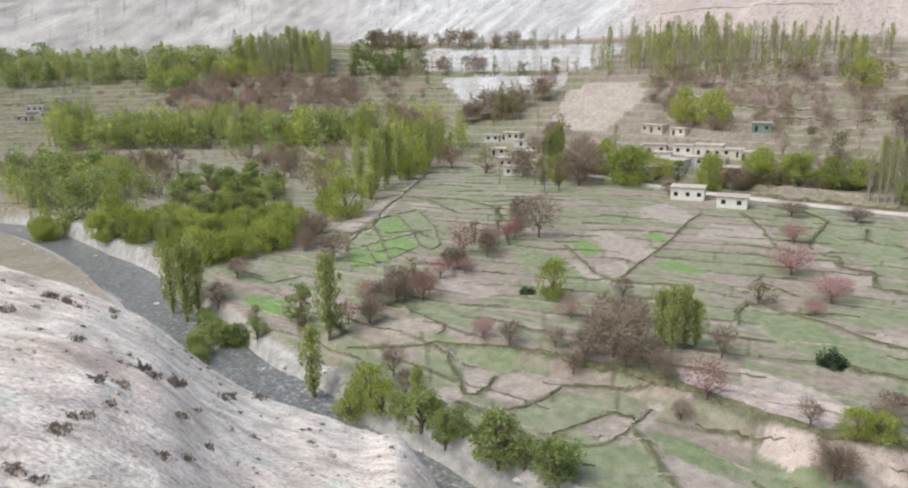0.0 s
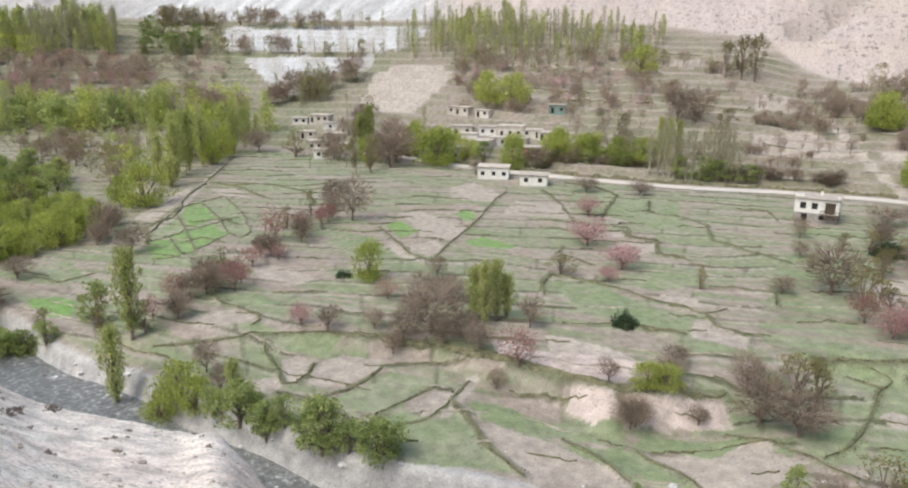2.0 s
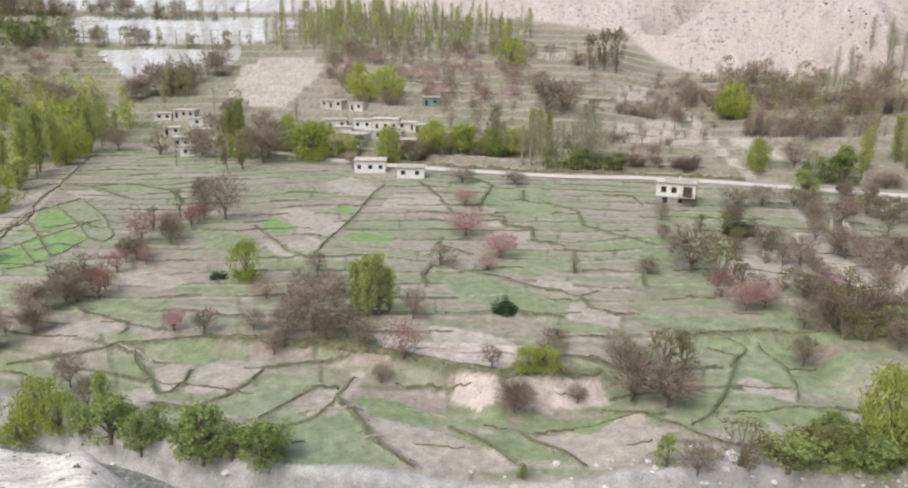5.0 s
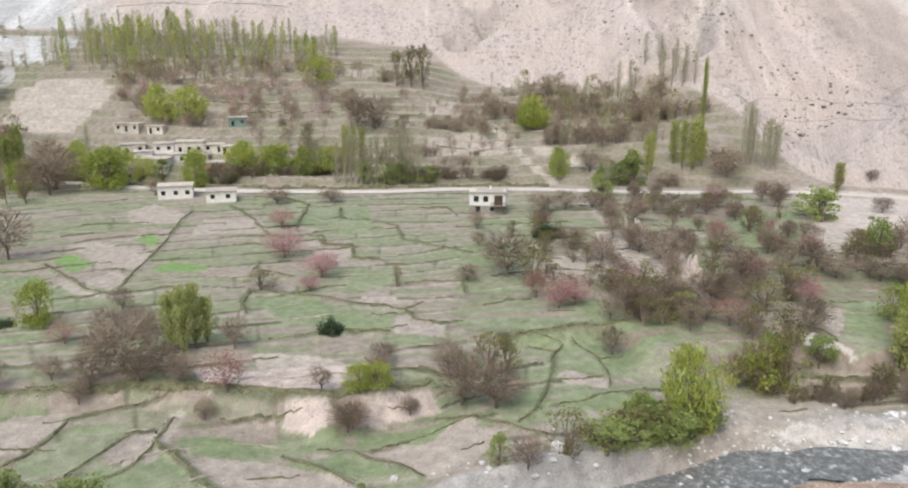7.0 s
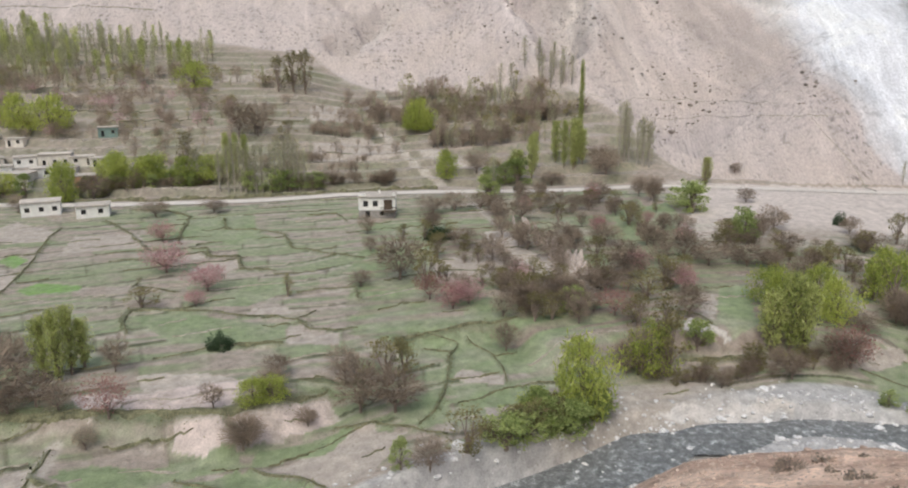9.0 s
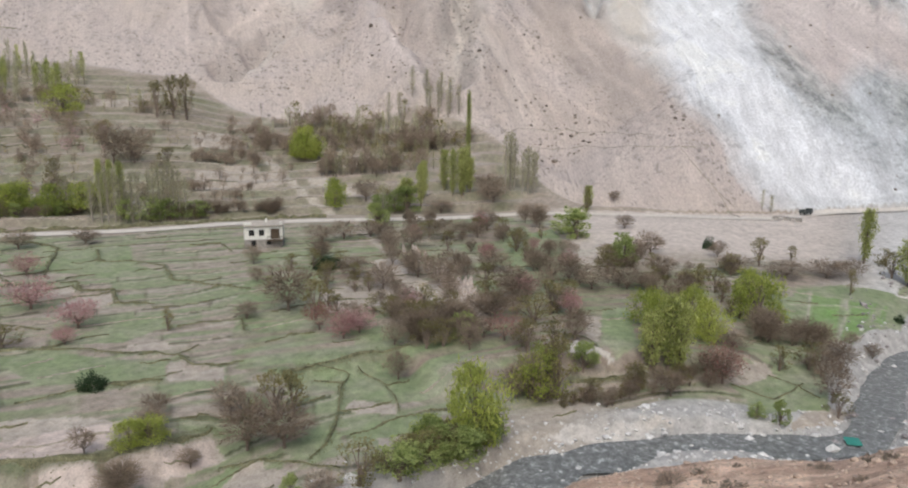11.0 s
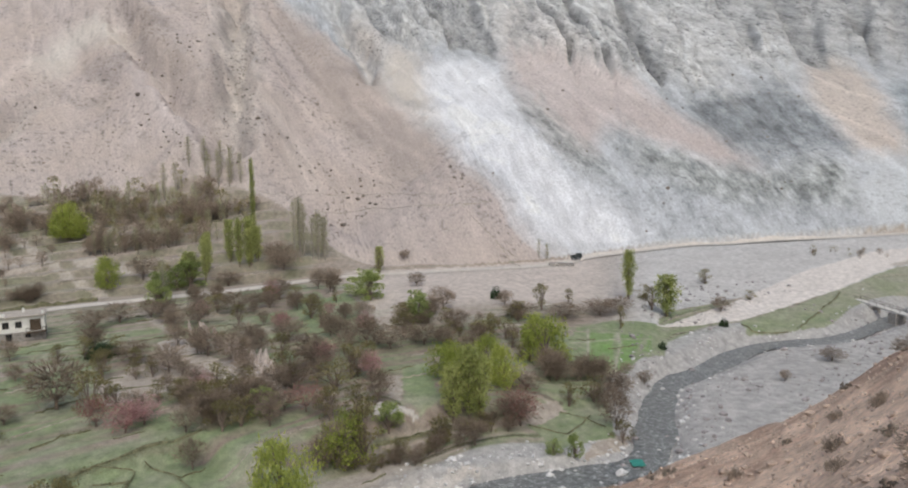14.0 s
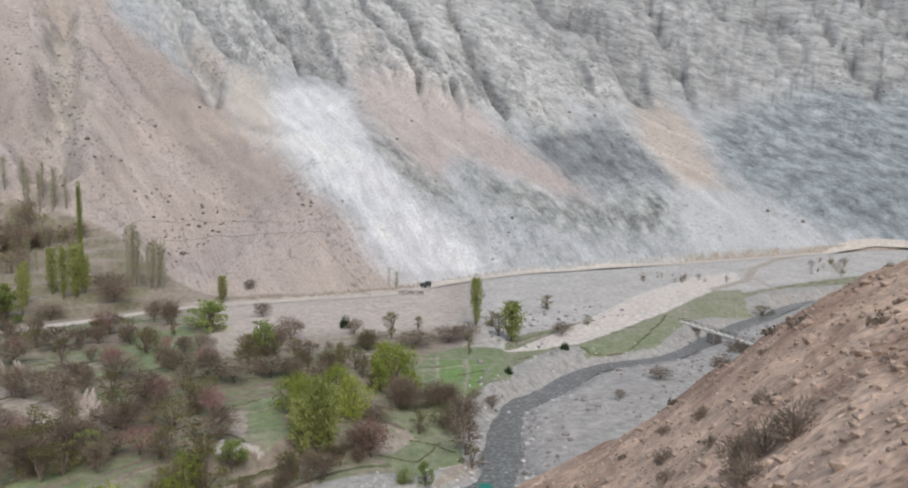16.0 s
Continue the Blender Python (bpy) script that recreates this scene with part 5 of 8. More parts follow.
def grown_wood(parts):
    """Trunk and limbs as one piece: each limb grows out of the trunk."""
    v, f = gather(parts)
    base = len(parts[0][0])
    for pv, _ in parts[1:]:
        near = int(np.argmin(np.linalg.norm(parts[0][0] - pv[0], axis=1)))
        f.append((near, base, base + 1))
        base += len(pv)
    return v, f


def leaf_quads(centres, size, stretch=1.0, hang=0.0, along=None):
    """A small bent blade at each centre."""
    n = len(centres)
    a = rng.normal(size=(n, 3)) if along is None else along + 0.35 * rng.normal(size=(n, 3))
    a[:, 2] -= hang
    a /= np.linalg.norm(a, axis=1)[:, None]
    b = np.cross(a, rng.normal(size=(n, 3)))
    b /= np.linalg.norm(b, axis=1)[:, None]
    s = size * rng.uniform(0.6, 1.3, (n, 1))
    a, b = a * s * stretch * 0.5, b * s * 0.5
    v = np.stack([centres - a * 0.8 - b, centres - a * 0.8 + b, centres + a], 1).reshape(-1, 3)
    return v, [(3 * i, 3 * i + 1, 3 * i + 2) for i in range(n)]


def mesh_of(name, v, f, mat):
    me = bpy.data.meshes.new(name)
    me.from_pydata(np.asarray(v).tolist(), [], f)
    me.materials.append(mat)
    return me


def part(name, me, parent, label=""):
    ob = new(name, me)
    ob.parent = parent
    return tagged(ob, label)


def branches(count, reach, lo, hi, up, bend=0.3, start=0.1):
    """Limbs that leave the trunk between lo and hi and reach out and up; each as a line of four points."""
    out = []
    for i in range(count):
        w, z = i * 2.4 + rng.uniform(-0.5, 0.5), lo + (hi - lo) * (i + rng.uniform(0, 1)) / count
        d = np.array([math.cos(w), math.sin(w), 0])
        r = reach(z) * rng.uniform(0.7, 1.05)
        line = [np.array([0, 0, z]) + d * start * s + d * r * s + np.array([0, 0, up * r * s ** (1 - bend * 0.5)]) + rng.normal(size=3) * 0.05 * r * s for s in (0, 0.35, 0.7, 1.0)]
        out.append(np.array(line))
    return out


def make_poplar(kind, leaves, size):
    H, R = 12.0, 1.35
    reach = lambda z: 0.25 + R * 0.8 * math.sin(math.pi * min(1, (z / H) ** 0.7 * 0.95 + 0.05)) ** 0.8
    limbs = branches(44 if kind == "poplar" else 26, reach, 0.6, H * 0.9, 2.6, start=0.0)
    trunk = tube([(0, 0, -0.4), (0.05, 0, H * 0.4), (0, 0.06, H * 0.75), (0, 0, H * 0.97)], (0.2, 0.14, 0.07, 0.015))
    wood_v, wood_f = grown_wood([trunk] + [tube(b, (0.045, 0.035, 0.025, 0.008), 3) for b in limbs])
    c = []
    for b in limbs:
        for s in rng.uniform(0.1, 1.08, max(4, leaves // len(limbs))):
            i = min(2, int(s * 3))
            q = b[i] + (b[i + 1] - b[i]) * (s * 3 - i)
            c.append(q + rng.normal(size=3) * (0.17, 0.17, 0.5))
    c = np.array(c)
    c = c[(c[:, 2] > 0.4) & (c[:, 2] < H * 1.02)]
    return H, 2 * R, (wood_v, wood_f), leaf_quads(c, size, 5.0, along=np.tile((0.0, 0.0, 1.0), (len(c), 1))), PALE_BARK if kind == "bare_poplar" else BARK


def lobes(H, R, count, low):
    out = []
    for i in range(count):
        w, z = rng.uniform(0, 2 * math.pi), rng.uniform(low, 0.92)
        r = R * (0.25 + 0.75 * math.sin(math.pi * min(1.0, (z - low) / (1 - low) * 0.8 + 0.2))) * rng.uniform(0.35, 0.85)
        out.append(np.array([r * math.cos(w), r * math.sin(w), z * H]))
    out.append(np.array([0, 0, H * 0.86]))
    return out


def make_round(kind, leaves, size, H, R, count=15, low=0.3, hang=0.0, twigs=0, droop=0.0):
    centres = lobes(H, R, count, low)
    stems = []
    for c in centres[::2]:
        knee = c * (0.35, 0.35, 0.55) + rng.normal(size=3) * 0.12
        stems.append(tube([(0, 0, 0.1 * H), knee, c * (0.8, 0.8, 0.85), c], (0.10, 0.07, 0.04, 0.012), 3))
    trunk = tube([(0, 0, -0.4), (0.05, 0.03, 0.12 * H), (0.1, -0.05, 0.4 * H)], (0.24, 0.18, 0.09), 6)
    pts = []
    for c in centres:
        rad = R * rng.uniform(0.20, 0.36)
        k = max(6, int(leaves / len(centres)))
        d = rng.normal(size=(k, 3))
        d /= np.linalg.norm(d, axis=1)[:, None]
        q = c + d * rad * rng.uniform(0.35, 1.05, (k, 1)) ** 0.6 * (1, 1, 0.8)
        q[:, 2] -= droop * np.abs(rng.normal(size=k)) * H * 0.12
        pts.append(q)
    pts = np.concatenate(pts)
    pts = pts[pts[:, 2] > 0.06 * H]
    extra = []
    if twigs:
        pick = pts[rng.integers(0, len(pts), twigs)]
        extra = [leaf_quads(pick, size * 0.22, 16.0, along=pick * (1, 1, 0.4) + (0, 0, 0.3 * R))]
    leafy = leaf_quads(pts, size, 3.0, along=np.tile((0.0, 0.0, 0.8), (len(pts), 1))) if hang else leaf_quads(pts, size, 1.9)
    return H, 2 * R, grown_wood([trunk] + stems), gather([leafy] + extra), BARK


def make_bare(kind, twigs, buds, H=5.0, R=2.4):
    limbs = []
    for i in range(9):
        w, lean = i * 2.4 + rng.uniform(-0.4, 0.4), rng.uniform(0.35, 1.1)
        tip = np.array([math.cos(w) * R * 0.75 * lean, math.sin(w) * R * 0.75 * lean, H * rng.uniform(0.5, 0.8)])
        knee = tip * (0.45, 0.45, 0.5) + rng.normal(size=3) * 0.15
        limbs.append([np.array([0, 0, 0.16 * H]), knee, tip * (0.8, 0.8, 0.8) + rng.normal(size=3) * 0.12, tip])
    trunk = tube([(0, 0, -0.4), (0.04, 0, 0.1 * H), (0.1, 0.05, 0.3 * H)], (0.15, 0.12, 0.08), 6)
    stems = [tube(l, (0.05, 0.035, 0.02, 0.008), 4) for l in limbs]
    n = twigs
    a = rng.normal(size=(n, 3))
    a /= np.linalg.norm(a, axis=1)[:, None]
    lump = 1 + 0.3 * vnoise(a[:, 0] * 1.7 + 4, a[:, 1] * 1.7 + a[:, 2] * 1.3, int(rng.integers(900)))
    c = a * (lump * rng.uniform(0.1, 1.0, n) ** 0.55)[:, None] * (R * 0.95, R * 0.95, H * 0.40) + (0, 0, H * 0.58)
    a = a * (1, 1, 0.7) + (0, 0, 0.35)
    twig = leaf_quads(c, 0.085, 9.0, along=a)
    if kind == "bare_tree":
        return H, 2 * R, grown_wood([trunk] + stems), twig, BARK
    bud = leaf_quads(c[rng.integers(0, len(c), buds)] + rng.normal(size=(buds, 3)) * 0.2, 0.15, 1.4)
    return H, 2 * R, grown_wood([trunk] + stems), gather([bud, leaf_quads(c[::3], 0.05, 11.0, along=a[::3])]), BARK


def make_bush(kind, leaves, size, H, R, stemmy=False):
    d = rng.normal(size=(leaves, 3))
    d[:, 2] = np.abs(d[:, 2]) * 0.7
    d /= np.linalg.norm(d, axis=1)[:, None]
    lump = 1 + 0.35 * vnoise(d[:, 0] * 2.2 + 5, d[:, 1] * 2.2 + d[:, 2] * 1.5, 3)
    c = d * rng.uniform(0.25, 1.0, (leaves, 1)) ** 0.5 * (R, R, H) * lump[:, None] * 0.92
    stems = [tube([(0, 0, -0.1), d[i] * (R * 0.4, R * 0.4, H * 0.5), d[i] * (R * 0.8, R * 0.8, H * 0.85)], (0.03, 0.02, 0.008), 3) for i in range(7)]
    blades = leaf_quads(c, size, 6.5, along=d) if stemmy else leaf_quads(c, size, 1.3)
    return H, 2 * R, grown_wood(stems), blades, BARK


# ---- banks, terrace edges and field walls ----


def bank(line, wide, high, seed):
    """A low uneven ridge along a line: its points and faces."""
    p = np.asarray(line, float)
    s = np.concatenate([[0], np.cumsum(np.linalg.norm(np.diff(p, axis=0), axis=1))])
    t = np.linspace(0, s[-1], max(3, int(s[-1] / max(0.45, wide * 0.6))))
    p = np.stack([np.interp(t, s, p[:, 0]), np.interp(t, s, p[:, 1])], 1)
    along = np.gradient(p, axis=0)
    along /= np.linalg.norm(along, axis=1)[:, None] + 1e-9
    side = np.stack([along[:, 1], -along[:, 0]], 1)
    none = np.full(len(t), seed * 3.3)
    p = p + side * (0.5 * wide * vnoise(t / 2.1, none, 121) + 0.8 * wide * vnoise(t / 6.5, none, 122))[:, None]
    w = wide * (0.75 + 0.5 * vnoise(t / 1.3, none, 123) + 0.4 * vnoise(t / 5, none, 124)) * np.clip(np.minimum(t, s[-1] - t) / 1.5 + 0.2, 0, 1)
    h = high * (0.8 + 0.5 * vnoise(t / 1.1, none, 125))
    xy = p[:, None] + side[:, None] * np.array([-0.5, -0.28, 0.05, 0.3, 0.5])[None, :, None] * w[:, None, None]
    z = heights(xy[..., 0], xy[..., 1]) + np.array([-0.12, 0.75, 1.0, 0.65, -0.12]) * h[:, None]
    n = len(t)
    v = np.concatenate([xy, z[..., None]], -1).reshape(-1, 3)
    return v, [(i * 5 + j, i * 5 + j + 1, i * 5 + j + 6, i * 5 + j + 5) for i in range(n - 1) for j in range(4)]


for i, (wide, line) in enumerate(BANKS):
    away = np.hypot(*np.mean(line, axis=0))
    far = away > 150
    v, f = bank(line, wide * (0.2 if away > 215 and wide < 1.4 else 0.5 if away > 215 else 0.45 if far else 0.36), 0.2 if away > 215 else 0.3 if far else 0.2, i)
    tagged(new("field_bank", mesh_of("field_bank", v, f, RISER if away > 215 and wide < 1.4 else WEEDS)), "dark weedy earth bank between two plots", kind="structure")
for key, mat, pick, label in (("step", WEEDS, 1, "thin dark weedy edges of the field terraces"), ("step", RISER, 0, "thin pale earth risers of the field terraces"),
                              ("ustep", WEEDS, 1, "dark overgrown terrace edges above the road"), ("ustep", RISER, 0, "dry-stone terrace risers above the road")):
    items = [bank(line, wide, wide * (0.7 if key == "step" else 1.0), 200 + i) for i, (k, wide, line) in enumerate(EDGES) if k == key and (i * 7 % 5 > (1 if key == "step" else 3)) == pick]
    if items:
        tagged(new("terrace_edges", mesh_of("terrace_edges", *gather(items), mat)), label, "terrace edge", kind="stuff")
sprigs = []
for wide, line in BANKS:
    p = np.array(line)
    if np.hypot(*p.mean(0)) < 190 and wide > 0.85:
        s = np.concatenate([[0], np.cumsum(np.linalg.norm(np.diff(p, axis=0), axis=1))])
        t = rng.uniform(0, s[-1], int(s[-1] * 13))
        sprigs.append(np.stack([np.interp(t, s, p[:, 0]), np.interp(t, s, p[:, 1])], 1) + rng.normal(size=(len(t), 2)) * wide * 0.32)
sprigs = np.concatenate(sprigs)
sprigs = sprigs[vnoise(sprigs[:, 0] / 3.5, sprigs[:, 1] / 3.5, 181) > -0.35]
weedy = leaf_quads(np.column_stack([sprigs, heights(sprigs[:, 0], sprigs[:, 1]) + 0.08]), 0.14, 1.8)
tagged(new("bank_weeds", mesh_of("bank_weeds", *weedy, leaf_material("bank_leaves", (0.14, 0.145, 0.07), (0.32, 0.31, 0.17), 0.2))), "ragged weeds and dry grass along the banks", "weeds", kind="stuff")
spots = np.degrees(np.arctan2(road_line[:, 0], road_line[:, 1]))
verge = np.array([q * (1 + 5.0 / np.hypot(*q)) for q in road_line[(spots > 11) & (spots < 47)]])
tagged(new("road_hedge", mesh_of("road_hedge", *bank(verge, 1.3, 1.0, 91), WEEDS)), "low dark overgrown wall along the road", kind="structure")

MAKERS = {
    "poplar": (3, lambda: make_poplar("poplar", 2000, 0.13)),
    "bare_poplar": (3, lambda: make_poplar("bare_poplar", 800, 0.09)),
    "willow": (3, lambda: make_round("willow", 3000, 0.145, 7.0, 3.2, 34, 0.16, 0.9, droop=1.0)),
    "green_tree": (3, lambda: make_round("green_tree", 1700, 0.17, 5.0, 2.4, 26, 0.10)),
    "olive_tree": (3, lambda: make_round("olive_tree", 700, 0.14, 5.0, 2.3, 20, 0.14, twigs=300)),
    "bare_tree": (4, lambda: make_bare("bare_tree", 900, 0)),
    "blossom_tree": (3, lambda: make_bare("blossom_tree", 700, 1500)),
    "red_tree": (3, lambda: make_bare("red_tree", 800, 1000)),
    "dark_shrub": (2, lambda: make_bush("dark_shrub", 2200, 0.15, 2.4, 1.5)),
    "dry_bush": (3, lambda: make_bush("dry_bush", 900, 0.032, 0.8, 0.8, True)),
    "tuft": (3, lambda: make_bush("tuft", 90, 0.11, 0.35, 0.4)),
}
LABELS = {
    "poplar": ("narrow upright poplar in fresh yellow-green leaf", "poplar"), "bare_poplar": ("slim poplar just coming into bud", "poplar"),
    "willow": ("spreading willow in bright yellow-green spring leaf", "willow"), "green_tree": ("bushy broadleaf tree in mid-green leaf", "tree"),
    "olive_tree": ("half-leafed tree with brownish olive crown", "tree"), "bare_tree": ("leafless grey-brown orchard tree on a terrace", "tree"),
    "blossom_tree": ("small fruit tree with faded pink blossom", "fruit tree"), "red_tree": ("small orchard tree with reddish brown buds", "fruit tree"),
    "dark_shrub": ("dense dark green evergreen shrub", "shrub"), "dry_bush": ("dry greyish brown bush on stony slope", "bush"),
    "tuft": ("small dark cushion shrub on pale slope", "shrub"),
}
SHAPES, PROTOTYPES = {}, {}
for kind, (count, make) in MAKERS.items():
    SHAPES[kind] = [make() for _ in range(count)]
    PROTOTYPES[kind] = []
    for H, W, woody, leafy, bark in SHAPES[kind]:
        root = tagged(new(kind), *LABELS[kind], group=kind.replace("_", " ") + "s in the valley")
        part("stem" if kind in ("dry_bush", "tuft", "dark_shrub") else "trunk", mesh_of("trunk", *woody, bark), root)
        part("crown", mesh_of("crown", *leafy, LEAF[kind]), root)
        PROTOTYPES[kind].append((root, H, W))


def plant(kind, x, y, tall, wide):
    root, H, W = PROTOTYPES[kind][rng.integers(len(PROTOTYPES[kind]))]
    s, h = wide / W * rng.uniform(0.95, 1.1) * (1.1 if kind in ("bare_tree", "blossom_tree", "red_tree") else 1.5 if kind == "bare_poplar" else 1.1), tall / H
    m = Matrix.Translation((x, y, heights(x, y) - 0.05)) @ Matrix.Rotation(rng.uniform(0, 6.28), 4, "Z") @ Matrix.Diagonal((s, s, h, 1))
    copy_thing(root, m)


def wood(outline, kinds, count, tall, shift=0.0):
    """Trees strewn over an outline: things of their own where near, one joined woodland where far."""
    o, kinds = np.array(outline), kinds.split()
    near = np.hypot(*o.mean(0)) < 215
    spots = []
    while len(spots) < count:
        x, y = rng.uniform(o[:, 0].min(), o[:, 0].max()), rng.uniform(o[:, 1].min(), o[:, 1].max())
        if inside_outline(np.array([x]), np.array([y]), outline)[0]:
            spots.append((x, y))
    spots = np.array(spots)
    ground_z = heights(spots[:, 0], spots[:, 1])
    gathered, tones = {}, {}
    for (x, y), z in zip(spots, ground_z):
        kind, h = kinds[rng.integers(len(kinds))], rng.uniform(*tall)
        ratio = {"poplar": 0.27, "bare_poplar": 0.24, "willow": 1.15, "green_tree": 1.1, "dark_shrub": 1.3}.get(kind, 0.9) * rng.uniform(0.85, 1.2)
        if near:
            plant(kind, x, y, h, h * ratio)
            continue
        H, W, woody, leafy, bark = SHAPES[kind][rng.integers(len(SHAPES[kind]))]
        turn = rng.uniform(0, 6.28)
        c, s = math.cos(turn) * h * ratio / W, math.sin(turn) * h * ratio / W
        quads = leafy[0].reshape(-1, 3, 3)
        keep = quads[rng.permutation(len(quads))[:190 if h < 5 else 300 if h < 8 else 380]]
        mid = keep.mean(1, keepdims=True)
        grown = mid + (keep - mid) * (1.55 if kind != "bare_tree" else 1.6)
        v = grown.reshape(-1, 3)
        for key, q, faces in ((kind, v, [(3 * i, 3 * i + 1, 3 * i + 2) for i in range(len(keep))]),):
            moved = np.stack([x + q[:, 0] * c - q[:, 1] * s, y + q[:, 0] * s + q[:, 1] * c, z + q[:, 2] * h / H], 1)
            gathered.setdefault(key, []).append((moved, faces))
            tones.setdefault(key, []).append(np.full(len(moved), shift + rng.uniform(-0.2, 0.45) + (0.25 if kind in ("bare_tree", "olive_tree", "red_tree", "blossom_tree") else 0)))
        stem = tube([(x, y, z - 0.3), (x + 0.1, y, z + h * 0.55)], (0.16, 0.05), 3)
        gathered.setdefault("bark", []).append(stem)
        tones.setdefault("bark", []).append(np.zeros(len(stem[0])))
    if gathered:
        v, f, base, slot = [], [], 0, []
        me = bpy.data.meshes.new("woodland")
        for i, (key, items) in enumerate(gathered.items()):
            pv, pf = gather(items)
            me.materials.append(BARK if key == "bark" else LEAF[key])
            v.append(pv)
            f += [tuple(k + base for k in q) for q in pf]
            slot += [i] * len(pf)
            base += len(pv)
        me.from_pydata(np.concatenate(v).tolist(), [], f)
        me.polygons.foreach_set("material_index", np.array(slot, np.int32))
        me.attributes.new("tone", "FLOAT", "POINT").data.foreach_set("value", np.concatenate([q for key in gathered for q in tones[key]]).astype(np.float32))
        tagged(new("woodland", me), "distant mixed wood of budding and leafing trees", "wood", kind="stuff")


# ---- houses ----


def slab(x0, x1, y0, y1, z0, z1):
    v = np.array([(x, y, z) for z in (z0, z1) for y in (y0, y1) for x in (x0, x1)], float)
    return v, [(0, 2, 3, 1), (4, 5, 7, 6), (0, 1, 5, 4), (2, 6, 7, 3), (0, 4, 6, 2), (1, 3, 7, 5)]


def wall_with_openings(w, y0, y1, z0, z1, openings):
    """A wall along x with rectangular holes (x0, x1, z0, z1)."""
    xs = sorted({-w / 2, w / 2, *[o[0] for o in openings], *[o[1] for o in openings]})
    zs = sorted({z0, z1, *[o[2] for o in openings], *[o[3] for o in openings]})
    out = []
    for a, b in zip(xs[:-1], xs[1:]):
        for c, d in zip(zs[:-1], zs[1:]):
            mx, mz = (a + b) / 2, (c + d) / 2
            if not any(o[0] < mx < o[1] and o[2] < mz < o[3] for o in openings):
                out.append(slab(a, b, y0, y1, c, d))
    return gather(out)


HOUSE_LABELS = {"white": "small white plastered flat-roofed house", "mud": "flat-roofed mud-plastered village house", "orange": "small house with orange plastered walls",
                "teal": "small teal-painted flat-roofed hut", "two": "two-storey white house on a stone lower floor"}


def storey(root, w, d, z0, z1, mat, openings, name="wall"):
    t = 0.35
    part(name, mesh_of("wall", *gather([wall_with_openings(w, -d / 2, -d / 2 + t, z0, z1, openings), slab(-w / 2, w / 2, d / 2 - t, d / 2, z0, z1),
                                        slab(-w / 2, -w / 2 + t, -d / 2 + t, d / 2 - t, z0, z1), slab(w / 2 - t, w / 2, -d / 2 + t, d / 2 - t, z0, z1)]), mat), root)
    for a, b, c, e in openings:
        is_door = c <= z0 + 0.12
        y = -d / 2 + 0.2
        if is_door:
            part("door", mesh_of("door", *slab(a + 0.04, b - 0.04, y, y + 0.06, c, e - 0.04), TIMBER), root, "dark wooden door")
        else:
            win = part("window", mesh_of("window", *gather([slab(a, b, y - 0.06, y + 0.04, e - 0.07, e), slab(a, b, y - 0.06, y + 0.04, c, c + 0.07), slab(a, a + 0.07, y - 0.06, y + 0.04, c + 0.07, e - 0.07),
                                                            slab(b - 0.07, b, y - 0.06, y + 0.04, c + 0.07, e - 0.07), slab((a + b) / 2 - 0.03, (a + b) / 2 + 0.03, y - 0.06, y + 0.04, c + 0.07, e - 0.07)]), TIMBER), root)
            part("pane", mesh_of("pane", *slab(a + 0.07, b - 0.07, y + 0.045, y + 0.06, c + 0.07, e - 0.07), GLASS), win)


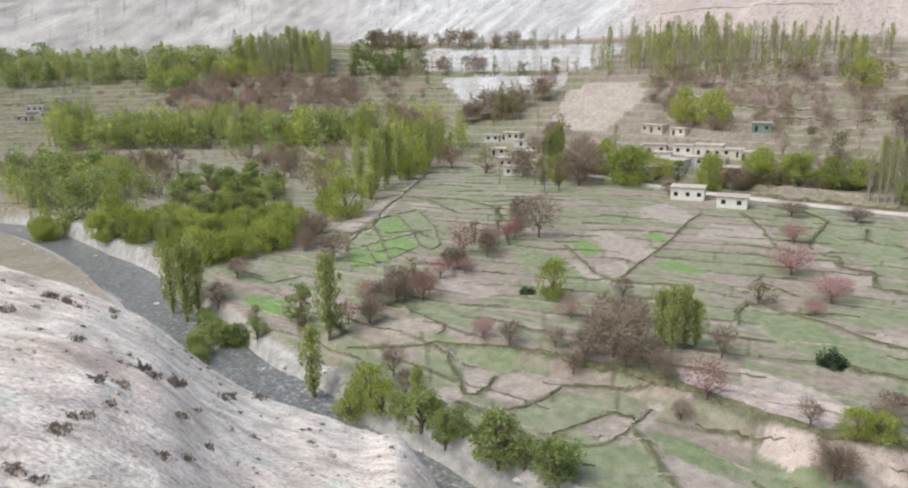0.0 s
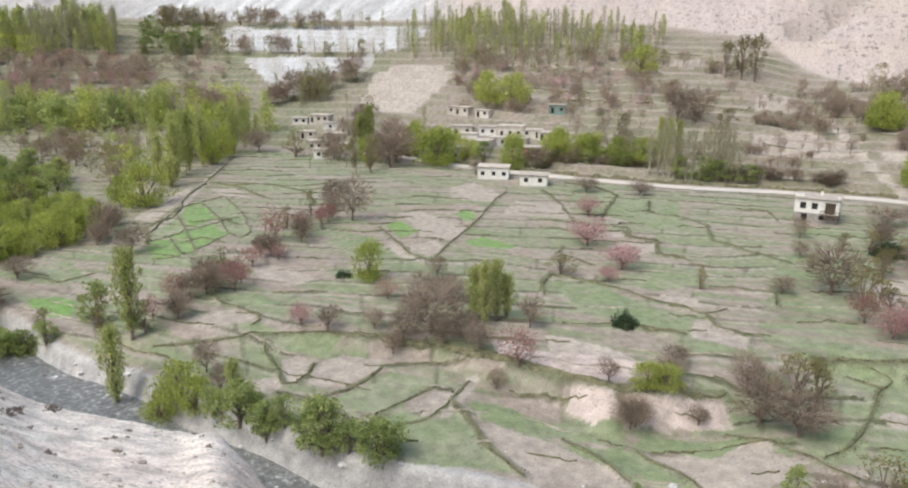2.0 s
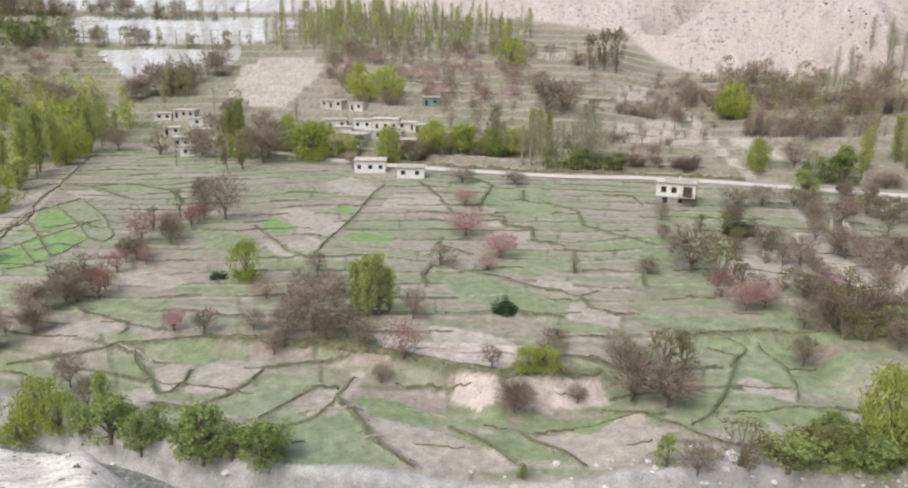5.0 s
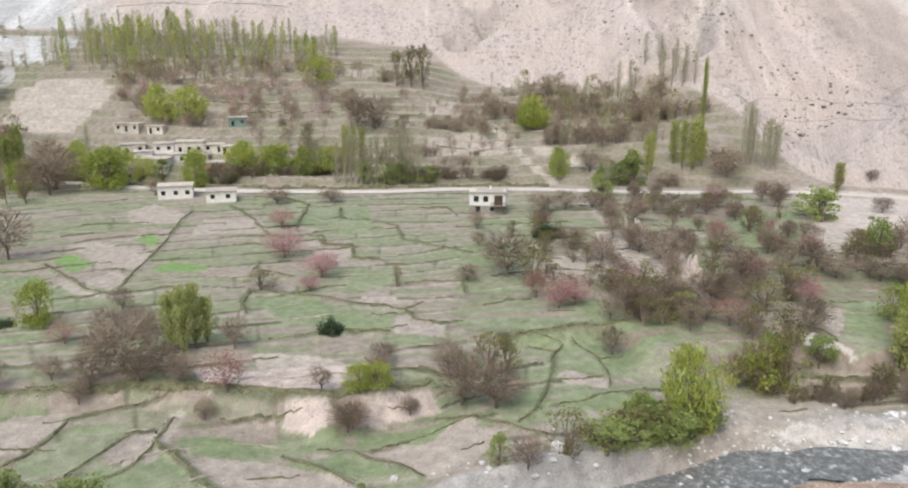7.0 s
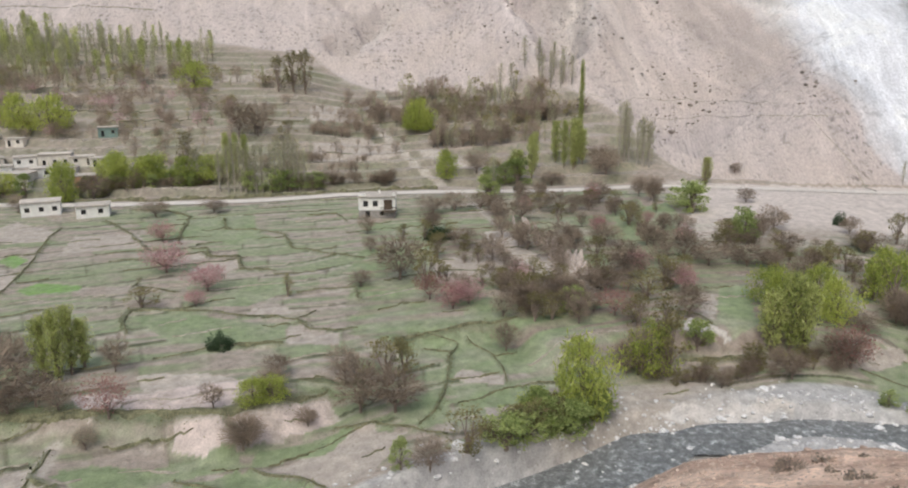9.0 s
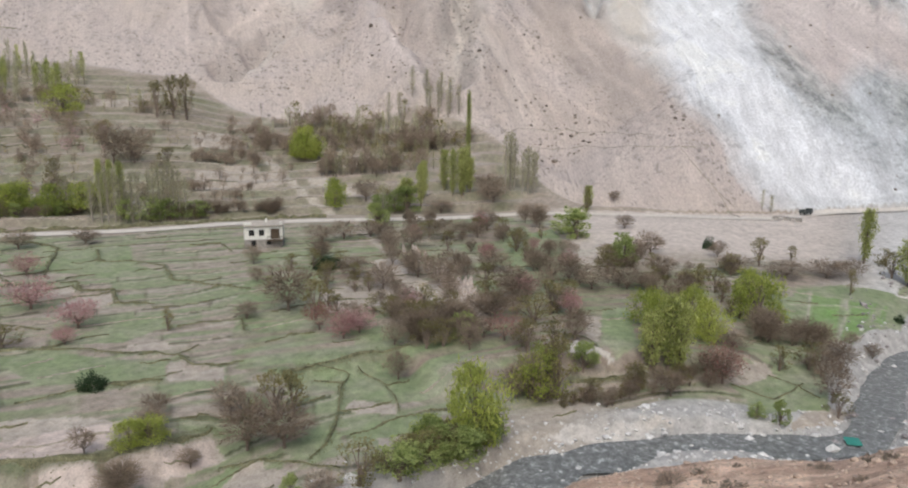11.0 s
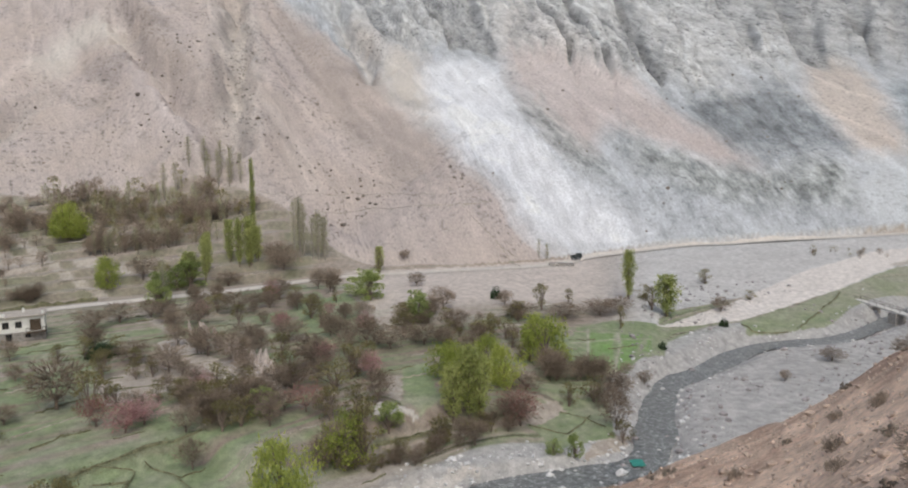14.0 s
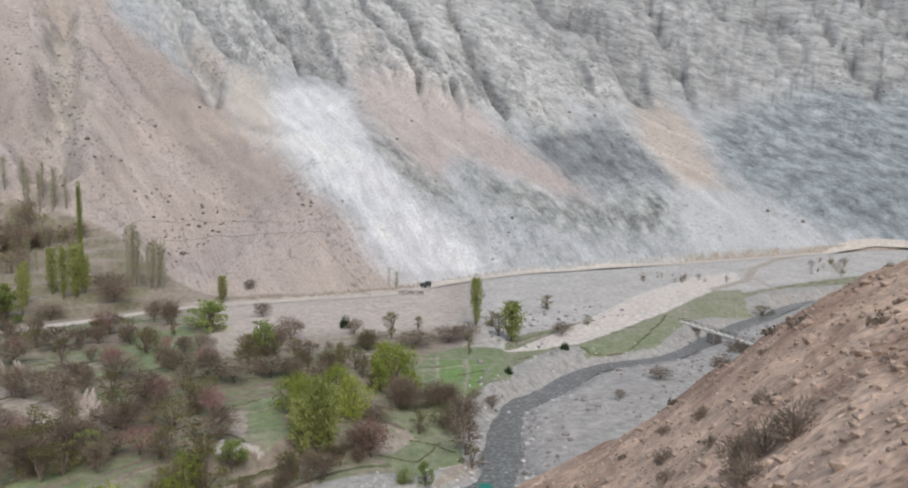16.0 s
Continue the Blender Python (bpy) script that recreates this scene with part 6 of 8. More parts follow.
def house(kind, x, y, w, d, h):
    root = tagged(new("house"), HOUSE_LABELS[kind], "house", "houses of the village")
    away = math.atan2(x, y)
    root.matrix_basis = Matrix.Translation((x, y, min(heights(x, y), heights(x + 2, y), heights(x - 2, y)))) @ Matrix.Rotation(-away + rng.uniform(-0.5, 0.5) * (kind == "mud") - 0.08, 4, "Z")
    h = max(h, 2.3)
    mat = {"white": PLASTER, "mud": MUD, "orange": ORANGE, "teal": TEAL, "two": PLASTER}[kind]
    if kind == "two":
        w, d, low = 8.0, 6.0, 1.7
        storey(root, w, d, -0.6, low, RUBBLE, [(-2.6, -1.5, -0.0, 1.5), (0.6, 1.5, 0.5, 1.3)], "stone_base")
        storey(root, w, d, low, low + 2.9, PLASTER, [(-3.0, -1.9, low + 0.8, low + 2.1), (-0.9, 0.2, low + 0.8, low + 2.1), (1.5, 3.4, low + 0.05, low + 2.3)])
        part("roof", mesh_of("roof", *slab(-w / 2 - 0.25, w / 2 + 0.25, -d / 2 - 0.35, d / 2 + 0.25, low + 2.9, low + 3.12), ROOFING), root)
        part("parapet", mesh_of("parapet", *gather([slab(-w / 2, -w / 2 + 1.6, -d / 2, -d / 2 + 0.3, low + 3.12, low + 3.7), slab(w / 2 - 0.5, w / 2, -d / 2, -d / 2 + 0.3, low + 3.12, low + 3.8), slab(0.2, 0.6, 0.5, 0.9, low + 3.12, low + 3.9)]), PLASTER), root)
        part("balcony", mesh_of("balcony", *gather([slab(0.9, w / 2 + 0.2, -d / 2 - 1.3, -d / 2, low - 0.16, low), slab(0.9, w / 2 + 0.2, -d / 2 - 1.3, -d / 2 - 1.2, low + 0.8, low + 0.9)] +
                                                   [slab(q, q + 0.07, -d / 2 - 1.28, -d / 2 - 1.21, low, low + 0.8) for q in np.linspace(0.95, w / 2 + 0.1, 7)]), TIMBER), root)
        return root
    n = max(1, int(w / 2.4))
    openings = []
    door_at = rng.integers(n) if n > 1 else 0
    for i in range(n):
        c = -w / 2 + (i + 0.5) * w / n + rng.uniform(-0.2, 0.2)
        if i == door_at and kind != "white":
            openings.append((c - 0.45, c + 0.45, 0.05, min(1.9, h - 0.35)))
        else:
            openings.append((c - 0.5, c + 0.5, 0.95, min(2.0, h - 0.3)))
    storey(root, w, d, -0.8 if kind != "mud" else -1.2, h, mat, openings)
    part("roof", mesh_of("roof", *slab(-w / 2 - 0.22, w / 2 + 0.22, -d / 2 - 0.28, d / 2 + 0.2, h, h + 0.26), ROOFING), root)
    for q in np.arange(-w / 2 + 0.3, w / 2 - 0.2, 0.9):
        part("beam", mesh_of("beam", *slab(q, q + 0.12, -d / 2 - 0.45, -d / 2 - 0.28, h + 0.02, h + 0.14), TIMBER), root)
    if kind == "white":
        part("plinth", mesh_of("plinth", *gather([slab(-w / 2 - 0.15, w / 2 + 0.15, -d / 2 - 0.5, -d / 2 - 0.01, -1.6, -0.05), slab(-w / 2 - 0.15, w / 2 + 0.15, -d / 2 - 0.01, d / 2, -1.6, -0.81)]), RUBBLE), root)
    return root


house("white", 58.4, 179.0, 7.9, 5.0, 3.0)
house("white", 65.5, 168.2, 6.7, 5.0, 2.6)
house("orange", 75.8, 197.2, 4.7, 5.0, 3.7)
house("mud", 64.6, 214.4, 9.0, 6.0, 3.9)
house("mud", 78.2, 222.3, 8.3, 5.0, 3.4)
house("mud", 83.7, 218.2, 6.3, 5.0, 2.2)
house("mud", 64.5, 233.2, 7.0, 5.0, 2.7)
house("mud", 56.9, 211.0, 5.3, 5.0, 3.5)
house("mud", 85.4, 194.6, 5.1, 4.0, 1.7)
house("white", 72.1, 216.3, 5.5, 5.0, 2.6)
house("teal", 99.2, 235.5, 5.7, 4.0, 2.8)
house("mud", 69.2, 251.7, 8.3, 4.0, 2.5)
house("mud", 76.1, 245.0, 5.3, 4.0, 2.0)
house("white", 18.4, 222.4, 5.4, 5.0, 2.7)
house("mud", 19.1, 245.2, 7.9, 5.0, 2.8)
house("mud", 24.5, 250.2, 6.8, 5.0, 2.8)
house("mud", 22.2, 271.7, 7.4, 5.0, 2.6)
house("mud", 36.3, 260.0, 5.0, 4.0, 3.8)
house("mud", 34.8, 239.0, 4.3, 4.0, 2.7)
house("mud", 25.3, 238.9, 5.0, 4.0, 2.3)
house("mud", 16.0, 257.8, 5.4, 4.0, 2.1)
house("mud", 29.9, 254.5, 4.9, 4.0, 2.5)
house("white", 14.8, 274.1, 5.3, 4.0, 2.2)
house("white", 24.5, 261.3, 4.6, 4.0, 2.5)
house("white", 64.7, 224.3, 4.9, 4.0, 3.0)
house("white", 72.0, 227.7, 5.7, 5.0, 2.7)
house("mud", 77.4, 212.0, 4.7, 4.0, 2.5)
house("mud", 86.5, 213.9, 4.8, 4.0, 2.2)
house("white", -206.0, 366.1, 7.3, 5.0, 2.6)
house("mud", -203.7, 352.1, 6.8, 5.0, 2.4)
house("white", -196.0, 357.0, 5.0, 4.0, 2.4)
house("white", -170.4, 350.0, 9.3, 6.0, 2.3)
house("two", 107.8, 120.0, 7.9, 6.0, 4.4)

# ---- trees of the valley: kind, place, height, width ----
for x, y, h, w in ((46.0, 219.0, 9.5, 10.5), (48.7, 200.9, 11.5, 14.0), (70.1, 197.4, 9.0, 8.5), (83.0, 196.2, 9.0, 10.5), (90.5, 189.5, 8.0, 9.0), (96.8, 183.3, 7.5, 9.5)):
    plant("willow", x, y, h, w)
plant("poplar", 29.8, 222.8, 13.0, 4.0)
plant("poplar", 32.5, 222.4, 15.5, 3.6)
plant("willow", 31.0, 213.0, 8.0, 8.5)
plant("bare_tree", 38.0, 208.6, 12.0, 13.5)
plant("willow", 60.4, 42.4, 3.4, 4.2)
plant("green_tree", -3.8, 72.7, 5.0, 5.6)
plant("green_tree", -0.9, 69.7, 3.8, 4.5)
plant("green_tree", 4.1, 64.0, 6.0, 5.7)
plant("green_tree", 9.1, 60.3, 4.3, 5.7)
plant("green_tree", 6.4, 62.3, 3.5, 4.1)
plant("willow", -8.7, 78.2, 4.2, 4.9)
plant("green_tree", -6.5, 75.9, 3.1, 3.4)
plant("poplar", -48.6, 119.6, 11.8, 3.2)
plant("poplar", -44.5, 114.9, 13.9, 3.6)
plant("poplar", -43.4, 117.6, 13.1, 3.1)
plant("poplar", -17.6, 96.2, 12.5, 3.7)
plant("poplar", -18.1, 85.7, 10.0, 2.7)
plant("olive_tree", -21.4, 98.9, 6.9, 3.0)
plant("poplar", -4.3, 74.5, 5.3, 2.0)
plant("willow", -10.3, 80.3, 5.4, 6.5)
plant("willow", -12.8, 80.3, 4.0, 4.3)
plant("green_tree", -3.1, 72.2, 3.9, 3.9)
plant("green_tree", 4.5, 64.0, 5.4, 4.8)
plant("green_tree", 2.9, 65.4, 3.7, 3.7)
plant("green_tree", 8.9, 60.7, 4.0, 4.6)
plant("green_tree", -1.2, 69.6, 3.2, 3.2)
plant("green_tree", -5.8, 74.9, 3.4, 3.4)
plant("green_tree", 0.7, 68.6, 3.8, 3.1)
plant("olive_tree", -29.7, 103.3, 4.1, 3.6)
plant("green_tree", -23.2, 103.8, 6.3, 4.5)
plant("olive_tree", -16.0, 96.8, 5.0, 3.3)
plant("bare_tree", -23.2, 134.9, 5.6, 6.7)
plant("bare_tree", -29.7, 149.2, 7.5, 6.2)
plant("bare_tree", -39.6, 116.4, 5.1, 5.1)
plant("bare_tree", -39.7, 128.1, 3.9, 5.5)
plant("bare_tree", -11.0, 105.2, 4.4, 4.4)
plant("red_tree", -4.9, 106.6, 5.4, 4.5)
plant("olive_tree", -6.8, 118.4, 3.9, 5.9)
plant("red_tree", 1.7, 132.3, 6.5, 5.4)
plant("olive_tree", 4.1, 140.6, 4.6, 2.9)
plant("olive_tree", 9.3, 149.8, 5.5, 2.2)
plant("bare_tree", 17.2, 143.8, 9.5, 8.3)
plant("bare_tree", 14.9, 157.6, 6.4, 6.4)
plant("red_tree", -2.4, 117.7, 3.9, 3.9)
plant("willow", -25.3, 170.6, 10.5, 11.2)
plant("willow", -30.3, 175.5, 7.2, 7.2)
plant("poplar", -24.7, 194.2, 12.6, 2.8)
plant("poplar", -21.5, 202.0, 14.7, 3.3)
plant("poplar", -19.0, 210.0, 17.0, 3.7)
plant("poplar", -16.2, 219.2, 14.1, 3.5)
plant("willow", -11.4, 229.3, 11.1, 8.3)
plant("poplar", -21.8, 189.7, 7.7, 4.6)
plant("willow", -13.6, 219.0, 8.8, 7.1)
plant("poplar", -8.1, 241.2, 11.6, 3.5)
plant("willow", 15.0, 106.2, 6.7, 5.8)
plant("blossom_tree", 3.7, 90.9, 3.1, 3.5)
plant("bare_tree", 7.0, 88.6, 3.4, 3.4)
plant("red_tree", 16.3, 97.4, 3.3, 4.6)
plant("bare_tree", 25.5, 105.5, 3.6, 3.6)
plant("bare_tree", 19.4, 83.6, 6.6, 8.1)
plant("bare_tree", 18.3, 88.8, 4.6, 4.6)
plant("bare_tree", 14.4, 82.9, 3.3, 2.9)
plant("bare_tree", -7.7, 83.7, 4.4, 3.7)
plant("bare_tree", -5.8, 77.2, 4.1, 2.0)
plant("bare_tree", 23.8, 88.4, 5.4, 4.7)
plant("bare_tree", 24.2, 94.5, 4.1, 4.9)
plant("bare_tree", 20.7, 94.8, 4.9, 4.9)
plant("bare_tree", 22.7, 79.6, 4.3, 5.0)
plant("bare_tree", 20.3, 80.9, 3.6, 4.3)
plant("bare_tree", 12.8, 87.1, 3.0, 3.0)
plant("bare_tree", -12.1, 98.6, 3.4, 3.4)
plant("bare_tree", 16.0, 84.3, 4.4, 4.4)
plant("poplar", 25.9, 86.4, 7.7, 2.3)
plant("poplar", 26.8, 84.4, 8.7, 2.4)
plant("poplar", 28.6, 85.5, 8.5, 2.3)
plant("poplar", 30.2, 86.0, 6.2, 2.2)
plant("bare_tree", 32.2, 82.4, 4.5, 3.8)
plant("red_tree", 27.0, 72.3, 5.1, 4.7)
plant("bare_tree", 23.9, 76.9, 3.5, 4.2)
plant("bare_tree", 24.0, 71.2, 2.7, 2.7)
plant("dark_shrub", 11.5, 108.8, 1.1, 2.7)
plant("dark_shrub", 44.2, 79.6, 2.2, 3.1)
plant("olive_tree", 44.4, 101.4, 3.2, 6.0)
plant("blossom_tree", 55.0, 114.5, 5.2, 7.3)
plant("blossom_tree", 54.6, 100.6, 4.7, 7.1)
plant("blossom_tree", 64.6, 134.7, 4.3, 5.5)
plant("willow", 38.7, 63.8, 3.0, 3.9)
plant("willow", 40.6, 63.3, 3.0, 4.0)
plant("bare_tree", 35.4, 61.1, 3.8, 4.5)
plant("bare_tree", 35.0, 65.6, 2.9, 2.6)
plant("bare_tree", 42.0, 65.2, 2.7, 4.1)
plant("willow", 47.7, 227.8, 8.4, 7.5)
plant("willow", 48.7, 204.1, 10.1, 10.1)
plant("willow", 55.3, 210.7, 8.7, 8.7)
plant("willow", 66.9, 188.1, 9.6, 7.2)
plant("willow", 83.6, 195.8, 8.5, 11.1)
plant("willow", 89.7, 190.5, 7.6, 9.3)
plant("olive_tree", 101.2, 190.9, 10.4, 6.1)
plant("willow", 101.8, 179.2, 7.4, 11.6)
plant("poplar", 104.7, 176.6, 12.4, 2.3)
plant("poplar", 106.6, 175.0, 12.3, 2.3)
plant("poplar", 108.8, 174.1, 11.5, 2.3)
plant("bare_poplar", 52.0, 233.6, 11.5, 2.3)
plant("olive_tree", 24.6, 194.4, 15.8, 3.9)
plant("olive_tree", 28.4, 193.9, 11.0, 3.9)
plant("bare_tree", 35.2, 201.9, 9.9, 11.5)
plant("bare_tree", 42.2, 222.0, 9.1, 10.9)
plant("willow", 80.3, 252.6, 12.7, 12.7)
plant("willow", 86.2, 246.4, 12.9, 12.5)
plant("willow", 59.5, 207.9, 6.9, 6.9)
plant("green_tree", 63.3, 203.8, 6.0, 5.1)
plant("green_tree", 51.1, 203.9, 6.8, 6.8)
plant("olive_tree", -8.9, 265.8, 10.6, 6.4)
plant("bare_tree", 38.5, 221.5, 7.2, 9.0)
plant("olive_tree", 10.4, 226.5, 9.1, 9.1)
plant("bare_tree", -0.4, 239.3, 7.7, 9.6)
plant("bare_tree", 55.5, 185.4, 3.9, 4.7)
plant("bare_tree", 73.3, 187.1, 6.5, 8.1)
plant("dark_shrub", 101.8, 96.0, 2.7, 6.3)
plant("bare_tree", 78.6, 82.7, 7.6, 8.5)
plant("olive_tree", 78.0, 76.2, 6.4, 5.4)
plant("olive_tree", 90.8, 85.9, 5.1, 4.6)
plant("blossom_tree", 74.2, 67.2, 4.2, 5.0)
plant("blossom_tree", 77.3, 66.9, 3.9, 4.7)
plant("red_tree", 74.7, 72.3, 4.4, 5.2)
plant("blossom_tree", 50.0, 95.9, 2.7, 3.6)
plant("bare_tree", 79.3, 69.8, 4.0, 4.4)
plant("bare_tree", 72.2, 85.0, 2.8, 4.2)
plant("olive_tree", 61.5, 89.5, 3.6, 2.3)
plant("olive_tree", 54.1, 59.6, 6.3, 6.3)
plant("bare_tree", 47.8, 57.2, 6.6, 6.0)
plant("bare_tree", 49.9, 53.8, 5.2, 6.5)
plant("olive_tree", 55.6, 58.3, 5.6, 3.5)
plant("bare_tree", 50.2, 62.5, 4.2, 4.2)
plant("willow", 66.0, 39.9, 10.3, 8.2)
plant("green_tree", 59.1, 41.5, 3.9, 3.9)
plant("willow", 81.4, 39.6, 7.1, 7.1)
plant("olive_tree", 48.8, 42.5, 5.4, 5.4)
plant("green_tree", 52.6, 40.6, 3.7, 5.6)
plant("bare_tree", 44.6, 43.5, 3.5, 3.5)
plant("green_tree", 42.4, 45.2, 3.5, 2.3)
plant("green_tree", 61.0, 38.5, 3.3, 5.9)
plant("green_tree", 55.7, 39.9, 3.1, 4.4)
plant("green_tree", 30.6, 51.0, 1.6, 1.2)
plant("bare_tree", 36.0, 61.2, 3.5, 4.2)
plant("bare_tree", 84.4, 56.2, 5.1, 6.8)
plant("bare_tree", 44.4, 67.3, 2.8, 3.5)
plant("bare_tree", 42.6, 59.8, 2.3, 2.6)
plant("bare_poplar", 97.9, 169.4, 11.0, 2.4)
plant("bare_poplar", 99.5, 168.0, 12.6, 2.4)
plant("bare_poplar", 100.8, 167.2, 14.1, 2.2)
plant("bare_poplar", 102.1, 166.4, 13.4, 2.4)
plant("bare_poplar", 103.1, 165.8, 11.8, 2.2)
plant("bare_poplar", 104.1, 165.1, 11.0, 2.2)
plant("bare_poplar", 105.4, 164.3, 12.6, 2.4)
plant("bare_poplar", 109.8, 161.8, 14.2, 2.2)
plant("bare_poplar", 112.0, 160.8, 13.4, 2.2)
plant("bare_poplar", 113.9, 159.5, 15.0, 2.4)
plant("bare_poplar", 116.2, 157.9, 11.0, 2.2)
plant("green_tree", 108.9, 162.5, 6.3, 7.9)
plant("green_tree", 113.0, 160.2, 5.5, 7.9)
plant("green_tree", 104.3, 165.5, 5.5, 6.3)
plant("bare_poplar", 106.7, 163.4, 13.4, 1.9)
plant("bare_poplar", 108.9, 162.5, 12.6, 1.9)
plant("bare_poplar", 110.8, 161.1, 15.0, 1.9)
plant("bare_poplar", 113.0, 160.1, 15.8, 1.9)
plant("bare_poplar", 114.9, 158.8, 13.4, 1.9)
plant("green_tree", 118.3, 156.8, 4.4, 8.7)
plant("bare_poplar", 98.4, 181.4, 9.9, 3.3)
plant("bare_tree", 116.4, 111.1, 4.6, 7.8)
plant("bare_tree", 122.7, 110.4, 4.7, 6.7)
plant("bare_tree", 128.2, 107.1, 4.1, 6.8)
plant("bare_tree", 159.7, 180.1, 4.8, 5.8)
plant("olive_tree", 171.1, 236.3, 16.2, 8.1)
plant("olive_tree", 166.5, 239.6, 13.9, 8.1)
plant("olive_tree", 174.7, 233.6, 17.4, 8.1)
plant("willow", 141.7, 257.4, 10.5, 14.0)
plant("willow", 176.0, 174.9, 8.9, 11.9)
plant("bare_tree", 126.5, 204.6, 11.5, 9.6)
plant("bare_tree", 131.5, 201.9, 11.5, 9.6)
plant("olive_tree", 138.8, 195.9, 5.7, 5.7)
plant("willow", 147.1, 135.3, 7.2, 6.4)
plant("green_tree", 139.7, 114.4, 5.8, 6.6)
plant("bare_tree", 73.8, 155.8, 4.2, 7.0)
plant("bare_tree", 84.6, 149.7, 3.5, 7.0)
plant("bare_tree", 125.0, 100.7, 5.2, 6.5)
plant("bare_tree", 124.9, 92.7, 5.7, 7.6)
plant("bare_tree", 136.1, 91.1, 5.3, 8.0)
plant("bare_tree", 150.9, 89.1, 5.7, 7.1)
plant("olive_tree", 136.3, 73.1, 5.0, 6.3)
plant("bare_tree", 107.0, 78.0, 5.4, 7.6)
plant("bare_tree", 114.1, 75.0, 4.5, 7.8)
plant("bare_tree", 119.0, 68.7, 4.5, 6.7)
plant("bare_tree", 97.2, 78.5, 5.1, 6.2)
plant("bare_tree", 79.8, 58.2, 5.0, 4.6)
plant("olive_tree", 80.2, 54.0, 4.5, 4.9)
plant("bare_tree", 84.3, 52.3, 4.2, 5.0)
plant("red_tree", 87.2, 48.2, 4.6, 5.0)
plant("bare_tree", 86.8, 45.2, 3.7, 4.1)
plant("bare_tree", 76.2, 59.5, 3.7, 4.1)
plant("olive_tree", 86.7, 61.1, 4.0, 4.4)
plant("blossom_tree", 89.9, 66.7, 3.7, 4.7)
plant("bare_tree", 91.2, 55.6, 5.4, 5.4)
plant("olive_tree", 96.3, 48.2, 4.5, 7.2)
plant("bare_tree", 103.5, 47.8, 4.7, 5.7)
plant("olive_tree", 110.4, 48.9, 4.0, 4.0)
plant("bare_tree", 84.4, 64.8, 4.4, 4.4)
plant("bare_tree", 99.7, 87.3, 4.3, 5.4)
plant("bare_tree", 105.4, 56.2, 4.9, 6.9)
plant("bare_tree", 114.3, 55.2, 4.2, 5.2)
plant("olive_tree", 136.9, 96.5, 4.1, 6.8)
plant("olive_tree", 82.7, 37.7, 8.7, 6.3)
plant("bare_tree", 80.0, 40.5, 7.0, 4.7)
plant("olive_tree", 84.6, 33.6, 3.2, 3.2)
plant("bare_tree", 79.0, 41.7, 4.6, 3.9)
plant("willow", 106.4, 34.3, 6.5, 6.5)
plant("poplar", 96.1, 27.3, 11.0, 3.8)
plant("willow", 98.1, 29.7, 8.6, 5.2)
plant("poplar", 94.7, 29.3, 8.4, 3.4)
plant("poplar", 97.3, 26.0, 9.4, 3.4)
plant("willow", 107.0, 24.7, 7.3, 6.4)
plant("willow", 112.2, 28.7, 6.7, 5.8)
plant("willow", 122.2, 20.6, 9.2, 9.2)
plant("willow", 133.1, 24.3, 6.7, 6.7)
plant("bare_tree", 98.8, 21.5, 5.2, 6.0)
plant("olive_tree", 109.4, 15.0, 3.7, 3.7)
plant("olive_tree", 112.3, 11.5, 4.7, 4.7)
plant("bare_tree", 103.6, 7.4, 6.2, 4.4)
plant("bare_tree", 111.2, 9.8, 3.8, 4.7)
plant("olive_tree", 100.6, 6.3, 3.5, 3.5)
plant("bare_tree", 120.6, 53.6, 5.4, 7.6)
plant("bare_tree", 119.2, 48.4, 4.2, 6.3)
plant("green_tree", 138.6, 49.7, 6.0, 6.0)
plant("olive_tree", 136.5, 51.9, 4.8, 6.0)
plant("bare_tree", 151.2, 48.5, 5.2, 6.4)
plant("bare_tree", 134.6, 40.6, 4.6, 6.9)
plant("green_tree", 157.2, 69.6, 7.0, 9.7)
plant("olive_tree", 187.0, 78.8, 8.2, 2.9)
plant("bare_tree", 174.0, 62.9, 3.7, 5.2)
plant("dark_shrub", 165.1, 39.8, 3.0, 2.8)
plant("bare_tree", 159.1, 36.4, 4.0, 4.0)
plant("olive_tree", 158.6, 27.9, 6.5, 4.6)
plant("olive_tree", 168.8, 23.3, 3.5, 2.8)
plant("bare_tree", 149.6, 31.1, 3.7, 7.5)
plant("bare_tree", 154.0, 21.9, 3.8, 8.9)
plant("bare_tree", 160.5, 15.3, 3.9, 7.9)
plant("bare_tree", 163.7, 11.3, 4.0, 6.7)
plant("olive_tree", 151.3, 10.1, 5.0, 2.2)
plant("poplar", 177.4, 10.1, 12.2, 3.2)
plant("olive_tree", 177.9, 6.0, 4.3, 5.0)
plant("poplar", 167.6, 1.2, 9.5, 5.4)
plant("olive_tree", 169.3, 4.4, 5.5, 5.5)
plant("dark_shrub", 143.1, 1.6, 1.6, 1.6)
plant("green_tree", 92.4, 14.7, 2.0, 2.8)
plant("green_tree", 92.9, 12.0, 3.3, 2.4)
plant("olive_tree", 130.3, 34.4, 3.9, 6.6)
plant("bare_tree", 123.3, 43.4, 4.3, 6.4)
plant("bare_tree", 124.3, 61.4, 4.0, 5.7)
plant("bare_tree", 108.0, 21.5, 2.8, 5.5)
plant("bare_tree", 115.3, 17.9, 2.9, 5.8)
plant("green_tree", 142.7, 115.9, 7.4, 5.9)
plant("bare_poplar", 140.6, 113.3, 10.9, 2.0)
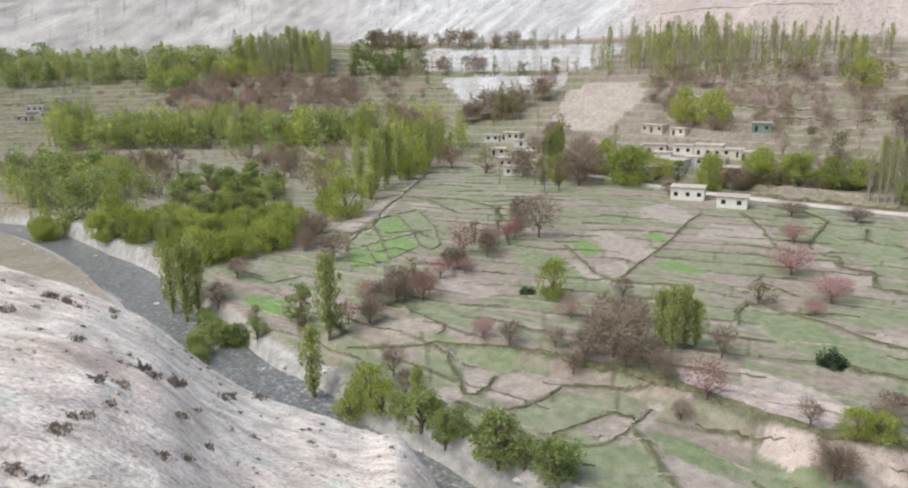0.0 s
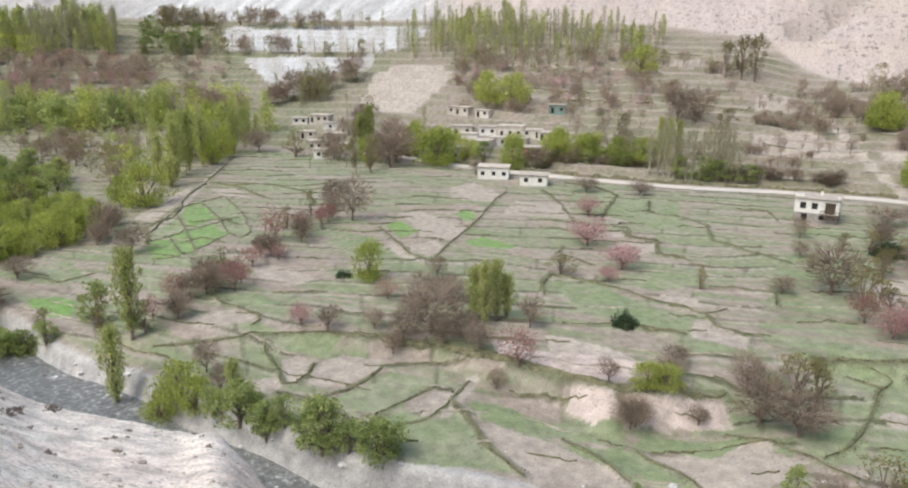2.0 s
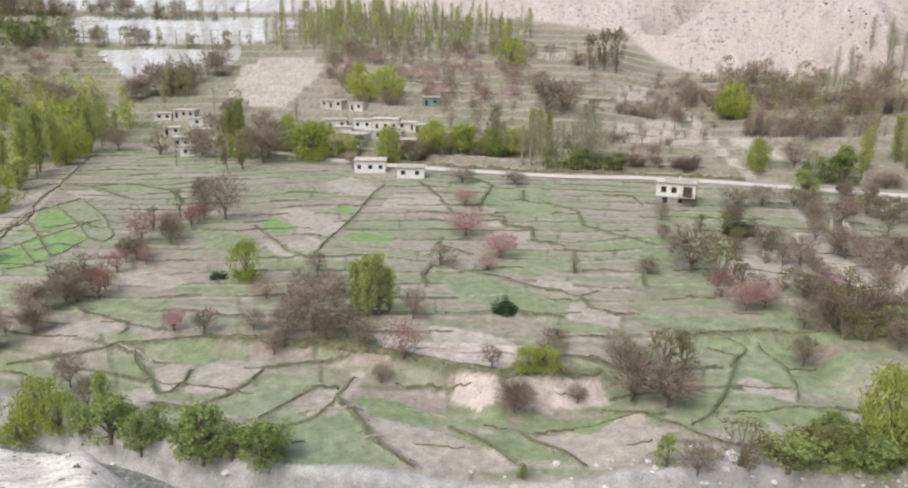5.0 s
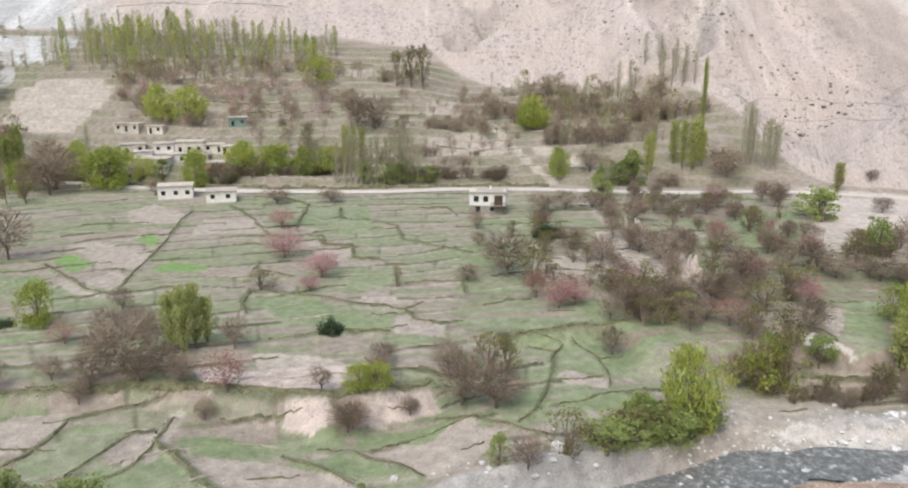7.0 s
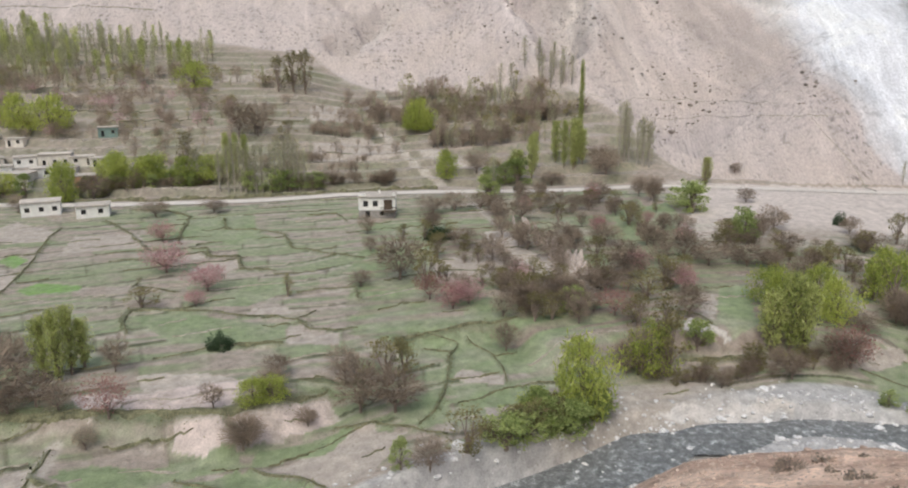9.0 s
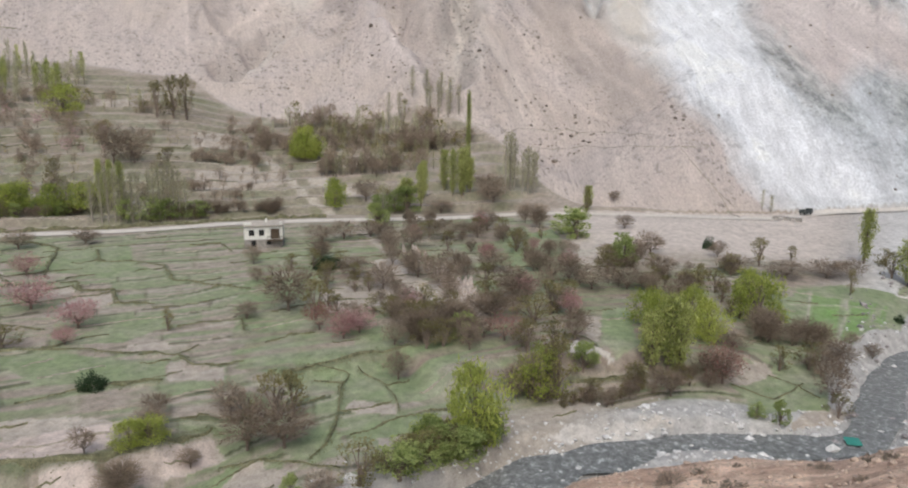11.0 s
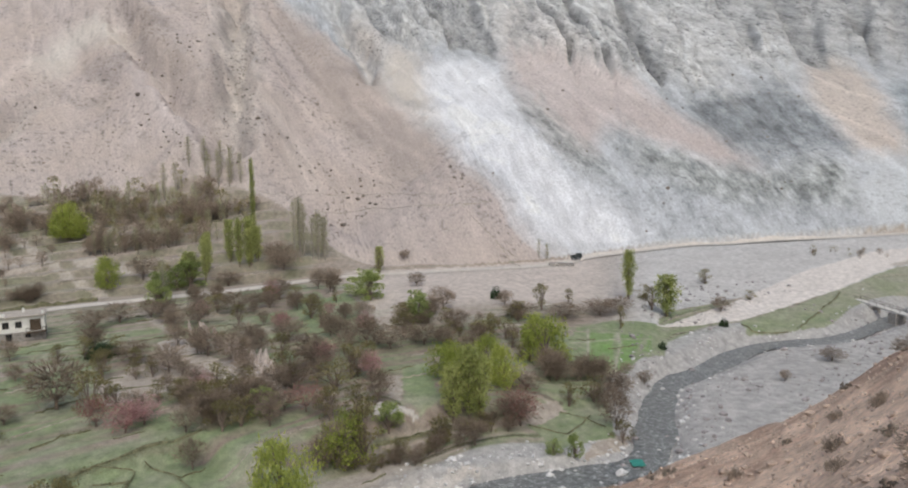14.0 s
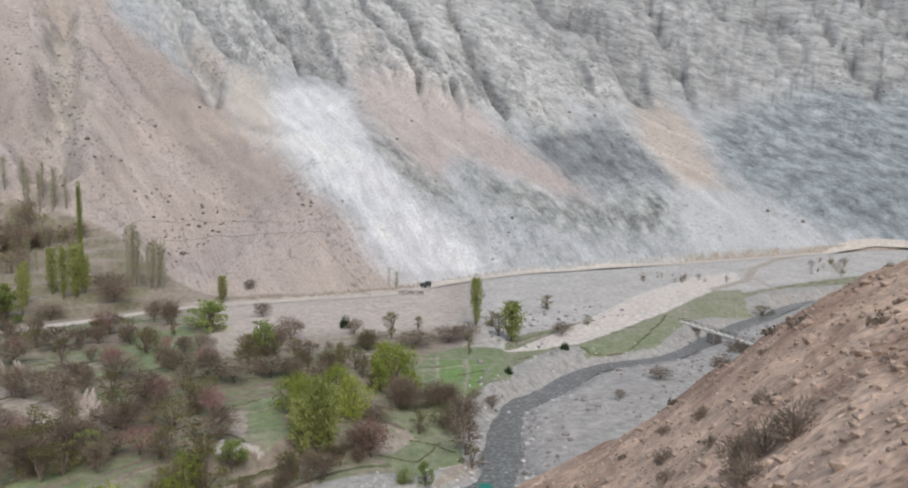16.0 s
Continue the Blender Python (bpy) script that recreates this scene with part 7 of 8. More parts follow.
plant("poplar", 160.2, 120.8, 8.1, 4.8)
plant("poplar", 162.9, 117.8, 12.1, 2.6)
plant("green_tree", 157.1, 122.5, 6.4, 6.4)
plant("poplar", 175.9, 115.9, 13.5, 2.7)
plant("poplar", 177.6, 113.9, 11.8, 2.7)
plant("poplar", 180.1, 112.5, 10.2, 2.7)
plant("poplar", 182.9, 115.1, 28.6, 1.7)
plant("poplar", 178.3, 113.8, 13.6, 4.4)
plant("poplar", 169.4, 121.5, 11.0, 2.7)
plant("poplar", 180.0, 121.6, 12.2, 3.1)
plant("bare_poplar", 189.9, 104.8, 17.7, 2.4)
plant("bare_poplar", 190.9, 103.8, 15.7, 2.1)
plant("bare_poplar", 193.4, 100.8, 11.5, 2.4)
plant("bare_poplar", 194.6, 99.4, 12.2, 2.4)
plant("bare_poplar", 220.3, 155.6, 11.8, 2.1)
plant("bare_poplar", 222.1, 153.0, 12.9, 2.1)
plant("bare_poplar", 222.5, 148.9, 10.6, 2.1)
plant("willow", 176.1, 174.8, 11.9, 10.9)
plant("willow", 152.6, 140.2, 7.0, 7.0)
plant("green_tree", 159.4, 120.2, 7.4, 9.6)
plant("olive_tree", 154.9, 124.7, 7.4, 6.4)
plant("poplar", 190.5, 79.9, 7.3, 2.7)
plant("green_tree", 155.3, 67.7, 6.6, 7.5)
plant("bare_tree", 158.0, 133.5, 6.6, 8.3)
plant("bare_tree", 183.3, 108.5, 6.8, 10.3)
plant("bare_poplar", 187.0, 104.7, 18.0, 1.9)
plant("bare_poplar", 189.0, 103.9, 17.3, 1.9)
plant("bare_poplar", 190.2, 100.6, 12.9, 2.1)
plant("bare_poplar", 190.9, 99.1, 14.7, 2.1)
plant("bare_poplar", 191.7, 97.5, 12.1, 2.1)
plant("bare_poplar", 211.4, 167.3, 12.9, 1.9)
plant("bare_poplar", 217.0, 166.8, 10.9, 2.0)
plant("bare_poplar", 224.8, 166.7, 11.1, 2.0)
plant("bare_poplar", 223.0, 158.8, 13.1, 2.2)
plant("bare_poplar", 226.1, 154.4, 12.0, 2.2)
plant("bare_poplar", 224.6, 149.5, 12.9, 2.1)
plant("bare_poplar", 224.6, 145.7, 10.6, 2.1)
plant("bare_tree", 179.2, 104.1, 6.7, 10.0)
plant("bare_tree", 165.9, 113.1, 4.0, 8.1)
plant("olive_tree", 182.4, 179.5, 10.2, 12.2)
plant("bare_tree", 174.1, 88.3, 3.9, 9.4)
plant("olive_tree", 102.3, 48.3, 5.6, 5.6)
plant("bare_tree", 93.8, 40.3, 5.1, 5.1)
plant("olive_tree", 86.6, 40.4, 5.7, 4.9)
plant("green_tree", 88.7, 36.7, 4.1, 4.9)
plant("willow", 83.8, 40.6, 4.8, 4.8)
plant("red_tree", 99.4, 20.6, 6.0, 6.0)
plant("olive_tree", 127.1, 48.8, 5.6, 5.6)
plant("green_tree", 144.1, 52.7, 5.6, 6.2)
plant("bare_tree", 106.5, 57.7, 6.0, 7.0)
plant("olive_tree", 96.1, 56.5, 5.6, 5.6)
plant("bare_tree", 104.5, 70.7, 5.2, 6.2)
plant("olive_tree", 90.4, 64.6, 4.6, 5.5)
plant("green_tree", 84.1, 53.4, 4.2, 5.0)
plant("bare_tree", 90.5, 25.0, 4.0, 4.8)
plant("olive_tree", 90.4, 29.6, 4.1, 4.9)
plant("bare_tree", 177.3, -10.9, 3.6, 5.0)
plant("olive_tree", 190.7, -18.4, 2.8, 3.9)
plant("olive_tree", 203.9, -8.4, 4.1, 4.9)
plant("olive_tree", 226.2, -74.0, 3.8, 6.7)
plant("bare_tree", 146.8, -28.7, 2.7, 4.9)
plant("bare_tree", 132.5, -18.8, 2.2, 2.0)
plant("dark_shrub", 165.2, -10.8, 1.9, 1.9)
plant("bare_tree", 126.6, 4.3, 2.6, 2.6)
plant("bare_tree", 124.5, 7.3, 2.1, 2.6)
plant("bare_tree", 198.7, 75.6, 3.1, 3.4)
plant("bare_poplar", 218.1, 36.6, 5.3, 1.1)
plant("bare_poplar", 217.0, 38.8, 6.2, 0.9)
wood([(-245.4, 405.8), (-207.1, 404.6), (-166.9, 414.7), (-115.4, 415.0), (-121.7, 439.7), (-182.5, 447.2), (-270.8, 451.0)], "green_tree bare_poplar poplar bare_poplar green_tree poplar", 280, (5, 14), -0.1)
wood([(-290, 400), (-245.4, 405.8), (-270.8, 451.0), (-330, 450)], "green_tree poplar", 60, (6, 11), -0.25)
wood([(-122.0, 415.2), (-63.6, 391.1), (-67.0, 425.0), (-125.3, 440.3)], "poplar bare_poplar bare_poplar", 170, (9, 21), 0.1)
wood([(-172, 405), (-120, 398), (-90, 402), (-118, 418), (-166, 415)], "poplar bare_poplar willow", 60, (7, 13), 0.0)
wood([(-145.2, 358.5), (-97.7, 345.2), (-50.9, 322.8), (-49.7, 376.0), (-93.1, 400.8), (-141.8, 406.2)], "bare_tree bare_tree blossom_tree red_tree bare_tree", 210, (4, 8), 0.2)
wood([(-165, 395), (-140, 385), (-138, 400), (-160, 408)], "green_tree", 16, (6, 10), -0.3)
wood([(-169.0, 304.2), (-130.4, 310.2), (-87.1, 304.5), (-32.5, 290.2), (-34.0, 305.6), (-93.4, 328.5), (-139.6, 334.0), (-183.4, 332.3)], "poplar willow poplar poplar bare_poplar green_tree", 240, (5, 15), 0.1)
wood([(-127.3, 336.5), (-101.0, 337.4), (-103.4, 346.4), (-131.5, 348.5)], "willow poplar", 22, (6, 10), 0.1)
wood([(-184, 332), (-165, 330), (-168, 350), (-190, 352)], "poplar green_tree", 26, (7, 13), 0.0)
wood([(-151.3, 302.5), (-130.3, 308.7), (-107.5, 307.0), (-79.8, 303.2), (-52.4, 298.2), (-27.7, 286.9), (-28, 285), (-79, 301), (-130, 306.5)], "olive_tree bare_tree green_tree", 90, (1.5, 3), -0.4)
wood([(-78.3, 201.6), (-76.8, 221.8), (-57.3, 229.2), (-46.4, 196.6), (-51.2, 173.9), (-67.7, 176.5)], "green_tree green_tree olive_tree willow", 60, (3, 7))
wood([(-141.5, 225.5), (-145.6, 252.8), (-115.3, 248.3), (-87.0, 207.0), (-77.7, 173.1), (-110.5, 187.9)], "bare_poplar green_tree poplar green_tree willow", 140, (4, 11), -0.1)
wood([(-125.1, 261.1), (-103.5, 270.1), (-90.0, 244.2), (-80.2, 198.1), (-97.9, 216.9)], "bare_tree olive_tree bare_poplar poplar", 44, (4, 8))
wood([(-65.7, 240.7), (-65.2, 271.8), (-50.5, 262.2), (-51.4, 227.8)], "bare_tree bare_tree olive_tree", 22, (4, 7))
wood([(-165.6, 266.2), (-167.0, 291.9), (-133.0, 288.3), (-98.5, 256.7), (-110.3, 237.1), (-146.6, 234.1)], "green_tree olive_tree bare_tree", 75, (3, 7), -0.1)
wood([(-44.7, 196.2), (-48.0, 248.7), (-36.6, 252.6), (-35.4, 197.6)], "olive_tree bare_tree green_tree", 16, (4, 8))
wood([(-103.8, 175.9), (-92.1, 172.5), (-70.5, 155.8), (-57.2, 154.2), (-63.6, 172.9), (-83.8, 177.2), (-109.2, 191.2)], "willow green_tree willow", 30, (4, 7.5))
wood([(-68.4, 153.4), (-56.1, 140.5), (-40.1, 136), (-34, 155.0), (-33.1, 167.8), (-50.4, 171.0), (-68.9, 161.4)], "willow willow green_tree poplar", 42, (4, 8))
wood([(-90, 270), (-60, 265), (-35, 250), (-36, 285), (-85, 300)], "green_tree olive_tree bare_tree poplar", 34, (3, 7))
wood([(-170, 300), (-40, 285), (-40, 200), (-80, 185), (-150, 230)], "olive_tree green_tree bare_tree", 120, (1.5, 3.5))
wood([(-200, 350), (-60, 322), (-40, 310), (-180, 335)], "green_tree bare_tree olive_tree", 70, (2, 4))
wood([(-245, 400), (-165, 405), (-150, 385), (-180, 355), (-240, 372)], "olive_tree bare_tree green_tree", 60, (1.5, 3.5))
wood([(-45, 300), (-5, 285), (-5, 310), (-40, 330)], "bare_tree poplar willow blossom_tree", 40, (5, 10), 0.1)
wood([(-50, 330), (-15, 320), (-12, 370), (-50, 376)], "bare_tree bare_tree blossom_tree olive_tree", 40, (4, 7), 0.1)
wood([(-52, 380), (-16, 372), (-16, 415), (-60, 428)], "green_tree bare_poplar olive_tree", 40, (6, 11), -0.2)
wood([(-30.6, 141.2), (-28.0, 153.2), (-28.8, 166.5), (-30.9, 159.0)], "bare_tree red_tree", 7, (3, 5))
wood([(-35.5, 196.5), (-19.1, 199.1), (-10.4, 230.8), (5.7, 262.9), (2.2, 274.0), (-17.4, 271.4), (-32.8, 219.6)], "poplar poplar willow bare_poplar poplar", 70, (7, 15), 0.1)
wood([(14.3, 287.6), (29.0, 293.6), (28.0, 304.5), (19.1, 308.2)], "bare_poplar bare_poplar olive_tree", 30, (6, 13))
wood([(-22.4, 51.2), (-40.2, 106.6), (-28.9, 101.3), (-41.9, 114.6)], "green_tree", 26, (2, 4))
wood([(60.3, 338.6), (80.7, 315.8), (116.7, 289.3), (152.6, 258.1), (177.5, 303.9), (93.8, 382.4), (71.1, 369.2)], "bare_poplar poplar bare_poplar bare_poplar", 260, (5, 13), 0.2)
wood([(-46.8, 437.4), (6.6, 413.9), (64.8, 382.5), (65.1, 384.4), (-47.5, 445.3)], "bare_poplar olive_tree bare_tree bare_poplar", 80, (5, 11))
wood([(-39.4, 392.0), (57.7, 339.1), (58.0, 341.1), (-39.9, 398.0)], "bare_poplar olive_tree bare_tree bare_poplar", 60, (4, 9))
wood([(78.4, 306.0), (130.2, 270.1), (148.6, 241.7), (130.9, 210.5), (103.6, 230.8), (63.6, 245.0)], "bare_tree blossom_tree bare_tree olive_tree", 150, (3, 6))
wood([(4.5, 301.1), (21.5, 308.7), (47.0, 318.3), (43.5, 310.6), (20.8, 298.5), (6.6, 290.8)], "bare_poplar bare_tree", 26, (6, 12))
wood([(12.7, 205.3), (32.2, 275.0), (47.4, 262.6), (36.8, 201.6)], "bare_tree bare_poplar bare_tree olive_tree", 40, (4, 9))
wood([(70, 193), (108.6, 173.7), (109.0, 175.5), (73, 199)], "olive_tree bare_tree green_tree", 80, (2, 4))
wood([(-16.6, 101.0), (-2.5, 121.5), (15.1, 160.1), (17.8, 149.1), (-1.4, 111.4), (-12.1, 98.6)], "bare_tree red_tree bare_tree", 22, (3, 5))
wood([(111.1, 161.5), (136.7, 143.9), (137.3, 144.7), (112.1, 163.0)], "bare_tree", 40, (2, 4))
wood([(205.0, 216.0), (222.5, 166.4), (206.5, 129.0), (193.1, 123.2), (173.0, 151.2), (175.4, 175.5)], "bare_poplar bare_tree bare_poplar bare_poplar olive_tree", 200, (3, 8), 0.3)
wood([(78.7, 295.5), (142.3, 270.8), (172.6, 232.7), (179.8, 242.5), (146.1, 277.9), (83.7, 312.9)], "bare_poplar bare_tree bare_poplar olive_tree", 110, (4, 8), 0.2)
wood([(73.6, 319.6), (115.8, 291.8), (134.8, 338.0), (93.6, 366.2)], "bare_poplar poplar bare_poplar", 90, (7, 13), 0.2)
wood([(149.7, 198.0), (168.6, 193.5), (162.5, 186.3), (144.8, 191.4)], "bare_tree", 26, (3, 4))
wood([(119.2, 99.3), (170.5, 86.5), (143.9, 58.8), (99.6, 43.9), (82.9, 50.4), (77.9, 60.8)], "bare_tree bare_tree olive_tree bare_tree blossom_tree", 26, (3, 5.5))
wood([(143.9, 58.8), (153.0, 39.1), (147.0, 23.9), (110.4, 22.0), (116.6, 40.9)], "bare_tree olive_tree bare_tree", 20, (2.5, 5))
wood([(78.3, 42.2), (84.6, 33.6), (92.9, 30.2), (99.3, 22.5), (96.2, 21.6), (81.7, 32.3)], "bare_tree olive_tree", 34, (1.5, 3))
wood([(55.9, 41.4), (62.4, 39.2), (70.6, 39.5), (65.9, 37.5), (59.0, 38.4), (49.0, 42.7)], "green_tree olive_tree", 34, (2, 4))
wood([(168.5, 195.3), (184.3, 168.1), (209.0, 129.7), (216.0, 134.1), (197.6, 180.1), (180.1, 208.4)], "bare_tree bare_poplar", 90, (4, 7))
wood([(163.0, 155.9), (180.0, 136.6), (185.6, 140.9), (168.7, 161.3)], "bare_poplar bare_tree", 34, (4, 7))
wood([(185.7, 226.6), (203.8, 209.8), (175.1, 174.9), (151.2, 186.4)], "bare_tree bare_poplar bare_tree", 40, (3, 6), 0.2)
wood([(75.4, 192.9), (103.6, 176.7), (143.6, 192.9), (164.3, 221.2), (138.3, 236.0), (100.8, 234.4)], "bare_tree bare_tree olive_tree", 80, (2.5, 5))
wood([(164.3, 221.2), (200.6, 214.4), (163.0, 165.1), (144.0, 149.7), (127.8, 171.1)], "bare_tree bare_tree", 40, (2, 4))
wood([(94.3, 197.1), (137.0, 155.0), (144.0, 162.7), (98.2, 204.4)], "bare_tree bare_tree", 50, (2, 4))
wood([(101.7, 118.9), (107.3, 97.9), (95.7, 65.8), (83.5, 55.9), (82.3, 75.9), (81.6, 96.3)], "bare_tree olive_tree red_tree bare_tree olive_tree", 13, (2.5, 4.5))
wood([(89.7, 69.1), (100.4, 60.8), (97.7, 46.2), (86.4, 41.0), (79.4, 52.0), (76.4, 59.2)], "bare_tree bare_tree olive_tree", 20, (3, 5))
wood([(92.2, 89.1), (102.5, 87.5), (87.3, 58.3), (70.2, 50.6), (66.6, 60.6)], "bare_tree olive_tree olive_tree", 14, (2.5, 4.5))
wood([(146.0, 111.1), (162.6, 80.3), (133.7, 62.8), (111.0, 65.0), (103.4, 79.4)], "bare_tree olive_tree bare_tree", 26, (2.5, 5))
wood([(142.0, 70.3), (149.2, 50.7), (141.2, 29.1), (129.3, 26.7), (114.4, 42.0), (118.6, 56.9)], "bare_tree olive_tree bare_tree", 30, (2, 4))
wood([(112.1, 22.3), (117.4, 9.7), (108.9, 5.5), (121.4, 9.1), (120.2, 18.9)], "bare_tree bare_tree", 16, (3, 5))
wood([(248.0, -40.2), (262.1, -78.4), (273.8, -81.9), (262.1, -44.4)], "bare_tree olive_tree", 16, (1.5, 3))
wood([(285.0, -110.8), (290, -126), (314.1, -135.8), (322.9, -125.2)], "bare_tree olive_tree", 16, (2, 4))
TARP_SPOT = (94.1, 4.0)
# ---- vehicles on the road ----


def disc(x, y, z, r, thick):
    k = 14
    v = [(x + r * math.cos(a), y + s * thick / 2, z + r * math.sin(a)) for s in (-1, 1) for a in np.linspace(0, 2 * math.pi, k, endpoint=False)]
    return np.array(v), [tuple(range(k - 1, -1, -1)), tuple(range(k, 2 * k))] + [(i, (i + 1) % k, k + (i + 1) % k, k + i) for i in range(k)]


def vehicle(name, label, bearing, distance, long, truck):
    x, y = at(bearing, distance)
    near = np.argmin(np.hypot(*(road_line - (x, y)).T))
    along = road_line[min(near + 1, len(road_line) - 1)] - road_line[near - 1]
    x, y = road_line[near]
    root = tagged(new(name), label, "truck" if truck else "car", "vehicles on the road")
    root.matrix_basis = Matrix.Translation((x, y, heights(x, y) + 0.25)) @ Matrix.Diagonal((0.72, 0.72, 0.72, 1)) @ Matrix.Rotation(math.atan2(along[1], along[0]), 4, "Z")
    if truck:
        part("body", mesh_of("body", *gather([slab(-long / 2, long / 2 - 1.9, -1.1, 1.1, 0.8, 1.0), slab(-long / 2, long / 2 - 1.9, -1.1, -1.02, 1.0, 2.0), slab(-long / 2, long / 2 - 1.9, 1.02, 1.1, 1.0, 2.0),
                                             slab(-long / 2, -long / 2 + 0.08, -1.02, 1.02, 1.0, 2.0)]), METAL), root)
        part("cab", mesh_of("cab", *gather([slab(long / 2 - 1.7, long / 2, -1.05, 1.05, 0.7, 1.6), slab(long / 2 - 1.7, long / 2 - 0.3, -1.0, 1.0, 1.6, 2.4)]), METAL), root)
    else:
        part("body", mesh_of("body", *gather([slab(-long / 2, long / 2, -0.85, 0.85, 0.4, 0.95), slab(-long / 2 + 0.5, long / 2 - 1.2, -0.75, 0.75, 0.95, 1.5)]), METAL), root)
    for sx in (-long / 2 + 0.9, long / 2 - 0.9):
        for sy in (-0.85, 0.85):
            part("wheel", mesh_of("wheel", *disc(sx, sy, 0.42, 0.42, 0.25), TYRE), root)


vehicle("truck", "small dark open truck on the dusty road", 82.9, 224, 5.6, True)
vehicle("car", "small dark car parked on the road", 53.4, 187, 4.0, False)

# ---- a stone culvert wall under the road, a hut by the river ----
for b in (81.2, 82.0):
    x, y = at(b, 213.5)
    ob = new("culvert_wall", mesh_of("culvert_wall", *gather([slab(-2.2, -0.5, -0.4, 0.4, -1.6, 0.9), slab(0.5, 2.2, -0.4, 0.4, -1.6, 0.9), slab(-2.2, 2.2, -0.4, 0.4, 0.9, 1.2)]), RUBBLE))
    ob.matrix_basis = Matrix.Translation((x, y, heights(x, y) - 0.2)) @ Matrix.Rotation(radians(-b), 4, "Z")
    tagged(ob, "short rubble stone culvert wall below the road", "wall", "culvert walls")

CLAY = material("pale_clay", (0.52, 0.45, 0.41), vary=0.2, scale=1.2, fine=6, bump=0.8)


def pinnacle(high, wide):
    """A fluted spire of eroded clay, with a worn tip."""
    rings, sides, v = 7, 9, []
    lean = rng.uniform(-0.15, 0.15, 2)
    flute = rng.uniform(0.7, 1.25, sides)
    for i in range(rings):
        t = i / (rings - 1)
        r = wide * (0.5 * (1 - t) ** 0.7 + 0.05)
        for k in range(sides):
            w = 2 * math.pi * k / sides
            q = r * flute[k] * rng.uniform(0.88, 1.12)
            v.append((q * math.cos(w) + lean[0] * t * high, q * math.sin(w) + lean[1] * t * high, high * (t * 1.15 - 0.15)))
    f = [(i * sides + k, i * sides + (k + 1) % sides, (i + 1) * sides + (k + 1) % sides, (i + 1) * sides + k) for i in range(rings - 1) for k in range(sides)]
    return np.array(v), f + [tuple(range((rings - 1) * sides, rings * sides))]


for (ax, ay), (bx, by), count in (((96.5, 58.5), (108.0, 68.5), 26), ((105.0, 69.0), (112.5, 77.0), 16), ((116, 84), (121, 90), 9)):
    for i in range(count):
        t = (i + rng.uniform(0, 1)) / count
        x, y = ax + (bx - ax) * t + rng.normal() * 0.9, ay + (by - ay) * t + rng.normal() * 0.9
        spire = new("clay_pinnacle", mesh_of("clay_pinnacle", *pinnacle(rng.uniform(1.0, 2.6), rng.uniform(0.9, 1.9)), CLAY))
        spire.matrix_basis = Matrix.Translation((x, y, heights(x, y)))
        tagged(spire, "pale fluted spire of eroded clay on the scarp", "rock", "clay pinnacles of the scarp")

# a footbridge over the stream, on stone abutments
x0, y0, x1, y1 = 201.0, -44.4, 172.0, -55.5
span = math.hypot(x1 - x0, y1 - y0)
bridge = tagged(new("footbridge"), "narrow pale concrete footbridge on stone abutments", "bridge")
bridge.matrix_basis = Matrix.Translation(((x0 + x1) / 2, (y0 + y1) / 2, -5.4)) @ Matrix.Rotation(math.atan2(y1 - y0, x1 - x0), 4, "Z")
part("deck", mesh_of("deck", *slab(-span / 2, span / 2, -0.8, 0.8, 0.0, 0.35), material("pale_concrete", (0.6, 0.58, 0.55), vary=0.12, scale=0.8, fine=7)), bridge)
for side in (-0.75, 0.69):
    part("rail", mesh_of("rail", *slab(-span / 2, span / 2, side, side + 0.06, 1.15, 1.22), TIMBER), bridge)
    for q in np.linspace(-span / 2 + 0.2, span / 2 - 0.3, 12):
        part("post", mesh_of("post", *slab(q, q + 0.08, side, side + 0.06, 0.35, 1.15), TIMBER), bridge)
for q in (-span / 2 + 6.0, -span / 2 + 15.0, span / 2 - 5.0):
    part("abutment", mesh_of("abutment", *slab(q - 1.3, q + 1.3, -1.3, 1.3, -4.5, 0.0), RUBBLE), bridge)

TARP = material("green_tarpaulin", (0.05, 0.24, 0.20), rough=0.5, vary=0.15, scale=2, fine=12)
hx, hy = TARP_SPOT
hut = tagged(new("shelter"), "low stone shelter under a green tarpaulin by the river", "hut")
hut.matrix_basis = Matrix.Translation((hx, hy, heights(hx, hy))) @ Matrix.Rotation(-1.2, 4, "Z") @ Matrix.Diagonal((0.6, 0.6, 0.6, 1))
part("wall", mesh_of("wall", *gather([slab(-1.3, 1.3, 0.9, 1.2, -0.3, 1.1), slab(-1.3, -1.0, -1.2, 0.9, -0.3, 1.0), slab(1.0, 1.3, -1.2, 0.9, -0.3, 1.0)]), RUBBLE), hut)
gx, gy = np.meshgrid(np.linspace(-1.5, 1.5, 9), np.linspace(-1.5, 1.4, 9))
sheet_v = np.stack([gx, gy, 1.12 + 0.12 * gy + 0.10 * np.cos(gx * 2.3) * np.sin(gy * 1.9) + 0.05], -1).reshape(-1, 3)
part("tarpaulin", mesh_of("tarpaulin", *gather([(np.concatenate([sheet_v, sheet_v - (0, 0, 0.03)]), [(j * 9 + i, j * 9 + i + 1, j * 9 + i + 10, j * 9 + i + 9) for j in range(8) for i in range(8)] + [(81 + j * 9 + i + 9, 81 + j * 9 + i + 10, 81 + j * 9 + i + 1, 81 + j * 9 + i) for j in range(8) for i in range(8)])]), TARP), hut)

# ---- stones ----


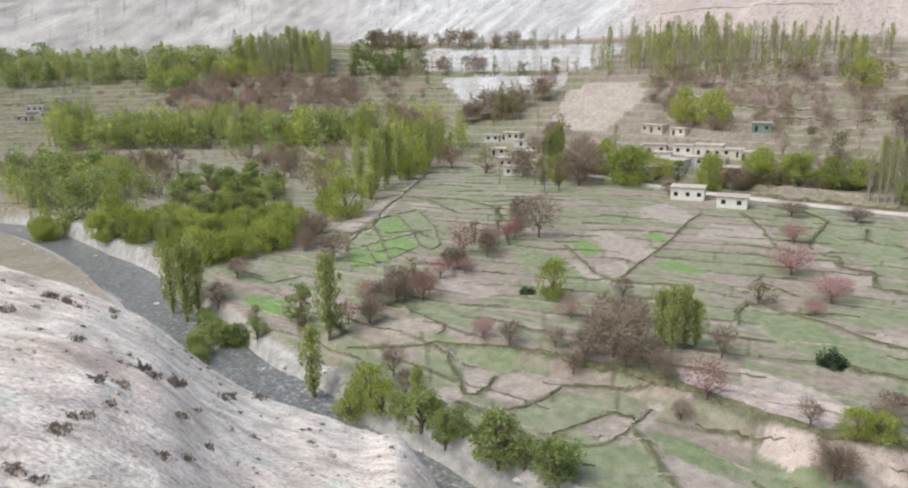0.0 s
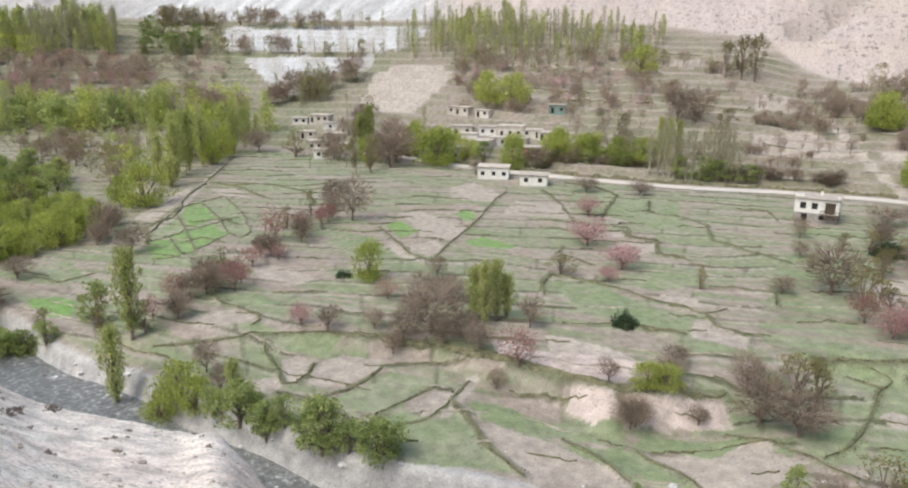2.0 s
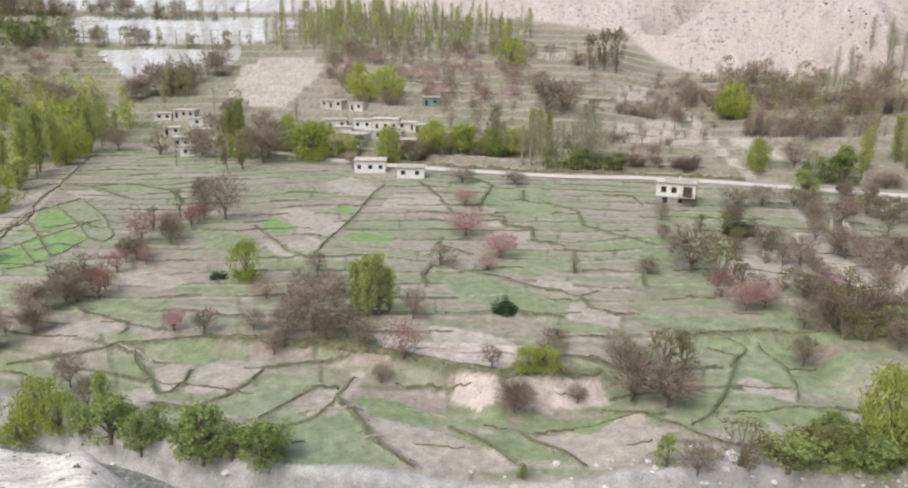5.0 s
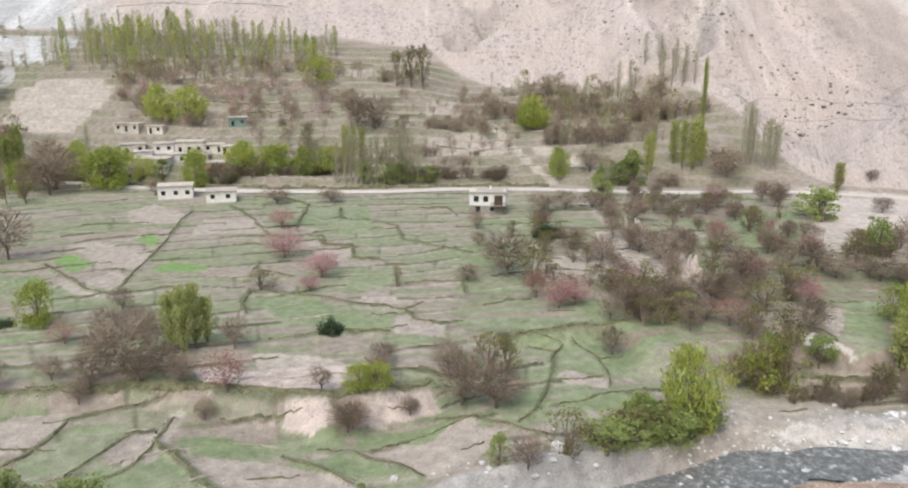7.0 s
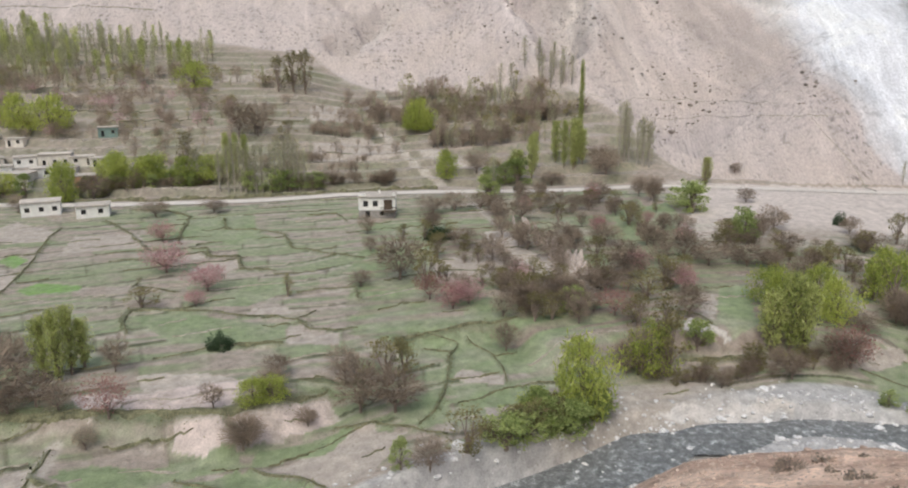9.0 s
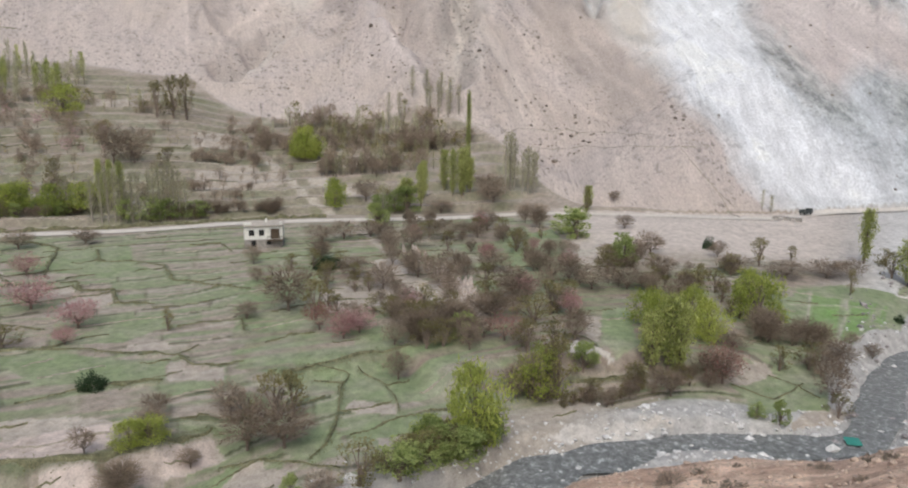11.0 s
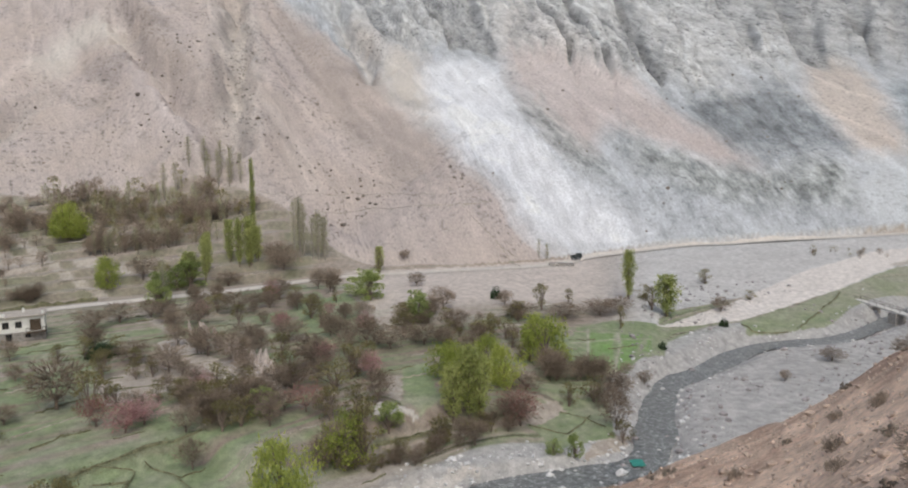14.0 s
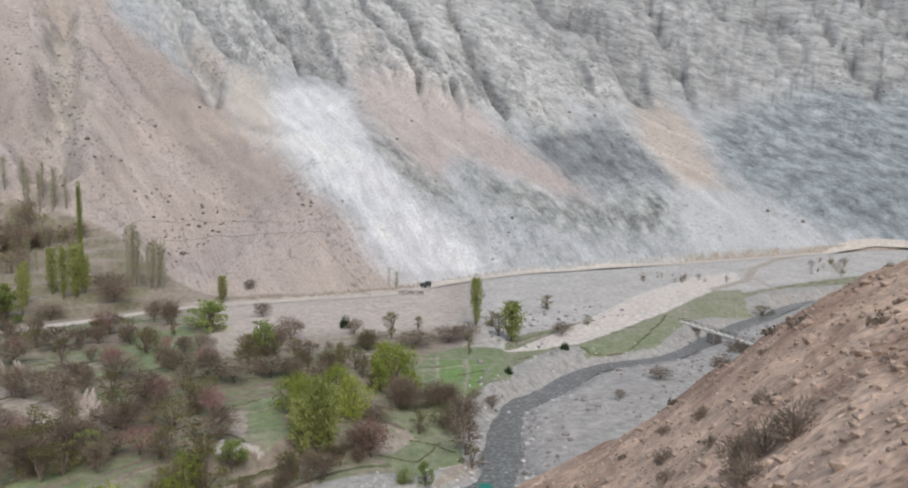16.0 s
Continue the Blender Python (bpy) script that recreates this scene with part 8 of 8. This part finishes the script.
def pebble():
    bm = bmesh.new()
    bmesh.ops.create_icosphere(bm, subdivisions=1, radius=1)
    v = np.array([p.co[:] for p in bm.verts]) * rng.uniform(0.75, 1.25, (len(bm.verts), 1)) * (1, 0.8, 0.6)
    f = [tuple(q.index for q in face.verts) for face in bm.faces]
    bm.free()
    return v, f


PEBBLES = [pebble() for _ in range(5)]


def stones(name, label, spots, sizes, mat):
    items = []
    z = heights(spots[:, 0], spots[:, 1])
    for (x, y), h, s in zip(spots, z, sizes):
        v, f = PEBBLES[rng.integers(5)]
        a = rng.uniform(0, 6.28)
        q = v * s
        items.append((np.stack([x + q[:, 0] * math.cos(a) - q[:, 1] * math.sin(a), y + q[:, 0] * math.sin(a) + q[:, 1] * math.cos(a), h + q[:, 2] + s * 0.2], 1), f))
    me = mesh_of(name, *gather(items), mat)
    return tagged(new(name, me), label, "stones", kind="stuff")


turned = np.degrees(np.arctan2(river_line[:, 0], river_line[:, 1]))
bend = np.nonzero((turned > 42) & (turned < 84))[0]
i = np.concatenate([rng.integers(8, len(river_line) - 10, 1900), rng.choice(bend, 1300)])
spots = river_line[i] + rng.uniform(-1, 1, (3200, 2)) * 3 + rng.normal(size=(3200, 2)) * 3.4
stones("river_boulders", "grey rounded river stones and boulders along the banks", spots, rng.gamma(1.6, 0.09, 3200) + 0.06, STONE)
b, d = rng.uniform(86, 112, 2600), rng.uniform(88, 215, 2600)
spots = np.stack([d * np.sin(np.radians(b)), d * np.cos(np.radians(b))], 1)
spots = spots[(fbm(spots[:, 0] / 14, spots[:, 1] / 14, 193) > 0.02) & (line_distance(spots[:, 0], spots[:, 1], river_line) < 45) & (heights(spots[:, 0], spots[:, 1]) < -3)]
stones("gravel_stones", "lilac grey stones strewn over the gravel flat", spots, rng.gamma(1.4, 0.11, len(spots)) + 0.06, material("flat_stone", (0.33, 0.30, 0.30), vary=0.35, scale=1.5, fine=8))
b, d = rng.uniform(58, 122, 6000), rng.uniform(8, 38, 6000)
spots = np.stack([d * np.sin(np.radians(b)), d * np.cos(np.radians(b))], 1)
stones("slope_rubble", "brown loose stones strewn over the hillside", spots, rng.gamma(1.0, 0.034, 6000) + 0.012, material("brown_stone", (0.45, 0.345, 0.28), vary=0.35, scale=3, fine=14))
b, d = rng.uniform(-40, 0, 500), rng.uniform(14, 58, 500)
spots = np.stack([d * np.sin(np.radians(b)), d * np.cos(np.radians(b))], 1)
stones("slope_pebbles", "pale small stones on the bare slope", spots, rng.gamma(1.5, 0.035, 500) + 0.02, material("pale_stone", (0.42, 0.37, 0.32), vary=0.3, scale=3, fine=14))
b = np.concatenate([rng.uniform(38, 118, 700), rng.uniform(50, 80, 900)])
d = np.interp(b, *FOOT_T) + np.concatenate([rng.uniform(4, 150, 700), rng.uniform(6, 130, 900)])
spots = np.stack([d * np.sin(np.radians(b)), d * np.cos(np.radians(b))], 1)
spots = spots[(fbm(spots[:, 0] / 22, spots[:, 1] / 22, 191) > 0.05) & ~np.any([inside_outline(spots[:, 0], spots[:, 1], line) for kind, line in ROCKS if kind in ("white", "lobe", "scree")], axis=0)]
stones("mountain_boulders", "dark scattered boulders on the mountain fans", spots, rng.gamma(2.0, 0.15, len(spots)) + 0.12, material("dark_boulder", (0.24, 0.205, 0.18), vary=0.3, scale=2, fine=9))

# ---- shrubs on the near slopes ----
for _ in range(90):
    b, d = rng.uniform(-36, -4), 18 + 38 * math.sqrt(rng.uniform())
    s = rng.uniform(0.15, 0.6) ** 1.2
    plant("tuft", *at(b, d), s * 0.5, s)
for _ in range(34):
    b, d = rng.uniform(74, 122), rng.uniform(12, 36)
    s = rng.uniform(0.25, 0.8)
    plant("dry_bush" if rng.uniform() < 0.4 else "tuft", *at(b, d), s * 0.55, s)
# the larger bushes of the near slopes
plant("dry_bush", 12.5, -4.0, 0.67, 1.00)
plant("dry_bush", 11.7, -4.4, 0.68, 0.79)
plant("dry_bush", 10.6, -3.4, 0.43, 0.67)
plant("dry_bush", 22.2, -5.6, 0.42, 0.53)
plant("dry_bush", 17.5, -5.8, 0.43, 0.46)
plant("dry_bush", 33.0, -9.2, 0.73, 1.01)
plant("dry_bush", 172.2, -51.4, 3.51, 4.38)
plant("tuft", 26.2, -9.8, 0.45, 0.81)
plant("tuft", 18.5, -8.9, 0.36, 0.66)
plant("tuft", 16.4, -5.7, 0.23, 0.43)
plant("tuft", 16.4, -4.4, 0.23, 0.57)
plant("dry_bush", 12.1, -4.1, 0.70, 0.86)
plant("dry_bush", 11.0, -3.4, 0.49, 0.59)
plant("dry_bush", 22.6, -5.8, 0.35, 0.46)
plant("dry_bush", 28.1, 7.5, 0.69, 1.32)
plant("tuft", -11.6, 19.3, 0.47, 0.67)
plant("tuft", -25.8, 44.3, 0.59, 1.10)
plant("tuft", -24.6, 44.0, 0.67, 0.92)
plant("tuft", -18.4, 33.2, 0.44, 0.76)
plant("tuft", -15.0, 32.5, 0.67, 0.79)
plant("tuft", -14.2, 31.8, 0.48, 0.72)
plant("tuft", -14.5, 35.1, 0.72, 0.92)
plant("tuft", -11.5, 27.7, 0.42, 0.63)
plant("tuft", -11.9, 21.4, 0.34, 0.55)
plant("tuft", -12.1, 21.0, 0.29, 0.42)
plant("tuft", -14.4, 34.3, 0.58, 0.64)
plant("tuft", -9.6, 21.3, 0.29, 0.59)
plant("tuft", -9.4, 22.8, 0.31, 0.53)
plant("tuft", -13.6, 27.5, 0.37, 0.63)
plant("tuft", -10.0, 26.5, 0.41, 0.46)
plant("tuft", -12.3, 23.8, 0.32, 0.46)
plant("tuft", -10.9, 16.0, 0.31, 0.69)
plant("tuft", -10.2, 15.8, 0.24, 0.50)
plant("tuft", -23.2, 35.8, 0.49, 0.92)
plant("tuft", -23.4, 47.3, 0.44, 0.88)
plant("tuft", -14.6, 42.0, 0.46, 1.39)
plant("tuft", -14.1, 26.3, 0.25, 1.02)
plant("tuft", -14.2, 48.1, 0.44, 1.05)

for protos in PROTOTYPES.values():
    for root, H, W in protos:
        for o in (*root.children_recursive, root):
            bpy.data.objects.remove(o)
